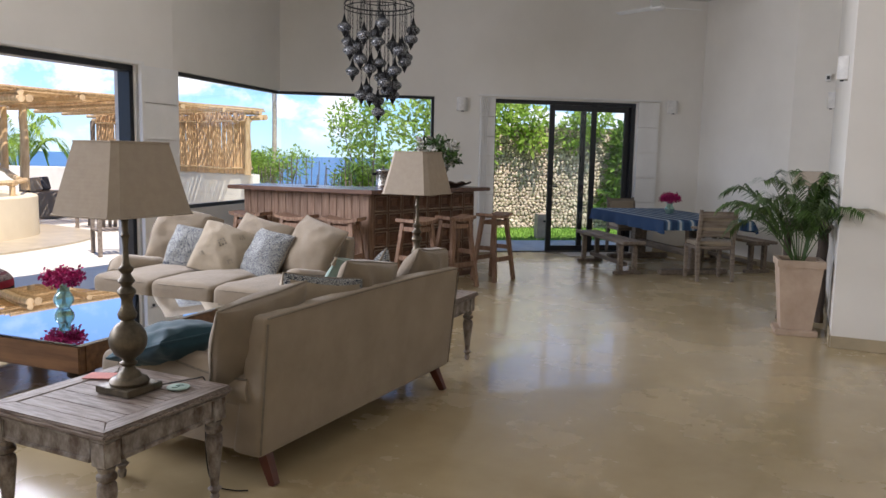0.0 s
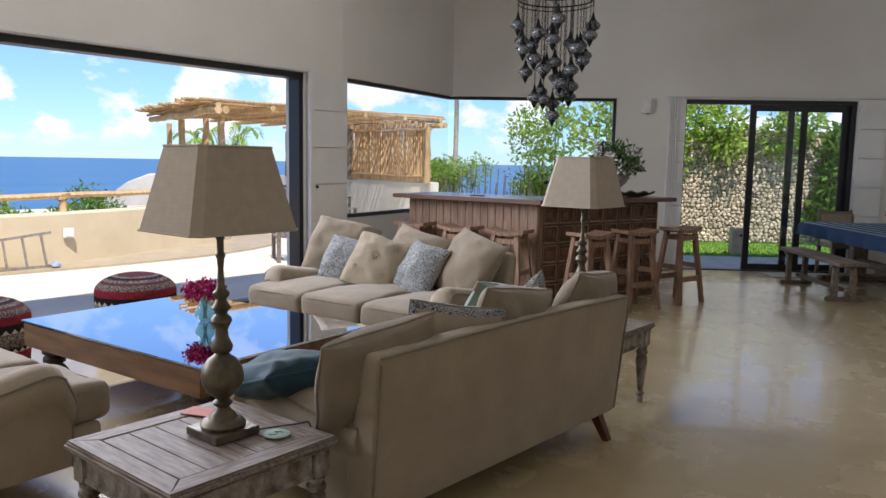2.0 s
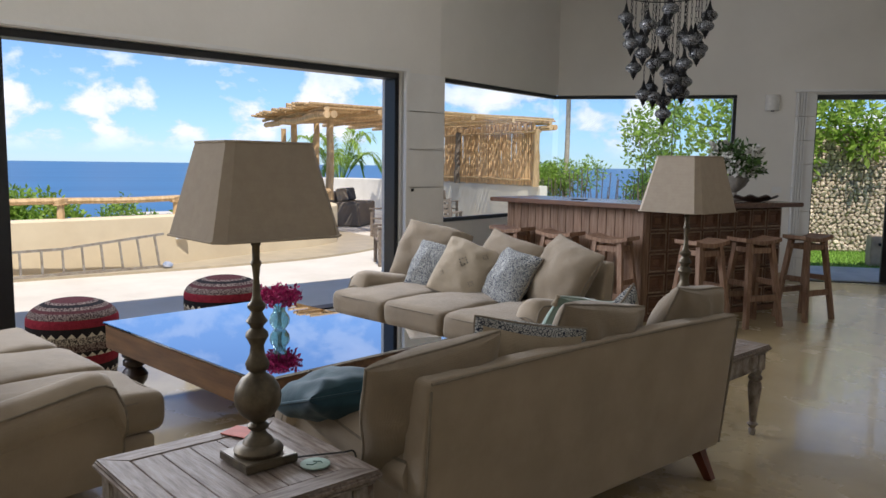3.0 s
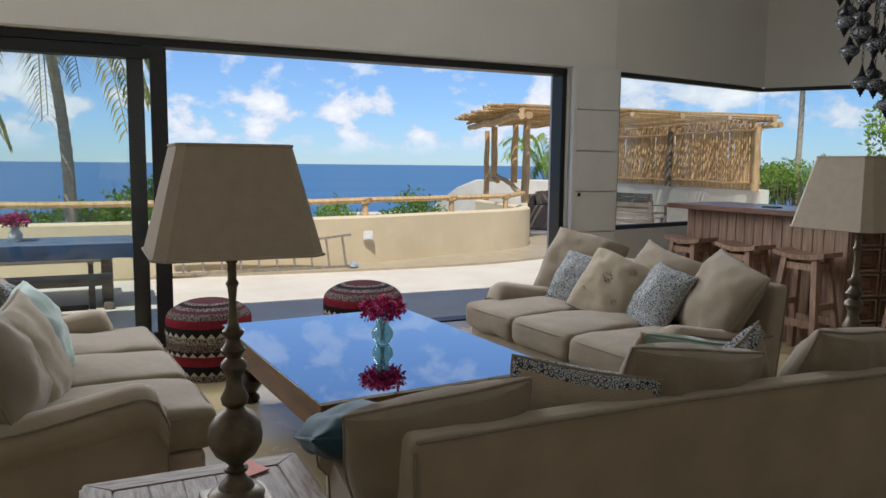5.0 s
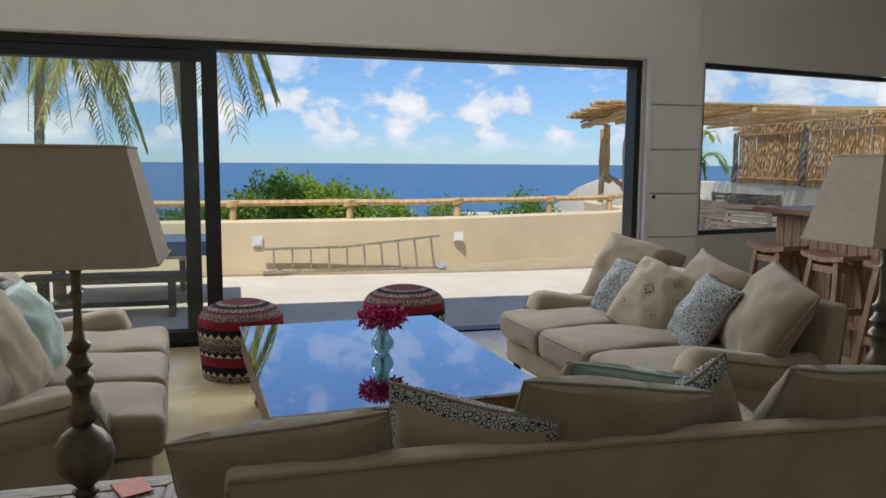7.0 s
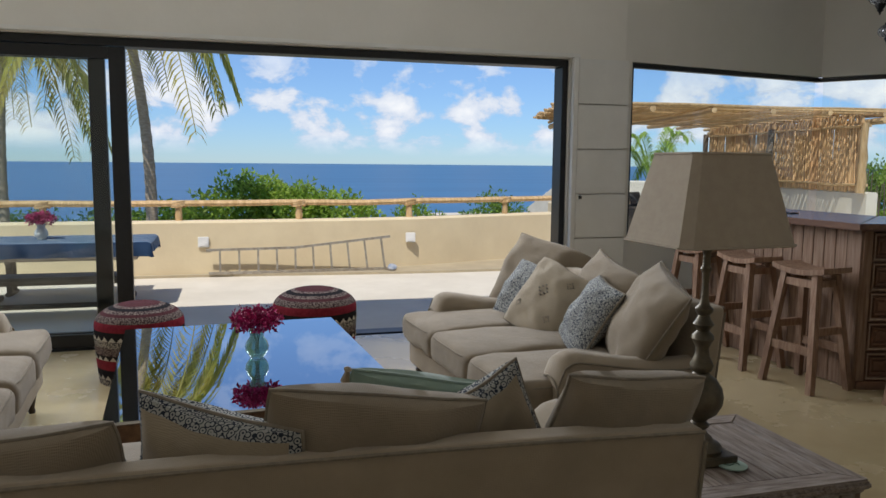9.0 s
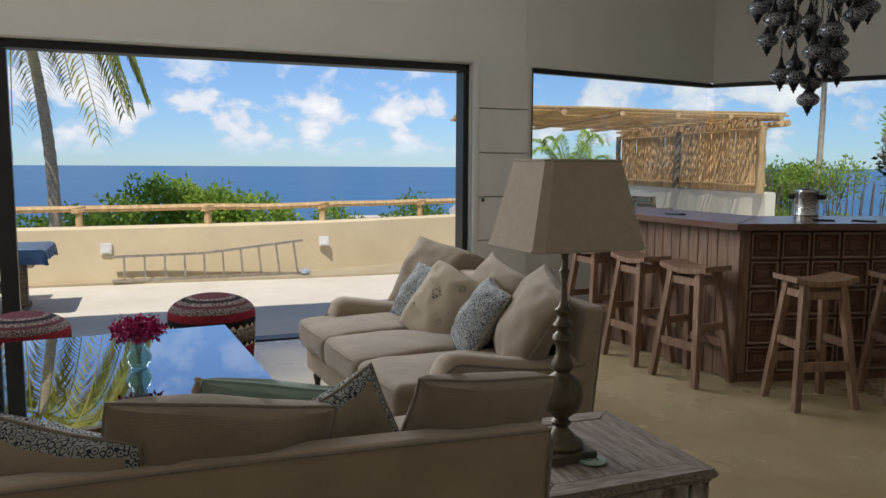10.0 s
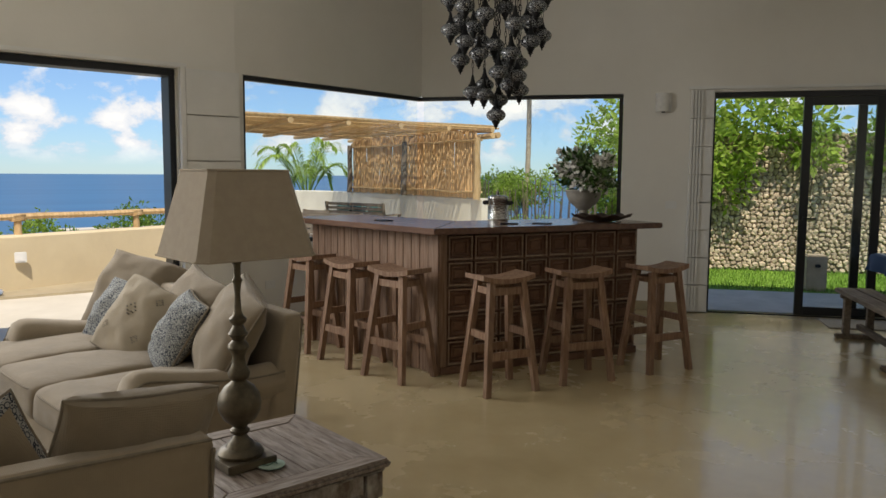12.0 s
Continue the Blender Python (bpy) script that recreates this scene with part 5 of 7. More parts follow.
cd = thing("card", pose(-2.33, 2.17, 0.5075, 0, 0, 24), "small salmon pink card on the side table", "card")
part("sheet", bevelled(-0.06, 0.06, -0.045, 0.045, 0.0, 0.004, 0.001), M_PINK, cd)
M_CABLE = mat("black_cable", (0.012, 0.012, 0.012), 0.5, scale=20)
cb = thing("lamp_cable", pose(0, 0, 0), "thin black lamp cable trailing behind the side table", "cable")
bm = bmesh.new()
tube(bm, [tuple(v) for v in spline([(-2.02, 2.16, 0.512), (-1.95, 2.32, 0.512), (-1.93, 2.365, 0.505), (-1.93, 2.37, 0.40), (-1.93, 2.37, 0.15), (-1.90, 2.38, 0.03), (-1.82, 2.41, 0.006), (-1.76, 2.44, 0.006)], 5)], 0.003, 6)
part("cable", bm, M_CABLE, cb)

# ---- chandelier ----
M_MOSAIC = pattern_cloth("mosaic_glass", (0.02, 0.02, 0.025), (0.30, 0.31, 0.32), 40.0)
M_MOSAIC.node_tree.nodes["Principled BSDF"].inputs["Roughness"].default_value = 0.15
M_MOSAIC.node_tree.nodes["Principled BSDF"].inputs["Specular IOR Level"].default_value = 0.7
CHX, CHY = -4.46, 8.15
ch = thing("chandelier", pose(CHX, CHY, 0), "dark mosaic glass lantern chandelier hung on chains", "chandelier")
RZ = 3.30
bm = bmesh.new()
tube(bm, [(0.42 * math.cos(a), 0.42 * math.sin(a), RZ) for a in [2 * math.pi * k / 40 for k in range(40)]], 0.009, 6, True)
tube(bm, [(0.42 * math.cos(a), 0.42 * math.sin(a), RZ - 0.05) for a in [2 * math.pi * k / 40 for k in range(40)]], 0.006, 6, True)
part("ring", bm, M_IRON, ch, "black iron ring")
bm = bmesh.new()
tube(bm, [(0.2 * math.cos(a), 0.2 * math.sin(a), RZ + 0.03) for a in [2 * math.pi * k / 30 for k in range(30)]], 0.006, 6, True)
part("ring", bm, M_IRON, ch, "black iron ring")
bm = bmesh.new()
lathe(bm, [(0.09, 3.97), (0.1, 3.99), (0.1, CEIL - 0.001)], 24)
lathe(bm, [(0.012, RZ + 0.60), (0.012, 3.97)], 8)
part("ceiling_rose", bm, M_IRON, ch)


def chain_bm(p, q, n=None):
    bm = bmesh.new()
    p, q = Vector(p), Vector(q)
    L = (q - p).length
    n = n or max(2, int(L / 0.05))
    pts = []
    for k in range(n):
        c = p.lerp(q, (k + 0.5) / n)
        d = (q - p).normalized()
        u = d.orthogonal().normalized()
        if k % 2:
            u = d.cross(u)
        ring = [c + d * (math.cos(a) * L / n * 0.62) + u * (math.sin(a) * 0.009) for a in [2 * math.pi * j / 8 for j in range(8)]]
        tube(bm, ring, 0.0028, 4, True)
    return bm


for k in range(12):
    a = 2 * math.pi * k / 12
    part("chain", chain_bm((0.42 * math.cos(a), 0.42 * math.sin(a), RZ), (0.05 * math.cos(a), 0.05 * math.sin(a), RZ + 0.62)), M_IRON, ch)


def globe_parts(parent, x, y, zc, shared={}):
    if not shared:
        bm = bmesh.new()
        lathe(bm, [(0.038, 0.048), (0.062, 0.035), (0.082, 0.012), (0.086, -0.005), (0.078, -0.028), (0.058, -0.048), (0.036, -0.056)], 20)
        g = part("globe", bm, M_MOSAIC, parent)
        bm = bmesh.new()
        lathe(bm, [(0.041, 0.046), (0.038, 0.056), (0.026, 0.07), (0.017, 0.10), (0.011, 0.13), (0.005, 0.15)], 16)
        c = part("cap", bm, M_IRON, g)
        bm = bmesh.new()
        lathe(bm, [(0.039, -0.054), (0.036, -0.064), (0.024, -0.085), (0.018, -0.092), (0.024, -0.099), (0.012, -0.108), (0.006, -0.118), (0.008, -0.124), (0.002, -0.132)], 16)
        f = part("finial", bm, M_IRON, g)
        shared.update(g=g.data, c=c.data, f=f.data)
    else:
        g = new("globe", shared["g"])
        g.parent = parent
        for key, nm in (("c", "cap"), ("f", "finial")):
            o = new(nm, shared[key])
            o.parent = g
    g.location = (x, y, zc)
    return g


spec = [(0.42, RZ, [2.88, 3.02, 2.72] * 4, 0.1), (0.32, RZ + 0.01, [2.62, 2.82, 2.50] * 3, 0.3), (0.21, RZ + 0.03, [2.34, 2.24, 2.46, 2.30, 2.22, 2.52, 2.36], 0.2), (0.11, RZ + 0.03, [2.28, 2.16, 2.20, 2.60], 0.6), (0.0, RZ + 0.03, [2.02], 0.0)]
for R, zt, zs, off in spec:
    for k, zc in enumerate(zs):
        a = 2 * math.pi * k / len(zs) + off
        x, y = R * math.cos(a), R * math.sin(a)
        g = globe_parts(ch, x, y, zc)
        g.rotation_euler = (0, 0, a * 3)
        o = part("chain", chain_bm((0, 0, 0.15), (0, 0, zt - zc)), M_IRON, g)

# ---- wall lights, switches, sensor, fan ----
M_SCONCE = mat("white_plaster_light", (0.80, 0.78, 0.74), 0.7, scale=10, spec=0.2)
M_DARKHOLE = mat("dark_inside", (0.03, 0.03, 0.03), 0.6, scale=10)


def sconce(m):
    s = thing("wall_light", m, "small white half-round plaster wall light", "wall light", "wall lights")
    bm = bmesh.new()
    n = 12
    lo, hi = [], []
    for k in range(n + 1):
        a = math.pi * k / n
        lo.append(bm.verts.new((0.085 * math.cos(a), -0.085 * math.sin(a) - 0.002, -0.10)))
        hi.append(bm.verts.new((0.085 * math.cos(a), -0.085 * math.sin(a) - 0.002, 0.10)))
    for k in range(n):
        bm.faces.new((lo[k], lo[k + 1], hi[k + 1], hi[k]))
    bm.faces.new((lo[n], lo[0], hi[0], hi[n]))
    bm.faces.new(lo)
    bm.faces.new(hi[::-1])
    part("body", bm, M_SCONCE, s)
    part("lamp_socket", bevelled(-0.02, 0.02, -0.06, -0.03, -0.113, -0.101, 0.002), M_DARKHOLE, s)
    return s


sc = sconce(wall_pose(WIN1, B_DIR, 2.735, 2.295))
copy_thing(sc, wall_pose(WIN1, B_DIR, 6.22, 2.36))
SIDE = Vector((0, -1))
copy_thing(sc, wall_pose(BR2, SIDE, 3.65, 2.33))
copy_thing(sc, wall_pose(BR2, SIDE, 0.35, 2.30))


def switch_plate(m, label):
    s = thing("switch_plate", m, label, "switch", "switch plates")
    part("plate", bevelled(-0.06, 0.06, -0.012, -0.002, -0.04, 0.04, 0.003), M_TRIM, s)
    part("rocker", bevelled(-0.045, -0.005, -0.016, -0.0125, -0.022, 0.022, 0.002), M_TRIM, s)
    part("rocker", bevelled(0.005, 0.045, -0.016, -0.0125, -0.022, 0.022, 0.002), M_TRIM, s)


switch_plate(wall_pose(WIN1, B_DIR, 2.85, 1.18), "white switch plate on the garden wall")
switch_plate(wall_pose(WIN1, B_DIR, 2.75, 0.30), "white socket plate low on the garden wall")
switch_plate(wall_pose(SEA1, S_DIR, 0.35, 0.42), "white socket plate under the corner window")
switch_plate(wall_pose(SEA1, S_DIR, 0.62, 0.42), "white socket plate under the corner window")
sn = thing("motion_sensor", wall_pose(BR1, Vector((1, 0)), 0.30, 2.62), "small white motion sensor with a dark eye", "sensor")
part("housing", bevelled(-0.035, 0.035, -0.05, -0.002, -0.05, 0.05, 0.006), M_TRIM, sn)
part("eye", bevelled(-0.018, 0.018, -0.056, -0.051, -0.025, 0.02, 0.002), M_DARKHOLE, sn)

fan = thing("ceiling_fan", pose(-1.62, 10.75, 3.57), "white three-bladed ceiling fan at rest", "ceiling fan")
bm = bmesh.new()
lathe(bm, [(0.03, -0.05), (0.09, -0.04), (0.10, 0.0), (0.07, 0.05), (0.02, 0.07), (0.012, 0.10), (0.012, 0.44), (0.06, 0.46), (0.06, 0.478)], 24)
part("motor", bm, M_TRIM, fan)
for k in range(3):
    bm = bmesh.new()
    box(bm, 0.09, 0.66, -0.06, 0.06, -0.006, 0.004, 0.003, Matrix.Rotation(radians(10), 4, "X"))
    ob = part("blade", bm, M_TRIM, fan)
    ob.matrix_basis = pose(0, 0, -0.01, 0, 0, 35 + 120 * k)

# ---- dining set ----
M_GREYWOOD = mat("weathered_grey_wood", (0.26, 0.215, 0.17), 0.75, col2=(0.15, 0.115, 0.085), scale=6, stretch=(0.7, 6, 6), bump=0.25, bump_scale=20, vary=0.15, spec=0.25)
M_CLOTH = mat("blue_striped_cloth", (0.05, 0.09, 0.16), 0.85, scale=30, spec=0.1)
_n, _l = M_CLOTH.node_tree.nodes, M_CLOTH.node_tree.links
_tc = _n.new("ShaderNodeTexCoord")
_sp = _n.new("ShaderNodeSeparateXYZ")
_l.new(_tc.outputs["Object"], _sp.inputs["Vector"])
_wv = _n.new("ShaderNodeTexWave")
_wv.bands_direction = "Y"
_wv.inputs["Scale"].default_value = 2.6
_wv.inputs["Detail"].default_value = 2.0
_l.new(_tc.outputs["Object"], _wv.inputs["Vector"])
_rp = _n.new("ShaderNodeValToRGB")
_rp.color_ramp.elements[0].color, _rp.color_ramp.elements[1].color = (0.028, 0.055, 0.115, 1), (0.08, 0.15, 0.25, 1)
_rp.color_ramp.elements[0].position = 0.3
_e = _rp.color_ramp.elements.new(0.90)
_e.color = (0.09, 0.17, 0.27, 1)
_rp.color_ramp.elements[2].color = (0.42, 0.46, 0.48, 1)
_rp.color_ramp.elements[2].position = 0.93
_l.new(_wv.outputs["Fac"], _rp.inputs["Fac"])
_l.new(_rp.outputs["Color"], _n["Principled BSDF"].inputs["Base Color"])


def build_table(m, label):
    t = thing("dining_table", m, label, "dining table")
    for k in range(5):
        part("board", bevelled(-1.0, 1.0, -0.45 + 0.18 * k + 0.003, -0.27 + 0.18 * k - 0.003, 0.695, 0.735, 0.005), M_GREYWOOD, t)
    for x in (-0.72, 0.72):
        tr = part("trestle", bevelled(x - 0.06, x + 0.06, -0.06, 0.06, 0.07, 0.64, 0.008), M_GREYWOOD, t)
        part("foot", bevelled(x - 0.05, x + 0.05, -0.36, 0.36, 0.0, 0.069, 0.012), M_GREYWOOD, tr)
        part("bearer", bevelled(x - 0.05, x + 0.05, -0.38, 0.38, 0.641, 0.694, 0.01), M_GREYWOOD, tr)
    part("stretcher", bevelled(-0.658, 0.658, -0.03, 0.03, 0.22, 0.31, 0.006), M_GREYWOOD, t)
    return t


def build_cloth(m, label):
    bm = bmesh.new()
    nx, ny = 46, 26
    g = []
    for i in range(nx + 1):
        row = []
        for j in range(ny + 1):
            x, y = -1.14 + 2.28 * i / nx, -0.62 + 1.24 * j / ny
            ox, oy = max(0.0, abs(x) - 1.02), max(0.0, abs(y) - 0.47)
            d = math.hypot(ox, oy) if ox and oy else max(ox, oy)
            z = 0.742 - min(0.17, d * 1.05)
            px = math.copysign(min(abs(x), 1.02) + 0.18 * min(ox, 0.1), x)
            py = math.copysign(min(abs(y), 0.47) + 0.18 * min(oy, 0.1), y)
            if d > 0.02:
                w = 0.014 * math.sin(x * 17 + y * 5) * math.sin(y * 13) * d / 0.1
                px += w
                py += w
            row.append(bm.verts.new((px, py, z + 0.002 * noise.noise((x * 6, y * 6, 2)))))
        g.append(row)
    for i in range(nx):
        for j in range(ny):
            bm.faces.new((g[i][j], g[i + 1][j], g[i + 1][j + 1], g[i][j + 1]))
    c = thing("tablecloth", m, label, "tablecloth")
    ob = part("cloth", bm, M_CLOTH, c)
    so = ob.modifiers.new("thickness", "SOLIDIFY")
    so.thickness = 0.004
    so.offset = 1
    return c


def build_bench(m, label, L=1.65):
    b = thing("bench", m, label, "bench", "wooden benches")
    for k in range(2):
        part("board", bevelled(-L / 2, L / 2, -0.165 + 0.165 * k + 0.003, 0.165 * k - 0.003, 0.41, 0.45, 0.006), M_GREYWOOD, b)
    for x in (-L / 2 + 0.2, L / 2 - 0.2):
        for y in (-0.1, 0.1):
            part("leg", bevelled(x - 0.03, x + 0.03, y - 0.03, y + 0.03, 0.045, 0.375, 0.005), M_GREYWOOD, b)
        part("foot", bevelled(x - 0.035, x + 0.035, -0.19, 0.19, 0.0, 0.044, 0.008), M_GREYWOOD, b)
        part("bearer", bevelled(x - 0.035, x + 0.035, -0.16, 0.16, 0.376, 0.409, 0.006), M_GREYWOOD, b)
    part("stretcher", bevelled(-L / 2 + 0.236, L / 2 - 0.236, -0.025, 0.025, 0.10, 0.15, 0.005), M_GREYWOOD, b)
    return b


def build_chair(m, label):
    c = thing("dining_chair", m, label, "chair", "chairs at the dining table")
    for sx in (-1, 1):
        bm = bmesh.new()
        square_bar(bm, (sx * 0.22, 0.20, 0.0), (sx * 0.22, 0.20, 0.43), 0.035, 0.035, 0.045, 0.045)
        part("front_leg", bm, M_GREYWOOD, c)
        bm = bmesh.new()
        square_bar(bm, (sx * 0.22, -0.25, 0.0), (sx * 0.22, -0.20, 0.43), 0.035, 0.04, 0.045, 0.05)
        square_bar(bm, (sx * 0.22, -0.20, 0.43), (sx * 0.22, -0.27, 0.90), 0.045, 0.05, 0.035, 0.035)
        part("back_leg", bm, M_GREYWOOD, c)
        bm = bmesh.new()
        square_bar(bm, (sx * 0.22, 0.20, 0.43), (sx * 0.235, 0.17, 0.64), 0.035, 0.035)
        square_bar(bm, (sx * 0.235, 0.22, 0.65), (sx * 0.225, -0.23, 0.67), 0.05, 0.028)
        part("armrest", bm, M_GREYWOOD, c)
    part("seat", bevelled(-0.24, 0.24, -0.22, 0.23, 0.40, 0.44, 0.008), M_GREYWOOD, c)
    bm = bmesh.new()
    rounded_box(bm, 0.46, 0.43, 0.06, 0.02, crown=0.01, m=pose(0, 0.01, 0.472))
    part("seat_cushion", bm, M_CREAM, c, "pale cream seat cushion")
    for z in (0.60, 0.72, 0.84):
        y = -0.20 - 0.07 * (z - 0.43) / 0.47
        part("back_slat", bevelled(-0.20, 0.20, y - 0.012, y + 0.012, z - 0.04, z + 0.04, 0.004), M_GREYWOOD, c)
    bm = bmesh.new()
    rounded_box(bm, 0.40, 0.03, 0.20, 0.012, m=pose(0, -0.225, 0.74))
    part("back_pad", bm, M_CREAM, c, "thin cream back pad")
    return c


DE, DF = Vector((0.6, -0.8)), Vector((0.8, 0.6))
DC = Vector((-1.41, 11.07))
WIDE = Matrix.Diagonal((1.15, 1.35, 1, 1))
rot = math.degrees(math.atan2(DE.y, DE.x))
build_table(pose(DC.x, DC.y, 0, 0, 0, rot) @ WIDE, "weathered wooden dining table under a blue striped cloth")
build_cloth(pose(DC.x, DC.y, 0, 0, 0, rot) @ WIDE, "blue striped woven cloth over the dining table")
p = DC - DF * 0.92 + DE * 0.15
bench = build_bench(pose(p.x, p.y, 0, 0, 0, rot), "weathered grey wooden bench at the dining table")
p = DC + DF * 0.98 + DE * 0.15
copy_thing(bench, pose(p.x, p.y, 0, 0, 0, rot))
p = DC + DE * 1.22 - DF * 0.02
chair = build_chair(pose(p.x, p.y, 0, 0, 0, rot + 80), "weathered wooden armchair with cream cushions")
p = DC - DE * 1.25
copy_thing(chair, pose(p.x, p.y, 0, 0, 0, rot - 90))
M_WHITEVASE = mat("white_vase", (0.7, 0.7, 0.68), 0.3, scale=5)
flower_vase(pose(DC.x + 0.05, DC.y, 0.745), M_GREENGLASS, "small vase of red flowers on the dining table", 1.15)
M_MAT = mat("pale_woven_mat", (0.42, 0.37, 0.29), 0.95, scale=40, bump=0.3, bump_scale=90)
mt = thing("door_mat", wall_pose(WIN1, B_DIR, DO0 + 1.55, 0.0), "pale woven mat before the garden door", "mat")
part("mat", bevelled(-0.45, 0.45, -0.62, -0.12, 0.001, 0.012, 0.004), M_MAT, mt)

# ---- things on the bar ----
M_CHROME = mat("hammered_metal", (0.55, 0.54, 0.52), 0.22, metal=1.0, col2=(0.4, 0.39, 0.38), scale=20, bump=0.5, bump_scale=60)
BT = BTOP + 0.001
bk = thing("ice_bucket", pose(-4.33, 8.06, BT, 0, 0, 30), "hammered metal ice bucket with a lid", "ice bucket")
bm = bmesh.new()
lathe(bm, [(0.085, 0.0), (0.09, 0.006), (0.088, 0.012), (0.088, 0.17), (0.092, 0.176), (0.092, 0.182), (0.085, 0.184)], 26)
part("body", bm, M_CHROME, bk)
bm = bmesh.new()
lathe(bm, [(0.09, 0.185), (0.088, 0.196), (0.06, 0.208), (0.016, 0.212), (0.008, 0.222), (0.014, 0.236), (0.004, 0.246)], 26)
part("lid", bm, M_CHROME, bk)
for sx in (-1, 1):
    bm = bmesh.new()
    lathe(bm, [(0.004, -0.03), (0.018, -0.02), (0.02, 0.0), (0.018, 0.02), (0.004, 0.03)], 12)
    ob = part("knob", bm, M_IRON, bk, "dark side knob")
    ob.matrix_basis = pose(sx * 0.108, 0, 0.145, 0, 90, 0)

M_INPALM = mat("areca_leaf", (0.075, 0.14, 0.03), 0.45, col2=(0.04, 0.085, 0.018), scale=3, vary=0.25, spec=0.4)
M_URN = mat("stone_urn", (0.36, 0.33, 0.29), 0.8, col2=(0.24, 0.22, 0.19), scale=10, bump=0.3, bump_scale=40)
M_WHITEFL = mat("white_blossom", (0.72, 0.70, 0.64), 0.7, scale=20, vary=0.15)
URN = Vector((-3.90, 8.68))
urn = thing("flower_urn", pose(URN.x, URN.y, BT) @ Matrix.Diagonal((1.3, 1.3, 1.3, 1)), "grey stone urn with white flowers and leaves", "urn of flowers")
bm = bmesh.new()
lathe(bm, [(0.07, 0.0), (0.075, 0.012), (0.065, 0.022), (0.03, 0.045), (0.028, 0.065), (0.05, 0.08), (0.095, 0.12), (0.115, 0.165), (0.118, 0.185), (0.125, 0.192), (0.12, 0.2), (0.105, 0.195)], 26)
part("urn", bm, M_URN, urn)
leaf_cloud("foliage", [((0, 0, 0.34), (0.21, 0.21, 0.15)), ((-0.12, 0.05, 0.28), (0.16, 0.12, 0.1)), ((0.15, -0.05, 0.28), (0.14, 0.14, 0.12))], 900, 0.03, M_INPALM, urn, "dark trailing leaves", 3, 0.1, 1.7, 0.3)
for k in range(15):
    a = k * 2.4
    leaf_cloud("blossom", [((0.16 * math.cos(a), 0.13 * math.sin(a), 0.25 + 0.045 * (k % 5)), (0.06, 0.06, 0.05))], 70, 0.03, M_WHITEFL, urn, "", 40 + k, 0.1, 1.2, 0.4)

M_BOWL = mat("dark_carved_bowl", (0.06, 0.042, 0.032), 0.4, scale=10)
bw = thing("bowl", pose(-3.61, 8.57, BT, 0, 0, 60), "dark carved wooden leaf-shaped bowl", "bowl")
bm = bmesh.new()
rings = []
for k, (r, z) in enumerate(((0.06, 0.0), (0.12, 0.012), (0.19, 0.036), (0.225, 0.056), (0.215, 0.058), (0.16, 0.034), (0.02, 0.018))):
    rings.append([bm.verts.new(((1.15 + 0.05 * math.cos(9 * a)) * r * math.cos(a), (0.62 + 0.05 * math.cos(9 * a)) * r * math.sin(a), z + (0.012 * math.cos(9 * a) if k in (3, 4) else 0))) for a in [2 * math.pi * i / 54 for i in range(54)]])
for q, r in zip(rings, rings[1:]):
    for i in range(54):
        bm.faces.new((q[i], q[(i + 1) % 54], r[(i + 1) % 54], r[i]))
bm.faces.new(rings[0][::-1])
bm.faces.new(rings[-1])
part("bowl", bm, M_BOWL, bw)
for x, y, r in ((-3.72, 7.95, 20), (-3.86, 7.72, 50), (-4.75, 7.15, 10)):
    s = thing("tray_mat", pose(x, y, BT, 0, 0, r), "small dark flat coaster on the bar", "coaster")
    part("sheet", bevelled(-0.07, 0.07, -0.045, 0.045, 0.0, 0.008, 0.002), M_IRON, s)

# ---- planter, palm, console and lamp ----
M_TERRA = mat("pale_terracotta", (0.52, 0.40, 0.30), 0.85, col2=(0.42, 0.31, 0.225), scale=5, bump=0.2, bump_scale=30)
pl = thing("planter", pose(0.355, 7.22, 0, 0, 0, 8) @ Matrix.Diagonal((0.86, 0.86, 1, 1)), "tall tapered pale terracotta planter on a slab", "planter")
part("slab", bevelled(-0.20, 0.20, -0.20, 0.20, 0.0, 0.05, 0.008), M_TERRA, pl)
bm = bmesh.new()
vs = []
for h, z in ((0.145, 0.051), (0.205, 0.60), (0.22, 0.602), (0.22, 0.66), (0.185, 0.66), (0.18, 0.60)):
    vs.append([bm.verts.new((sx * h, sy * h, z)) for sx, sy in ((-1, -1), (1, -1), (1, 1), (-1, 1))])
for q, r in zip(vs, vs[1:]):
    for i in range(4):
        bm.faces.new((q[i], q[(i + 1) % 4], r[(i + 1) % 4], r[i]))
bm.faces.new(vs[0][::-1])
bm.faces.new(vs[-1])
part("pot", bm, M_TERRA, pl)


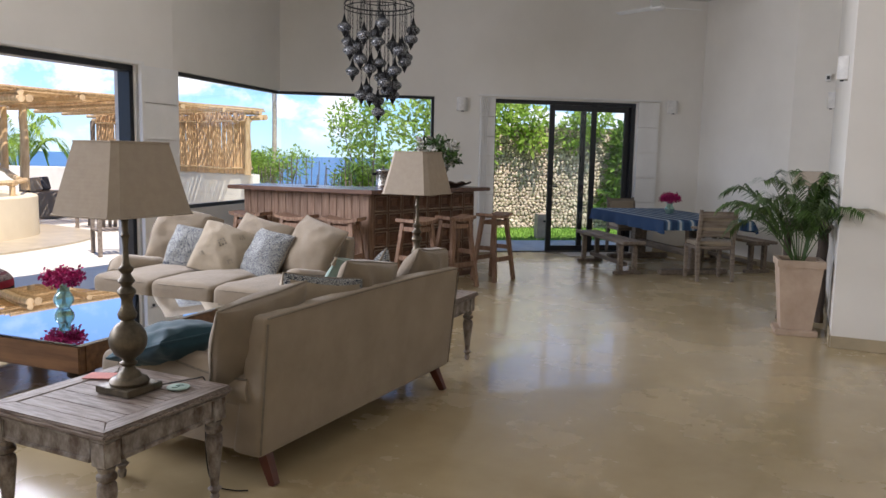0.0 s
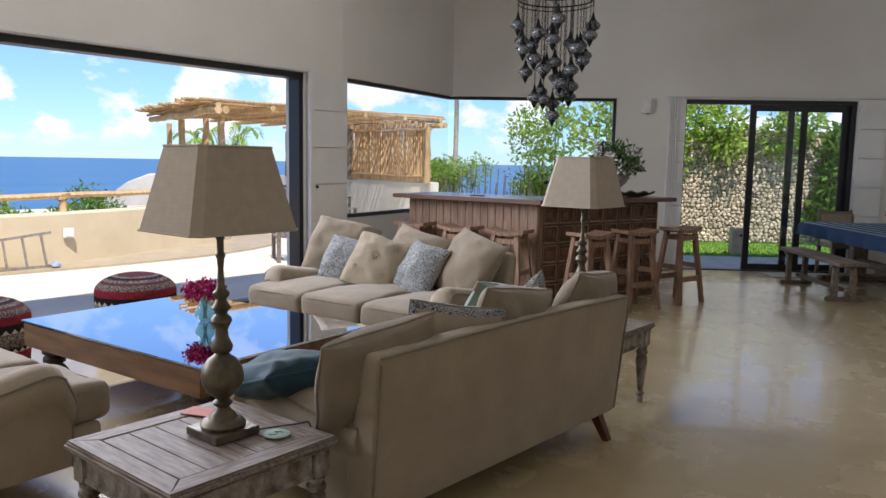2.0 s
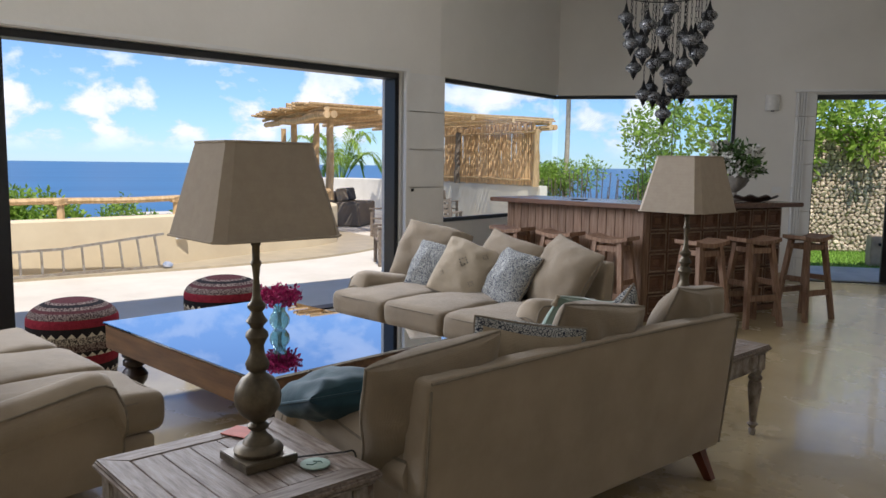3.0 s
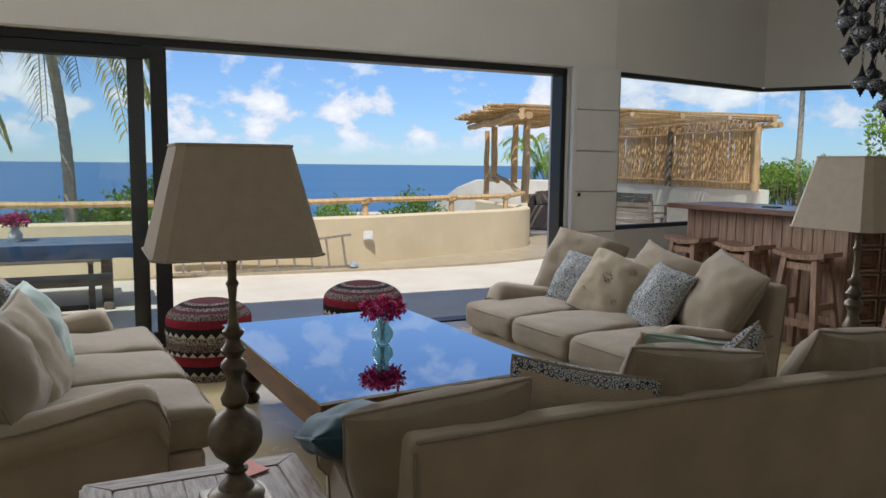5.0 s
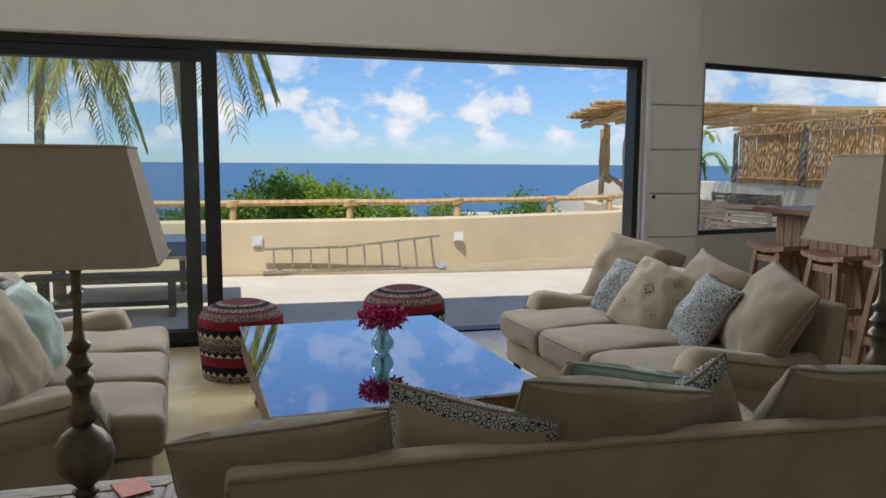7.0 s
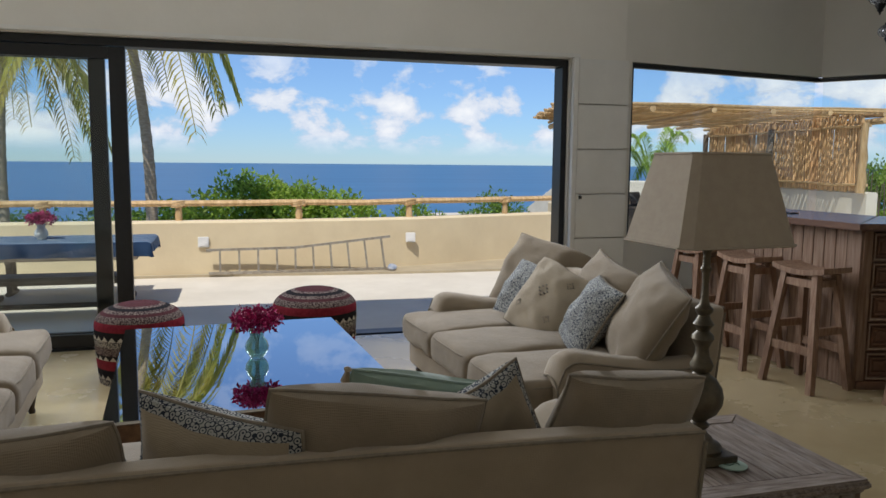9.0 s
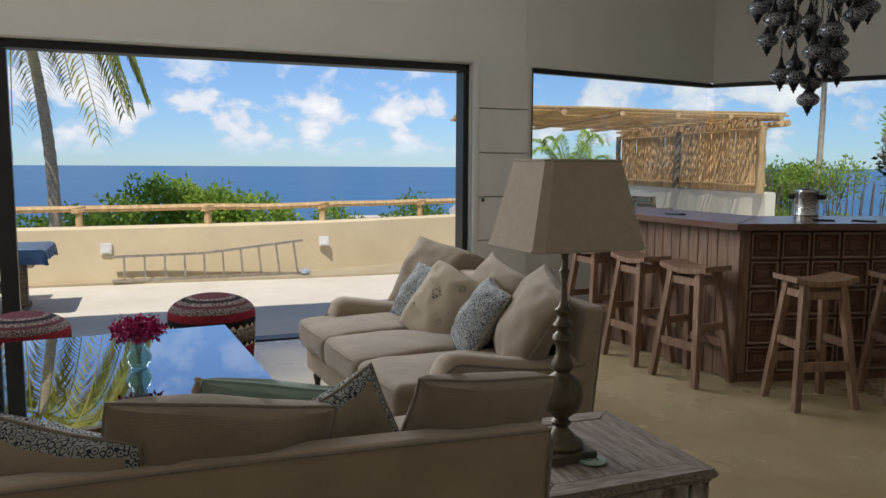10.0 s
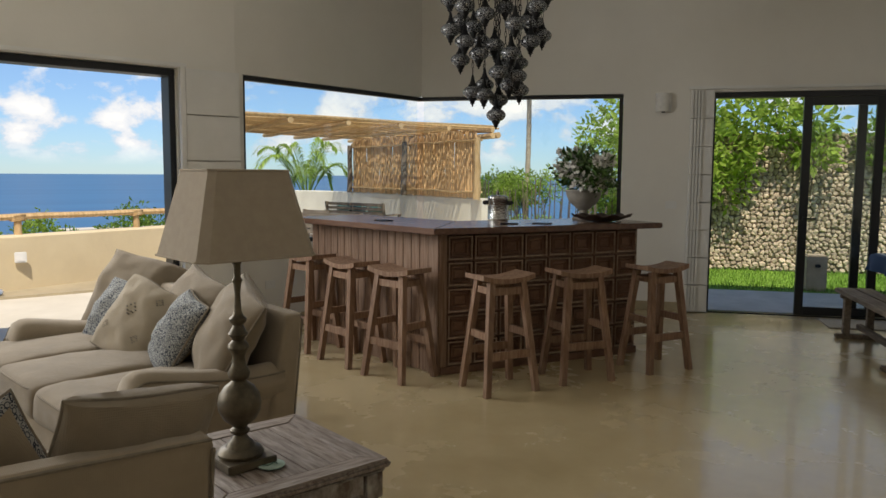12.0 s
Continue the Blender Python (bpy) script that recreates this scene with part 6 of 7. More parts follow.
def frond(parent, base, az, reach, rise, droop, leaflets, leaf_len, material, name="frond", width=0.018, rng=None, stem_r=0.006):
    """One feathered palm leaf: a bent midrib with leaflets on both sides."""
    rng = rng or random
    bm = bmesh.new()
    d = Vector((math.cos(az), math.sin(az), 0))
    side = Vector((-d.y, d.x, 0))
    pts = []
    for k in range(15):
        f = k / 14
        pts.append(Vector(base) + d * reach * (f ** 0.9) + Vector((0, 0, rise * f * (2 - f) - droop * f ** 2.6)))
    tube(bm, pts, stem_r, 5, taper=stem_r * 0.3)
    for k in range(leaflets):
        f = 0.18 + 0.82 * (k + 0.5) / leaflets
        i = min(13, int(f * 14))
        p = pts[i].lerp(pts[i + 1], f * 14 - i)
        t = (pts[i + 1] - pts[i]).normalized()
        ll = leaf_len * (0.45 + 0.55 * math.sin(math.pi * min(1, f * 0.95 + 0.08))) * rng.uniform(0.85, 1.1)
        for s in (-1, 1):
            a = (t * 0.75 + side * s * 0.85 + Vector((0, 0, rng.uniform(-0.05, 0.2)))).normalized()
            end = p + a * ll + Vector((0, 0, -0.35 * ll))
            mid = p + a * ll * 0.55 + Vector((0, 0, 0.02 * ll))
            n = a.cross(Vector((0, 0, 1))).normalized() * width
            q = [bm.verts.new(c) for c in (p - n * 0.3, p + n * 0.3, mid + n, mid - n)]
            bm.faces.new(q)
            e = bm.verts.new(end)
            bm.faces.new((q[3], q[2], e))
    return part(name, bm, material, parent)


ap = thing("palm_plant", pose(0.355, 7.22, 0.60) @ Matrix.Diagonal((0.80, 0.80, 0.98, 1)), "leafy green areca palm in the planter", "house plant")
bm = bmesh.new()
slab(bm, [(-0.178, -0.178), (0.178, -0.178), (0.178, 0.178), (-0.178, 0.178)], 0.0, 0.03)
part("soil", bm, M_MORTAR, ap)
rnd = random.Random(5)
for k in range(24):
    az = k * 2.4 + rnd.uniform(-0.2, 0.2)
    if -0.9 < math.atan2(math.sin(az), math.cos(az)) < 0.9:
        reach = rnd.uniform(0.12, 0.22)
    else:
        reach = rnd.uniform(0.40, 0.85)
    frond(ap, (0.05 * math.cos(az), 0.05 * math.sin(az), 0.02), az, reach, rnd.uniform(0.50, 0.86), rnd.uniform(0.05, 0.32), 26, 0.30, M_INPALM, rng=rnd, width=0.012)

M_DRIFT = mat("dark_driftwood", (0.085, 0.06, 0.042), 0.8, col2=(0.04, 0.028, 0.02), scale=7, stretch=(3, 3, 0.6), bump=0.5, bump_scale=20)
cs = thing("console_table", pose(0.40, 8.35, 0), "dark driftwood console table against the side wall", "console table")
part("top", bevelled(-0.22, 0.205, -0.60, 0.60, 0.86, 0.91, 0.01), M_DRIFT, cs)
part("shelf", bevelled(-0.19, 0.19, -0.52, 0.52, 0.18, 0.21, 0.006), M_DRIFT, cs)
for sx in (-0.17, 0.16):
    for sy in (-0.53, 0.53):
        bm = bmesh.new()
        bar_between(bm, (sx, sy, 0), (sx * 0.95, sy, 0.859), 0.045, 0.035, 9, 0.012, 7)
        part("leg", bm, M_DRIFT, cs, "knotty driftwood leg")
lampC = copy_thing(lampA, pose(0.40, 8.45, 0.912, 0, 0, 0))
lampC.scale = (0.95, 0.95, 0.5)
lampC["label"] = "table lamp with a pale linen shade on the console"
lampC["group"] = "lamp on the console"


# ---- terrace rail, ladder, sockets ----
rail = thing("terrace_railing", pose(0, 0, 0), "rough wooden pole railing along the parapet", "railing")
rp = spline([(x + PX, y + PY) for x, y in ((-11.75, -6.2), (-11.75, -2.6), (-11.75, -0.9), (-11.75, 0.85), (-11.76, 2.6), (-11.80, 4.29), (-11.98, 6.02), (-12.52, 7.82), (-13.0, 9.2), (-14.0, 10.2))], 5)
bm = bmesh.new()
tube(bm, [(p.x, p.y, 0.865 + 0.018 * noise.noise((p.y * 0.9, 0, 3))) for p in rp], 0.045, 8)
part("rail", bm, M_POLE, rail)
for i in range(1, 9):
    p = rp[min(i * 5, len(rp) - 1)]
    bm = bmesh.new()
    bar_between(bm, (p.x, p.y, 0.615), (p.x, p.y, 0.845), 0.052, 0.048, 9, 0.004, 3)
    post = part("post", bm, M_POLE, rail)
    bm = bmesh.new()
    for z in (0.825, 0.845, 0.865, 0.885):
        tube(bm, [(p.x + 0.056 * math.cos(a), p.y + 0.10 * math.sin(a), z + 0.012 * math.sin(2 * a)) for a in [2 * math.pi * k / 14 for k in range(14)]], 0.012, 5, True)
    part("lashing", bm, M_POLE, post, "rope lashing")

M_ALU = mat("scuffed_aluminium", (0.50, 0.46, 0.40), 0.45, metal=0.7, col2=(0.36, 0.31, 0.25), scale=12)
ld = thing("ladder", pose(-11.05, 0.067, TZ + 0.036) @ Matrix.Diagonal((1, 0.925, 1.0, 1)), "scuffed aluminium ladder lying along the parapet", "ladder")


def rail_y(y):
    f = (y - 2.95) / 2.85
    return 0.34 + 0.16 * max(0.0, f - 0.45) / 0.55


bm = bmesh.new()
square_bar(bm, (0, 2.95, 0.02), (0, 5.8, 0.02), 0.025, 0.04)
part("side_rail", bm, M_ALU, ld)
bm = bmesh.new()
square_bar(bm, (-0.03, 2.92, 0.35), (-0.03, 4.25, 0.36), 0.025, 0.035)
square_bar(bm, (-0.03, 4.25, 0.36), (-0.03, 5.78, 0.50), 0.025, 0.035)
part("side_rail", bm, M_ALU, ld)
for k in range(10):
    y = 3.12 + k * 0.285
    bm = bmesh.new()
    square_bar(bm, (0, y, 0.04), (-0.03, y - 0.03 * (k > 4) * (k - 4) * 0.4, rail_y(y) + 0.01), 0.035 if k % 3 == 0 else 0.022, 0.03)
    part("rung", bm, M_ALU, ld)
M_RAG = mat("grey_rag", (0.42, 0.42, 0.43), 0.9, col2=(0.2, 0.26, 0.36), scale=12)
bm = bmesh.new()
bmesh.ops.create_icosphere(bm, subdivisions=2, radius=0.07)
for v in bm.verts:
    v.co *= 1 + 0.5 * noise.noise(v.co * 14)
    v.co.z = v.co.z * 0.7 + 0.05
rg = thing("rag", pose(-10.98, 5.42, TZ + 0.036), "crumpled grey and blue rag on the terrace", "rag")
part("rag", bm, M_RAG, rg)
for y, z, x in ((2.73, 0.32, -11.195), (5.80, 0.315, -11.38)):
    s = thing("outdoor_socket", pose(x, y, z, 0, 0, 90 if y < 5 else 78), "white weatherproof socket on the parapet", "socket", "sockets on the parapet")
    part("box", bevelled(-0.075, 0.075, -0.03, 0.01, -0.075, 0.075, 0.008), M_TRIM, s)
    part("cover", bevelled(-0.05, 0.05, -0.038, -0.031, -0.055, 0.0, 0.003), M_TRIM, s)

# ---- table and benches outside ----
TB = 90
build_table(pose(-9.35, 1.22, TZ, 0, 0, TB), "weathered wooden table outside under a blue striped cloth")
build_cloth(pose(-9.35, 1.22, TZ, 0, 0, TB), "blue striped cloth over the terrace table")
copy_thing(bench, pose(-8.52, 1.15, TZ, 0, 0, TB))
copy_thing(bench, pose(-10.15, 1.15, TZ, 0, 0, TB))
flower_vase(pose(-9.35, 1.05, TZ + 0.745), M_WHITEVASE, "white vase of magenta flowers on the terrace table", 1.2)

# ---- pergola with a reed screen ----
PA, PB = Vector((-12.9, 15.95)), Vector((-19.9, 17.0))
PD = (PB - PA).normalized()
PN = Vector((PD.y, -PD.x))
PN = PN if PN.y < 0 else -PN
curved_wall("wall_terrace", [PA - PD * 0.08, PA.lerp(PB, 0.5), PB, (-22.4, 16.9), (-24.6, 16.2), (-25.8, 15.3), (-26.6, 14.9), (-28.2, 14.6)], -0.25, TZ - 0.6, [0.93, 0.93, 0.93, 0.92, 0.90, 0.86, 0.55, -0.25], M_WHITEOUT, "low white plastered wall under the reed screen")
pg = thing("pergola", pose(0, 0, 0), "rustic pole pergola roofed with reeds", "pergola")
roof_z = 2.38
posts = [(-14.08, 10.35, 0.66), (-16.6, 10.95, 1.05), (-15.5, 10.9, 1.05), (PA.x, PA.y, 0.93), (PA.lerp(PB, 0.5).x, PA.lerp(PB, 0.5).y, 0.93), (PB.x, PB.y, 0.93), (-18.9, 12.0, -0.17)]
for k, (x, y, z) in enumerate(posts):
    bm = bmesh.new()
    if 3 <= k <= 5:
        x, y = x + PN.x * 0.1, y + PN.y * 0.1
    bar_between(bm, (x, y, z - 0.02), (x + 0.03, y, roof_z), 0.09, 0.075, 9, 0.02, 6)
    part("post", bm, M_GREYWOOD if k in (4, 5) else M_POLE, pg)
F0, F1 = Vector((-13.2, 9.7)), Vector((-18.4, 11.2))
B0, B1 = PA + PD * -0.1 + PN * -0.3, PB + PD * 0.6 + PN * -0.3
for z, e in ((roof_z + 0.05, 0.0), (roof_z + 0.06, 0.3)):
    for a, b in ((F0, F1), (B0, B1)):
        bm = bmesh.new()
        o = Vector((0.1, 0.5)) * e
        bar_between(bm, (a.x + o.x, a.y + o.y, z), (b.x + o.x, b.y + o.y, z), 0.075, 0.065, 9, 0.03, 8)
        part("beam", bm, M_POLE, pg)
for k in range(6):
    f = k / 5
    a, b = F0.lerp(B0, f), F1.lerp(B1, f)
    d = (b - a).normalized()
    bm = bmesh.new()
    p0, p1 = a + d * 0.02, b + d * 0.3
    bar_between(bm, (p0.x, p0.y, roof_z + 0.17), (p1.x, p1.y, roof_z + 0.18), 0.06, 0.05, 8, 0.03, 8)
    part("rafter", bm, M_POLE, pg)
rr = random.Random(3)
for k in range(86):
    f = (k + 0.5 + rr.uniform(-0.3, 0.3)) / 86
    a, b = F0.lerp(F1, f), B0.lerp(B1, f)
    d = (b - a).normalized()
    e0, e1 = rr.uniform(0.1, 0.65), rr.uniform(0.0, 0.3)
    p0, p1 = a - d * e0, b + d * e1
    bm = bmesh.new()
    z = roof_z + 0.25 + rr.uniform(-0.02, 0.03)
    bar_between(bm, (p0.x, p0.y, z), (p1.x, p1.y, z + rr.uniform(-0.03, 0.03)), 0.029, 0.022, 6, 0.015, 6)
    part("reed", bm, M_POLE, pg)

sc_ = thing("reed_screen", pose(0, 0, 0), "upright reed screen between the pergola posts", "screen")
reeds = []
for s in range(4):
    bm = bmesh.new()
    bar_between(bm, (0, 0, 0), (rr.uniform(-0.03, 0.03), 0, 1.5 + 0.04 * s), 0.026, 0.02, 6, 0.012, 5)
    o = part("slat", bm, M_REED, sc_)
    reeds.append(o.data)
    p = PA + PD * (0.2 + 0.02 * s)
    o.location = (p.x, p.y, 0.95)
L = (PB - PA).length
k = 0
u = 0.16
while u < L - 0.1:
    u += rr.choice((0.02, 0.022, 0.024, 0.027, 0.03, 0.05))
    p = PA + PD * u + PN * rr.uniform(-0.02, 0.02)
    o = new("slat", rr.choice(reeds))
    o.parent = sc_
    o.matrix_basis = pose(p.x, p.y, 0.95 + rr.uniform(-0.03, 0.02), 0, rr.uniform(-1.5, 1.5), rr.uniform(0, 360))
for z in (1.08, 2.32):
    for o_ in (0.045, -0.045):
        bm = bmesh.new()
        a, b = PA + PN * o_, PB + PN * o_
        bar_between(bm, (a.x, a.y, z), (b.x, b.y, z), 0.03, 0.028, 7, 0.02, 14)
        part("crossbar", bm, M_POLE, sc_)
bm = bmesh.new()
for k in range(3):
    a, b = Vector((-13.9 - 1.1 * k, 10.1 + 0.35 * k, 0.86 + 0.2 * (k > 0))), Vector((-15.0 - 1.1 * k, 10.45 + 0.35 * k, 1.06 + 0.12 * (k > 0)))
    bar_between(bm, a, b, 0.06, 0.05, 8, 0.02, 4)
hr = thing("pole_handrail", pose(0, 0, 0), "short rough pole rail beside the pergola posts", "railing")
part("rail", bm, M_POLE, hr)


# ---- terrace seats ----
M_WICKER = mat("grey_wicker", (0.20, 0.165, 0.125), 0.85, col2=(0.11, 0.09, 0.07), scale=60, detail=1, bump=0.6, bump_scale=90)
M_DARKCUSH = mat("charcoal_cushion", (0.07, 0.07, 0.075), 0.9, scale=10)
M_TEALC = mat("turquoise_cushion", (0.06, 0.26, 0.26), 0.9, col2=(0.3, 0.3, 0.26), scale=14, detail=1)
ws = thing("wicker_sofa", pose(-16.35, 12.55, TZ, 0, 0, -55), "grey wicker terrace sofa with dark cushions", "outdoor sofa")
bm = bmesh.new()
rounded_box(bm, 1.3, 0.85, 0.62, 0.05, m=pose(0, 0, 0.32))
part("base", bm, M_WICKER, ws)
bm = bmesh.new()
rounded_box(bm, 1.3, 0.16, 0.30, 0.05, m=pose(0, -0.34, 0.74))
part("back", bm, M_WICKER, ws)
for x in (-0.3, 0.3):
    bm = bmesh.new()
    rounded_box(bm, 0.55, 0.14, 0.34, 0.05, m=pose(x, -0.17, 0.80, 12))
    part("cushion", bm, M_DARKCUSH if x < 0 else M_CREAM, ws)


def slatted_bench(m, L, label, name="slatted_bench"):
    s = thing(name, m, label, "garden bench", "slatted terrace seats")
    for x in (-L / 2 + 0.04, L / 2 - 0.04):
        part("leg", bevelled(x - 0.03, x + 0.03, 0.22, 0.28, 0.0, 0.60, 0.006), M_GREYWOOD, s)
        bm = bmesh.new()
        square_bar(bm, (x, -0.22, 0.0), (x, -0.36, 0.92), 0.06, 0.06)
        part("back_leg", bm, M_GREYWOOD, s)
        part("armrest", bevelled(x - 0.04, x + 0.04, -0.27, 0.31, 0.601, 0.63, 0.006), M_GREYWOOD, s)
    for k in range(5):
        y = -0.2 + 0.1 * k
        part("seat_slat", bevelled(-L / 2 + 0.072, L / 2 - 0.072, y, y + 0.08, 0.39, 0.412, 0.004), M_GREYWOOD, s)
    for k in range(4):
        z = 0.50 + 0.11 * k
        y = -0.22 - 0.14 * z / 0.92
        part("back_slat", bevelled(-L / 2 + 0.072, L / 2 - 0.072, y - 0.012, y + 0.012, z, z + 0.08, 0.004), M_GREYWOOD, s)
    return s


slatted_bench(pose(-9.55, 8.55, TZ, 0, 0, 150), 0.66, "weathered slatted wooden terrace armchair", "slatted_chair")
slatted_bench(pose(-13.3, 11.4, TZ, 0, 0, 200), 0.66, "weathered slatted wooden terrace armchair", "slatted_chair")
slatted_bench(pose(-12.3, 11.6, TZ, 0, 0, 25), 1.5, "weathered slatted wooden terrace bench")
lb = slatted_bench(pose(-16.4, 15.0, TZ, 0, 0, 10), 2.2, "slatted wooden terrace bench with turquoise cushions")
for k in range(3):
    c = thing("outdoor_cushion", pose(-17.0 + 0.6 * k, 14.85 + 0.1 * k, TZ + 0.42, 12, 0, 10), "turquoise patterned outdoor cushion", "cushion", "cushions on the terrace bench")
    bm = bmesh.new()
    rounded_box(bm, 0.55, 0.14, 0.42, 0.05, m=pose(0, 0, 0.21))
    part("cushion", bm, M_TEALC, c)


# ---- plants outside ----
def bush(name, blobs, count, size, material, label, seed, category="bush", trunk=True, root=(0, 0)):
    base = blobs[0][0]
    z0 = min(b[0][2] - b[1][2] for b in blobs) - 0.3
    b = thing(name, pose(base[0], base[1], z0), label, category)
    rel = [((c[0] - base[0], c[1] - base[1], c[2] - z0), r) for c, r in blobs]
    leaf_cloud("crown", rel, count, size, material, b, "", seed)
    if trunk:
        for k, (c, r) in enumerate(rel):
            bm = bmesh.new()
            bar_between(bm, (root[0] + 0.1 * k, root[1], -1.6), (c[0], c[1], c[2]), 0.025, 0.01, 6, 0.04, 4)
            part("branch", bm, M_BRANCH, b)
    return b


def shrub_row(seed, n, x0, x1, y0, y1, ztop, r, count, size, material, label, name="bush", gap=(2, 2)):
    g = random.Random(seed)
    for k in range(n):
        f = (k + 0.5) / n
        x, y = x0 + (x1 - x0) * f + g.uniform(-0.4, 0.4), y0 + (y1 - y0) * f + g.uniform(-0.3, 0.3)
        rr_ = r * g.uniform(0.75, 1.2)
        zt = ztop + g.uniform(-0.25, 0.2)
        if gap[0] < f < gap[1]:
            continue
        blobs = [((x + g.uniform(-0.7, 0.7) * rr_, y + g.uniform(-0.8, 0.8) * rr_, zt - rr_ * g.uniform(0.75, 1.3)), (rr_ * g.uniform(0.6, 0.95), rr_ * g.uniform(0.6, 1.0), rr_ * g.uniform(0.5, 0.75))) for _ in range(6)]
        bush(name, blobs, count, size, material, label, seed * 10 + k)


GREEN = "dense green coastal bush beyond the parapet"
# the large bush above the rail, and smaller ones along it
bush("bush", [((-20.5, 3.4, 0.3), (1.3, 1.1, 0.95)), ((-20.2, 4.4, 0.05), (1.2, 1.1, 0.85)), ((-20.5, 5.2, -0.1), (1.0, 0.9, 0.75)), ((-20.0, 2.6, -0.1), (1.0, 0.9, 0.85)), ((-20.0, 1.9, -0.3), (1.0, 0.9, 0.8)), ((-20.3, 3.9, 0.5), (0.9, 0.9, 0.8)), ((-20.4, 4.9, 0.25), (1.0, 1.0, 0.85)), ((-20.4, 5.9, 0.0), (1.0, 1.0, 0.85)), ((-20.3, 6.5, -0.25), (0.8, 0.8, 0.75)), ((-20.3, 4.6, 0.3), (0.9, 1.0, 0.75)), ((-20.0, 4.0, -0.7), (1.4, 2.4, 0.8))], 14000, 0.085, M_LEAF, GREEN, 21)
bush("bush", [((-20.6, 1.4, -0.1), (0.9, 0.8, 0.7)), ((-20.4, 0.5, -0.3), (0.9, 0.8, 0.7)), ((-20.2, 2.0, -0.5), (0.9, 0.7, 0.7))], 3000, 0.065, M_LEAF, GREEN, 22)
bush("bush", [((-20.3, 8.0, -0.15), (0.7, 0.6, 0.75)), ((-20.2, 8.5, -0.4), (0.7, 0.6, 0.6)), ((-20.2, 7.2, -0.5), (0.7, 0.6, 0.6))], 3000, 0.065, M_LEAF, GREEN, 23)
bush("bush", [((-20.3, 10.3, 0.0), (0.8, 0.7, 0.8)), ((-20.2, 10.8, -0.2), (0.8, 0.7, 0.7)), ((-20.0, 9.7, -0.4), (0.8, 0.7, 0.7))], 3000, 0.065, M_LEAF2, GREEN, 24)
shrub_row(7, 10, -21.5, -21.0, -5.0, 11.0, -0.25, 0.9, 1300, 0.07, M_LEAF, "low green coastal bush beyond the parapet")
shrub_row(8, 3, -24.0, -25.0, -4.0, 0.5, 0.2, 1.1, 1500, 0.07, M_LEAF2, "green coastal bush near the palms")


def coconut_palm(base, top, r, fronds, reach, seed, label, rise=0.9, droop=3.2, mat_leaf=M_PALM):
    p = thing("coconut_palm", pose(*base), label, "palm tree")
    b, t = Vector((0, 0, 0)), Vector(top) - Vector(base)
    bm = bmesh.new()
    g = random.Random(seed)
    rings = []
    for k in range(46):
        f = k / 45
        c = b.lerp(t, f) + Vector((0.0, 0.28 * math.sin(f * 3.0) * (1 if seed % 2 else -0.6), 0))
        rr_ = r * (1.15 - 0.35 * f) * (1.06 if k % 2 else 0.96)
        rings.append([bm.verts.new(c + Vector((rr_ * math.cos(a), rr_ * math.sin(a), 0))) for a in [2 * math.pi * i / 12 for i in range(12)]])
    for q, s in zip(rings, rings[1:]):
        for i in range(12):
            bm.faces.new((q[i], q[(i + 1) % 12], s[(i + 1) % 12], s[i]))
    bm.faces.new(rings[-1])
    part("trunk", bm, M_TRUNK, p, "ringed grey trunk")
    for k in range(fronds):
        az = 2 * math.pi * k / fronds + g.uniform(-0.2, 0.2)
        frond(p, t, az, reach * g.uniform(0.8, 1.1), rise * g.uniform(0.3, 1.3), droop * g.uniform(0.7, 1.15), 46, 0.75, mat_leaf, width=0.028, rng=g, stem_r=0.03)
    return p


coconut_palm((-17.6, 1.35, -2.2), (-17.6, 1.0, 4.75), 0.12, 12, 2.4, 5, "coconut palm with drooping yellow-green fronds beyond the parapet")
coconut_palm((-21.5, -2.3, -2.6), (-21.5, -2.2, 4.6), 0.13, 14, 2.4, 6, "slim coconut palm beyond the terrace")
coconut_palm((-15.8, 20.6, -0.4), (-16.1, 20.6, 8.5), 0.075, 12, 2.6, 9, "tall slim coconut palm behind the garden")
yp = thing("young_palm", pose(-27.8, 20.0, -0.35), "young bright green palm behind the pergola", "palm tree")
g = random.Random(12)
bm = bmesh.new()
lathe(bm, [(0.2, 0.0), (0.22, 0.4), (0.12, 0.9)], 12)
part("trunk", bm, M_TRUNK, yp)
for k in range(13):
    frond(yp, (0, 0, 0.6), k * 2.4, g.uniform(1.0, 2.4), g.uniform(1.8, 3.3), g.uniform(0.3, 1.6), 34, 0.8, M_LEAF, width=0.03, rng=g, stem_r=0.025)

# hedge with stakes, and the leafy tree at the corner window
shrub_row(31, 14, -20.0, -8.6, 21.3, 19.6, 1.75, 0.85, 2300, 0.06, M_LEAF, "bright green leafy hedge behind the terrace", "hedge_shrub", (0.45, 0.62))
bush("tree", [((-11.3, 19.0, 2.7), (0.9, 0.9, 0.8)), ((-10.6, 18.6, 2.2), (0.9, 0.9, 0.9)), ((-11.9, 19.2, 2.0), (0.8, 0.8, 0.7)), ((-10.4, 18.2, 3.1), (0.8, 0.8, 0.8)), ((-11.0, 18.7, 1.4), (0.9, 0.8, 0.7)), ((-12.3, 19.3, 2.6), (0.5, 0.5, 0.5))], 1800, 0.085, M_LEAF, "leafy bright green garden tree by the corner window", 51, "tree")
shrub_row(37, 12, -19.5, -8.4, 20.0, 18.9, 0.5, 0.6, 900, 0.06, M_LEAF, "bright green low shrub before the hedge", "hedge_shrub")
stakes = thing("stake_fence", pose(0, 0, 0), "row of thin pale stakes before the hedge", "fence")
g = random.Random(4)
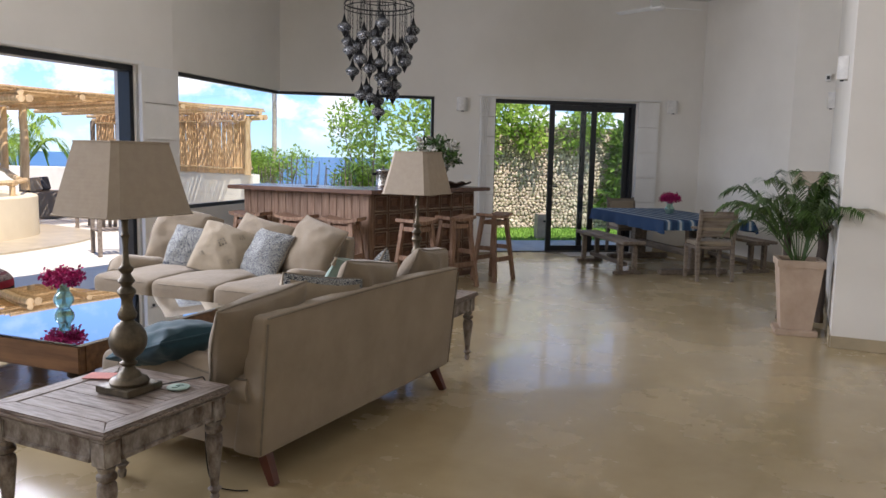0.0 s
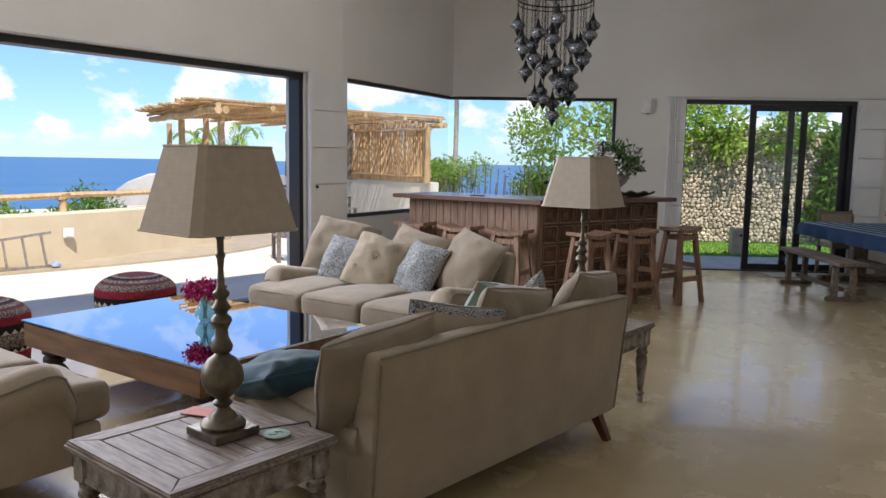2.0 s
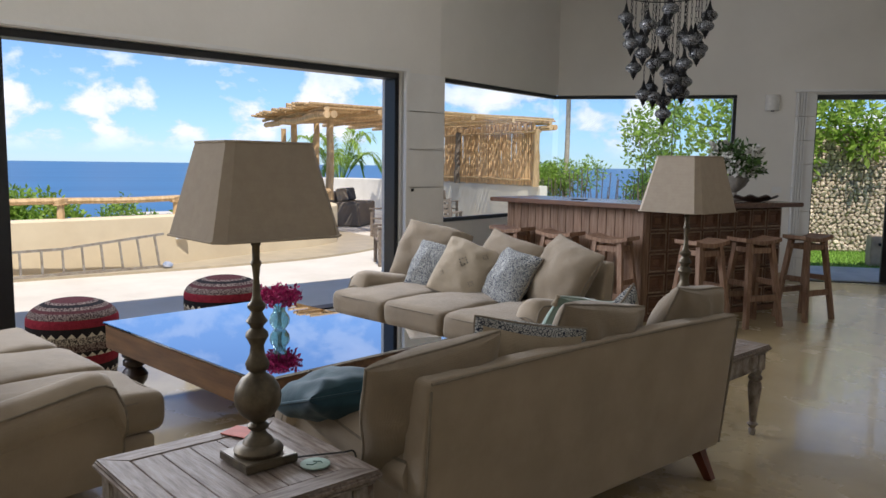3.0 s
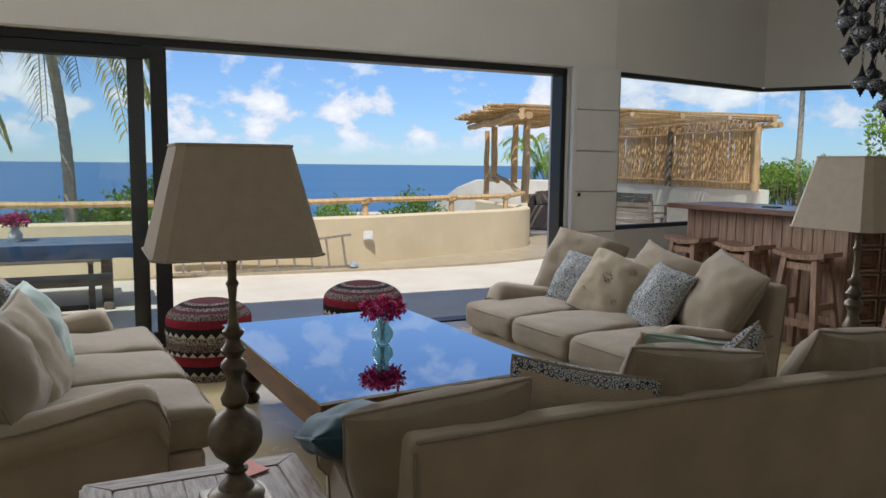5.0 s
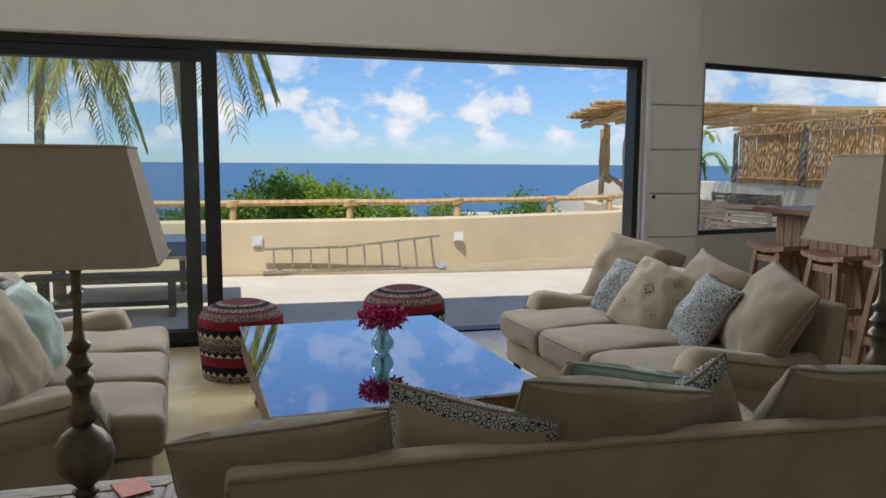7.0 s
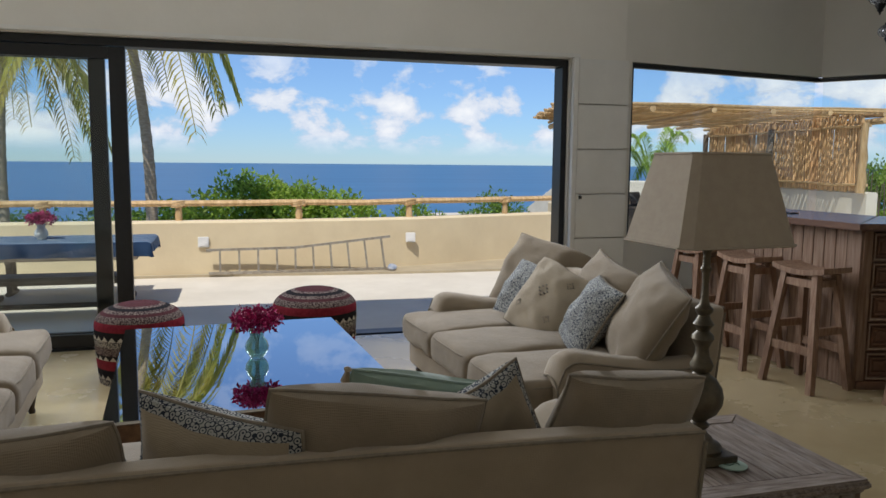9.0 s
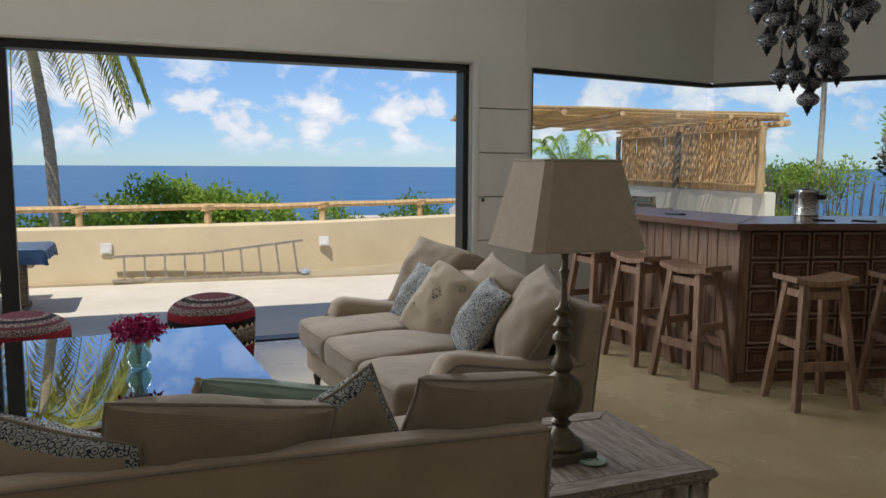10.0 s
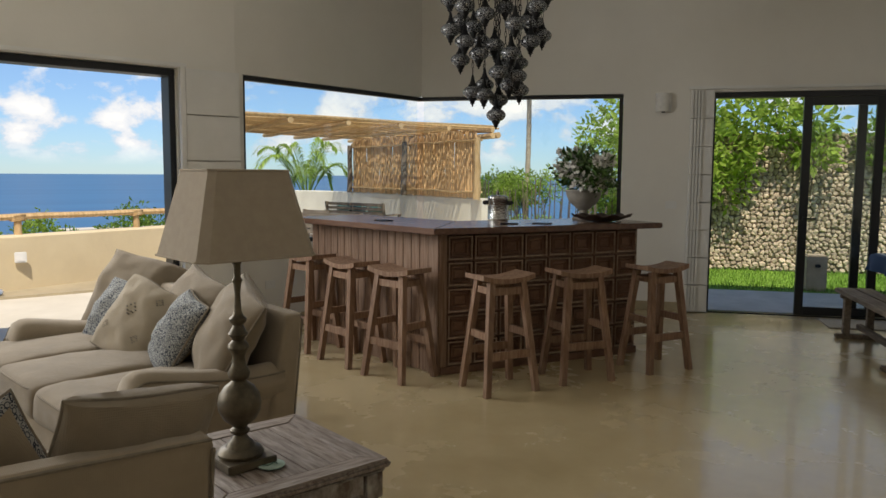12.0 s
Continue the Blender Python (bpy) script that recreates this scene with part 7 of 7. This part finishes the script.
for k in range(60):
    f = k / 59
    x, y = -18.5 + 7.5 * f + g.uniform(-0.05, 0.05), 19.4 - 1.2 * f + g.uniform(-0.1, 0.1)
    bm = bmesh.new()
    bar_between(bm, (x, y, -0.5), (x + g.uniform(-0.12, 0.12), y, 0.95 + g.uniform(-0.2, 0.5)), 0.02, 0.012, 5, 0.02, 3)
    part("stake", bm, M_BRANCH, stakes)


# ---- garden behind the door: paving, grass, coral stone wall, shrubs ----
OUTN = Vector((-B_DIR.y, B_DIR.x))


def garden(u, off):
    return Vector(WIN1) + B_DIR * u + OUTN * off


GZ = -0.07
bm = bmesh.new()
slab(bm, [tuple(garden(u, o)) for u, o in ((2.7, 0.29), (9.0, 0.29), (9.0, 2.35), (2.7, 2.35))], GZ - 0.3, GZ)
structure("pavement", bm, M_PAVE, "pale paving outside the garden door", "pavement", 0)
bm = bmesh.new()
slab(bm, [tuple(garden(u, o)) for u, o in ((1.0, 2.36), (9.5, 2.36), (9.5, 4.7), (1.0, 4.7))], GZ - 0.3, GZ + 0.005)
structure("lawn", bm, M_GRASS, "strip of lawn before the stone wall", "lawn", 0)
rng = np.random.default_rng(8)
N = 9000
uu, oo = rng.uniform(0.5, 7.5, N), rng.uniform(2.36, 4.65, N)
vs, fs = [], []
for i in range(N):
    p = garden(uu[i], oo[i])
    a = rng.uniform(0, 6.28)
    h = rng.uniform(0.03, 0.085)
    dx, dy = 0.008 * math.cos(a), 0.008 * math.sin(a)
    lx, ly = rng.uniform(-0.03, 0.03, 2)
    q = len(vs)
    vs += [(p.x - dx, p.y - dy, GZ), (p.x + dx, p.y + dy, GZ), (p.x + lx, p.y + ly, GZ + h)]
    fs.append((q, q + 1, q + 2))
me = bpy.data.meshes.new("grass")
me.from_pydata(vs, [], fs)
me.materials.append(M_GRASS)
tagged(new("grass", me), "blades of short sunlit lawn grass", "grass", "", "stuff")

W_ANG = math.degrees(math.atan2(B_DIR.y, B_DIR.x))
sw0 = garden(3.25, 4.75)
bm = bmesh.new()
box(bm, 0, 7.5, 0.0, 0.4, -0.5, 2.2)
sw = structure("garden_wall", bm, M_MORTAR, "rough coral stone garden wall with deep joints", "stone wall", 0)
sw.matrix_world = pose(sw0.x, sw0.y, 0, 0, 0, W_ANG)
stone_meshes = []
g = random.Random(17)
for s in range(10):
    bm = bmesh.new()
    bmesh.ops.create_icosphere(bm, subdivisions=1, radius=1.0)
    for v in bm.verts:
        v.co = Vector([math.copysign(abs(c) ** 0.7, c) for c in v.co]) * (1 + 0.45 * noise.noise(v.co * 2.3 + Vector((s * 7, 0, 0))))
        v.co.y *= 0.6
    finish(bm, 0)
    me = bpy.data.meshes.new("stone")
    bm.to_mesh(me)
    bm.free()
    me.materials.append(M_STONE)
    stone_meshes.append(me)
count = 0
rest_v, rest_f = [], []
z = -0.05
row = 0
while z < 2.2:
    h = g.uniform(0.05, 0.075)
    u = g.uniform(0, 0.1)
    while u < 7.4:
        w = g.uniform(0.05, 0.11)
        m = pose(u + w / 2, -0.01 + g.uniform(-0.02, 0.01), z + h / 2 + g.uniform(-0.02, 0.02), g.uniform(-20, 20), g.uniform(-40, 40), g.uniform(-15, 15)) @ Matrix.Diagonal((w * 0.56, 0.06, h * 0.62, 1))
        me = g.choice(stone_meshes)
        near = 1.2 < u < 2.7 and 0.15 < z < 1.0 and count < 290
        if near:
            o = new("stone", me)
            o.parent = sw
            o.matrix_basis = m
            count += 1
        else:
            k = len(rest_v)
            rest_v += [tuple(m @ v.co) for v in me.vertices]
            rest_f += [tuple(k + i for i in p.vertices) for p in me.polygons]
        u += w + 0.006
    z += h
me = bpy.data.meshes.new("stones")
me.from_pydata(rest_v, [], rest_f)
me.materials.append(M_STONE)
o = new("stones", me)
o.parent = sw
o["kind"] = "stuff"


def garden_bush(u, off, z, blobs, count, size, material, label, seed):
    b = [((garden(u + du, off + do).x, garden(u + du, off + do).y, z + dz), r) for du, do, dz, r in blobs]
    r = OUTN * (5.35 - off)
    return bush("garden_shrub", b, count, size, material, label, seed, "shrub", True, (r.x, r.y))


LBL = "leafy green shrub hanging over the stone wall"
garden_bush(3.9, 4.5, 1.9, [(0, 0, 0, (0.8, 0.6, 0.7)), (-0.5, 0.0, 0.5, (0.7, 0.6, 0.6)), (0.5, 0.0, 0.55, (0.7, 0.6, 0.6)), (0.1, 0.2, -0.5, (0.5, 0.4, 0.5))], 1700, 0.085, M_LEAF, LBL, 61)
garden_bush(5.1, 4.7, 2.25, [(0, 0, 0, (0.6, 0.5, 0.6)), (0.2, 0.0, 0.2, (0.5, 0.5, 0.5)), (-0.4, 0.1, 0.5, (0.5, 0.5, 0.5)), (0.2, -0.2, -0.3, (0.5, 0.4, 0.4))], 800, 0.085, M_LEAF, LBL, 62)
garden_bush(3.4, 4.1, 1.75, [(0, 0, 0, (0.8, 0.6, 0.8)), (-0.6, 0.0, 0.4, (0.8, 0.6, 0.7)), (-0.3, -0.2, -0.6, (0.5, 0.4, 0.6))], 1500, 0.08, M_LEAF, LBL, 63)
garden_bush(6.3, 4.6, 2.1, [(0, 0, 0, (0.5, 0.4, 0.5)), (0.4, 0.0, 0.3, (0.5, 0.5, 0.5))], 1000, 0.07, M_LEAF, LBL, 64)
garden_bush(7.3, 4.5, 1.2, [(0, 0, 0, (0.3, 0.2, 0.6)), (0.1, 0.0, 0.7, (0.35, 0.25, 0.5)), (-0.1, 0.0, -0.6, (0.3, 0.2, 0.5))], 700, 0.1, M_LEAF2, "large-leaved climber on the stone wall", 65)
M_BOXST = mat("pale_carved_block", (0.45, 0.36, 0.25), 0.8, scale=8, bump=0.3, bump_scale=40)
p = garden(4.95, 2.6)
gb = thing("stone_block", pose(p.x, p.y, GZ, 0, 0, W_ANG), "pale carved stone block standing on the grass", "stone block")
part("block", bevelled(-0.13, 0.13, -0.13, 0.13, 0.0, 0.5, 0.015), M_BOXST, gb)
part("spout", bevelled(-0.03, 0.03, -0.2, -0.131, 0.34, 0.38, 0.006), M_IRON, gb)
p = Vector((-9.9, 17.9))
ow = thing("low_stone_wall", pose(p.x, p.y, -0.3, 0, 0, -8), "low orange-brown stone wall in the garden", "stone wall")
g = random.Random(23)
M_ORST = mat("orange_stone", (0.42, 0.27, 0.15), 0.9, col2=(0.28, 0.19, 0.11), scale=8, bump=0.5, bump_scale=30, vary=0.2)
part("core", bevelled(-0.2, 1.1, -0.15, 0.15, 0.0, 1.2, 0.01), M_MORTAR, ow)
for r in range(11):
    u = -0.2
    while u < 1.0:
        w = g.uniform(0.13, 0.26)
        o = new("stone", g.choice(stone_meshes))
        o.parent = ow
        o.matrix_basis = pose(u + w / 2, -0.15, 0.07 + r * 0.108, g.uniform(-15, 15), g.uniform(-15, 15), 0) @ Matrix.Diagonal((w * 0.56, 0.05, 0.06, 1))
        o.material_slots[0].link = "OBJECT"
        o.material_slots[0].material = M_ORST
        u += w
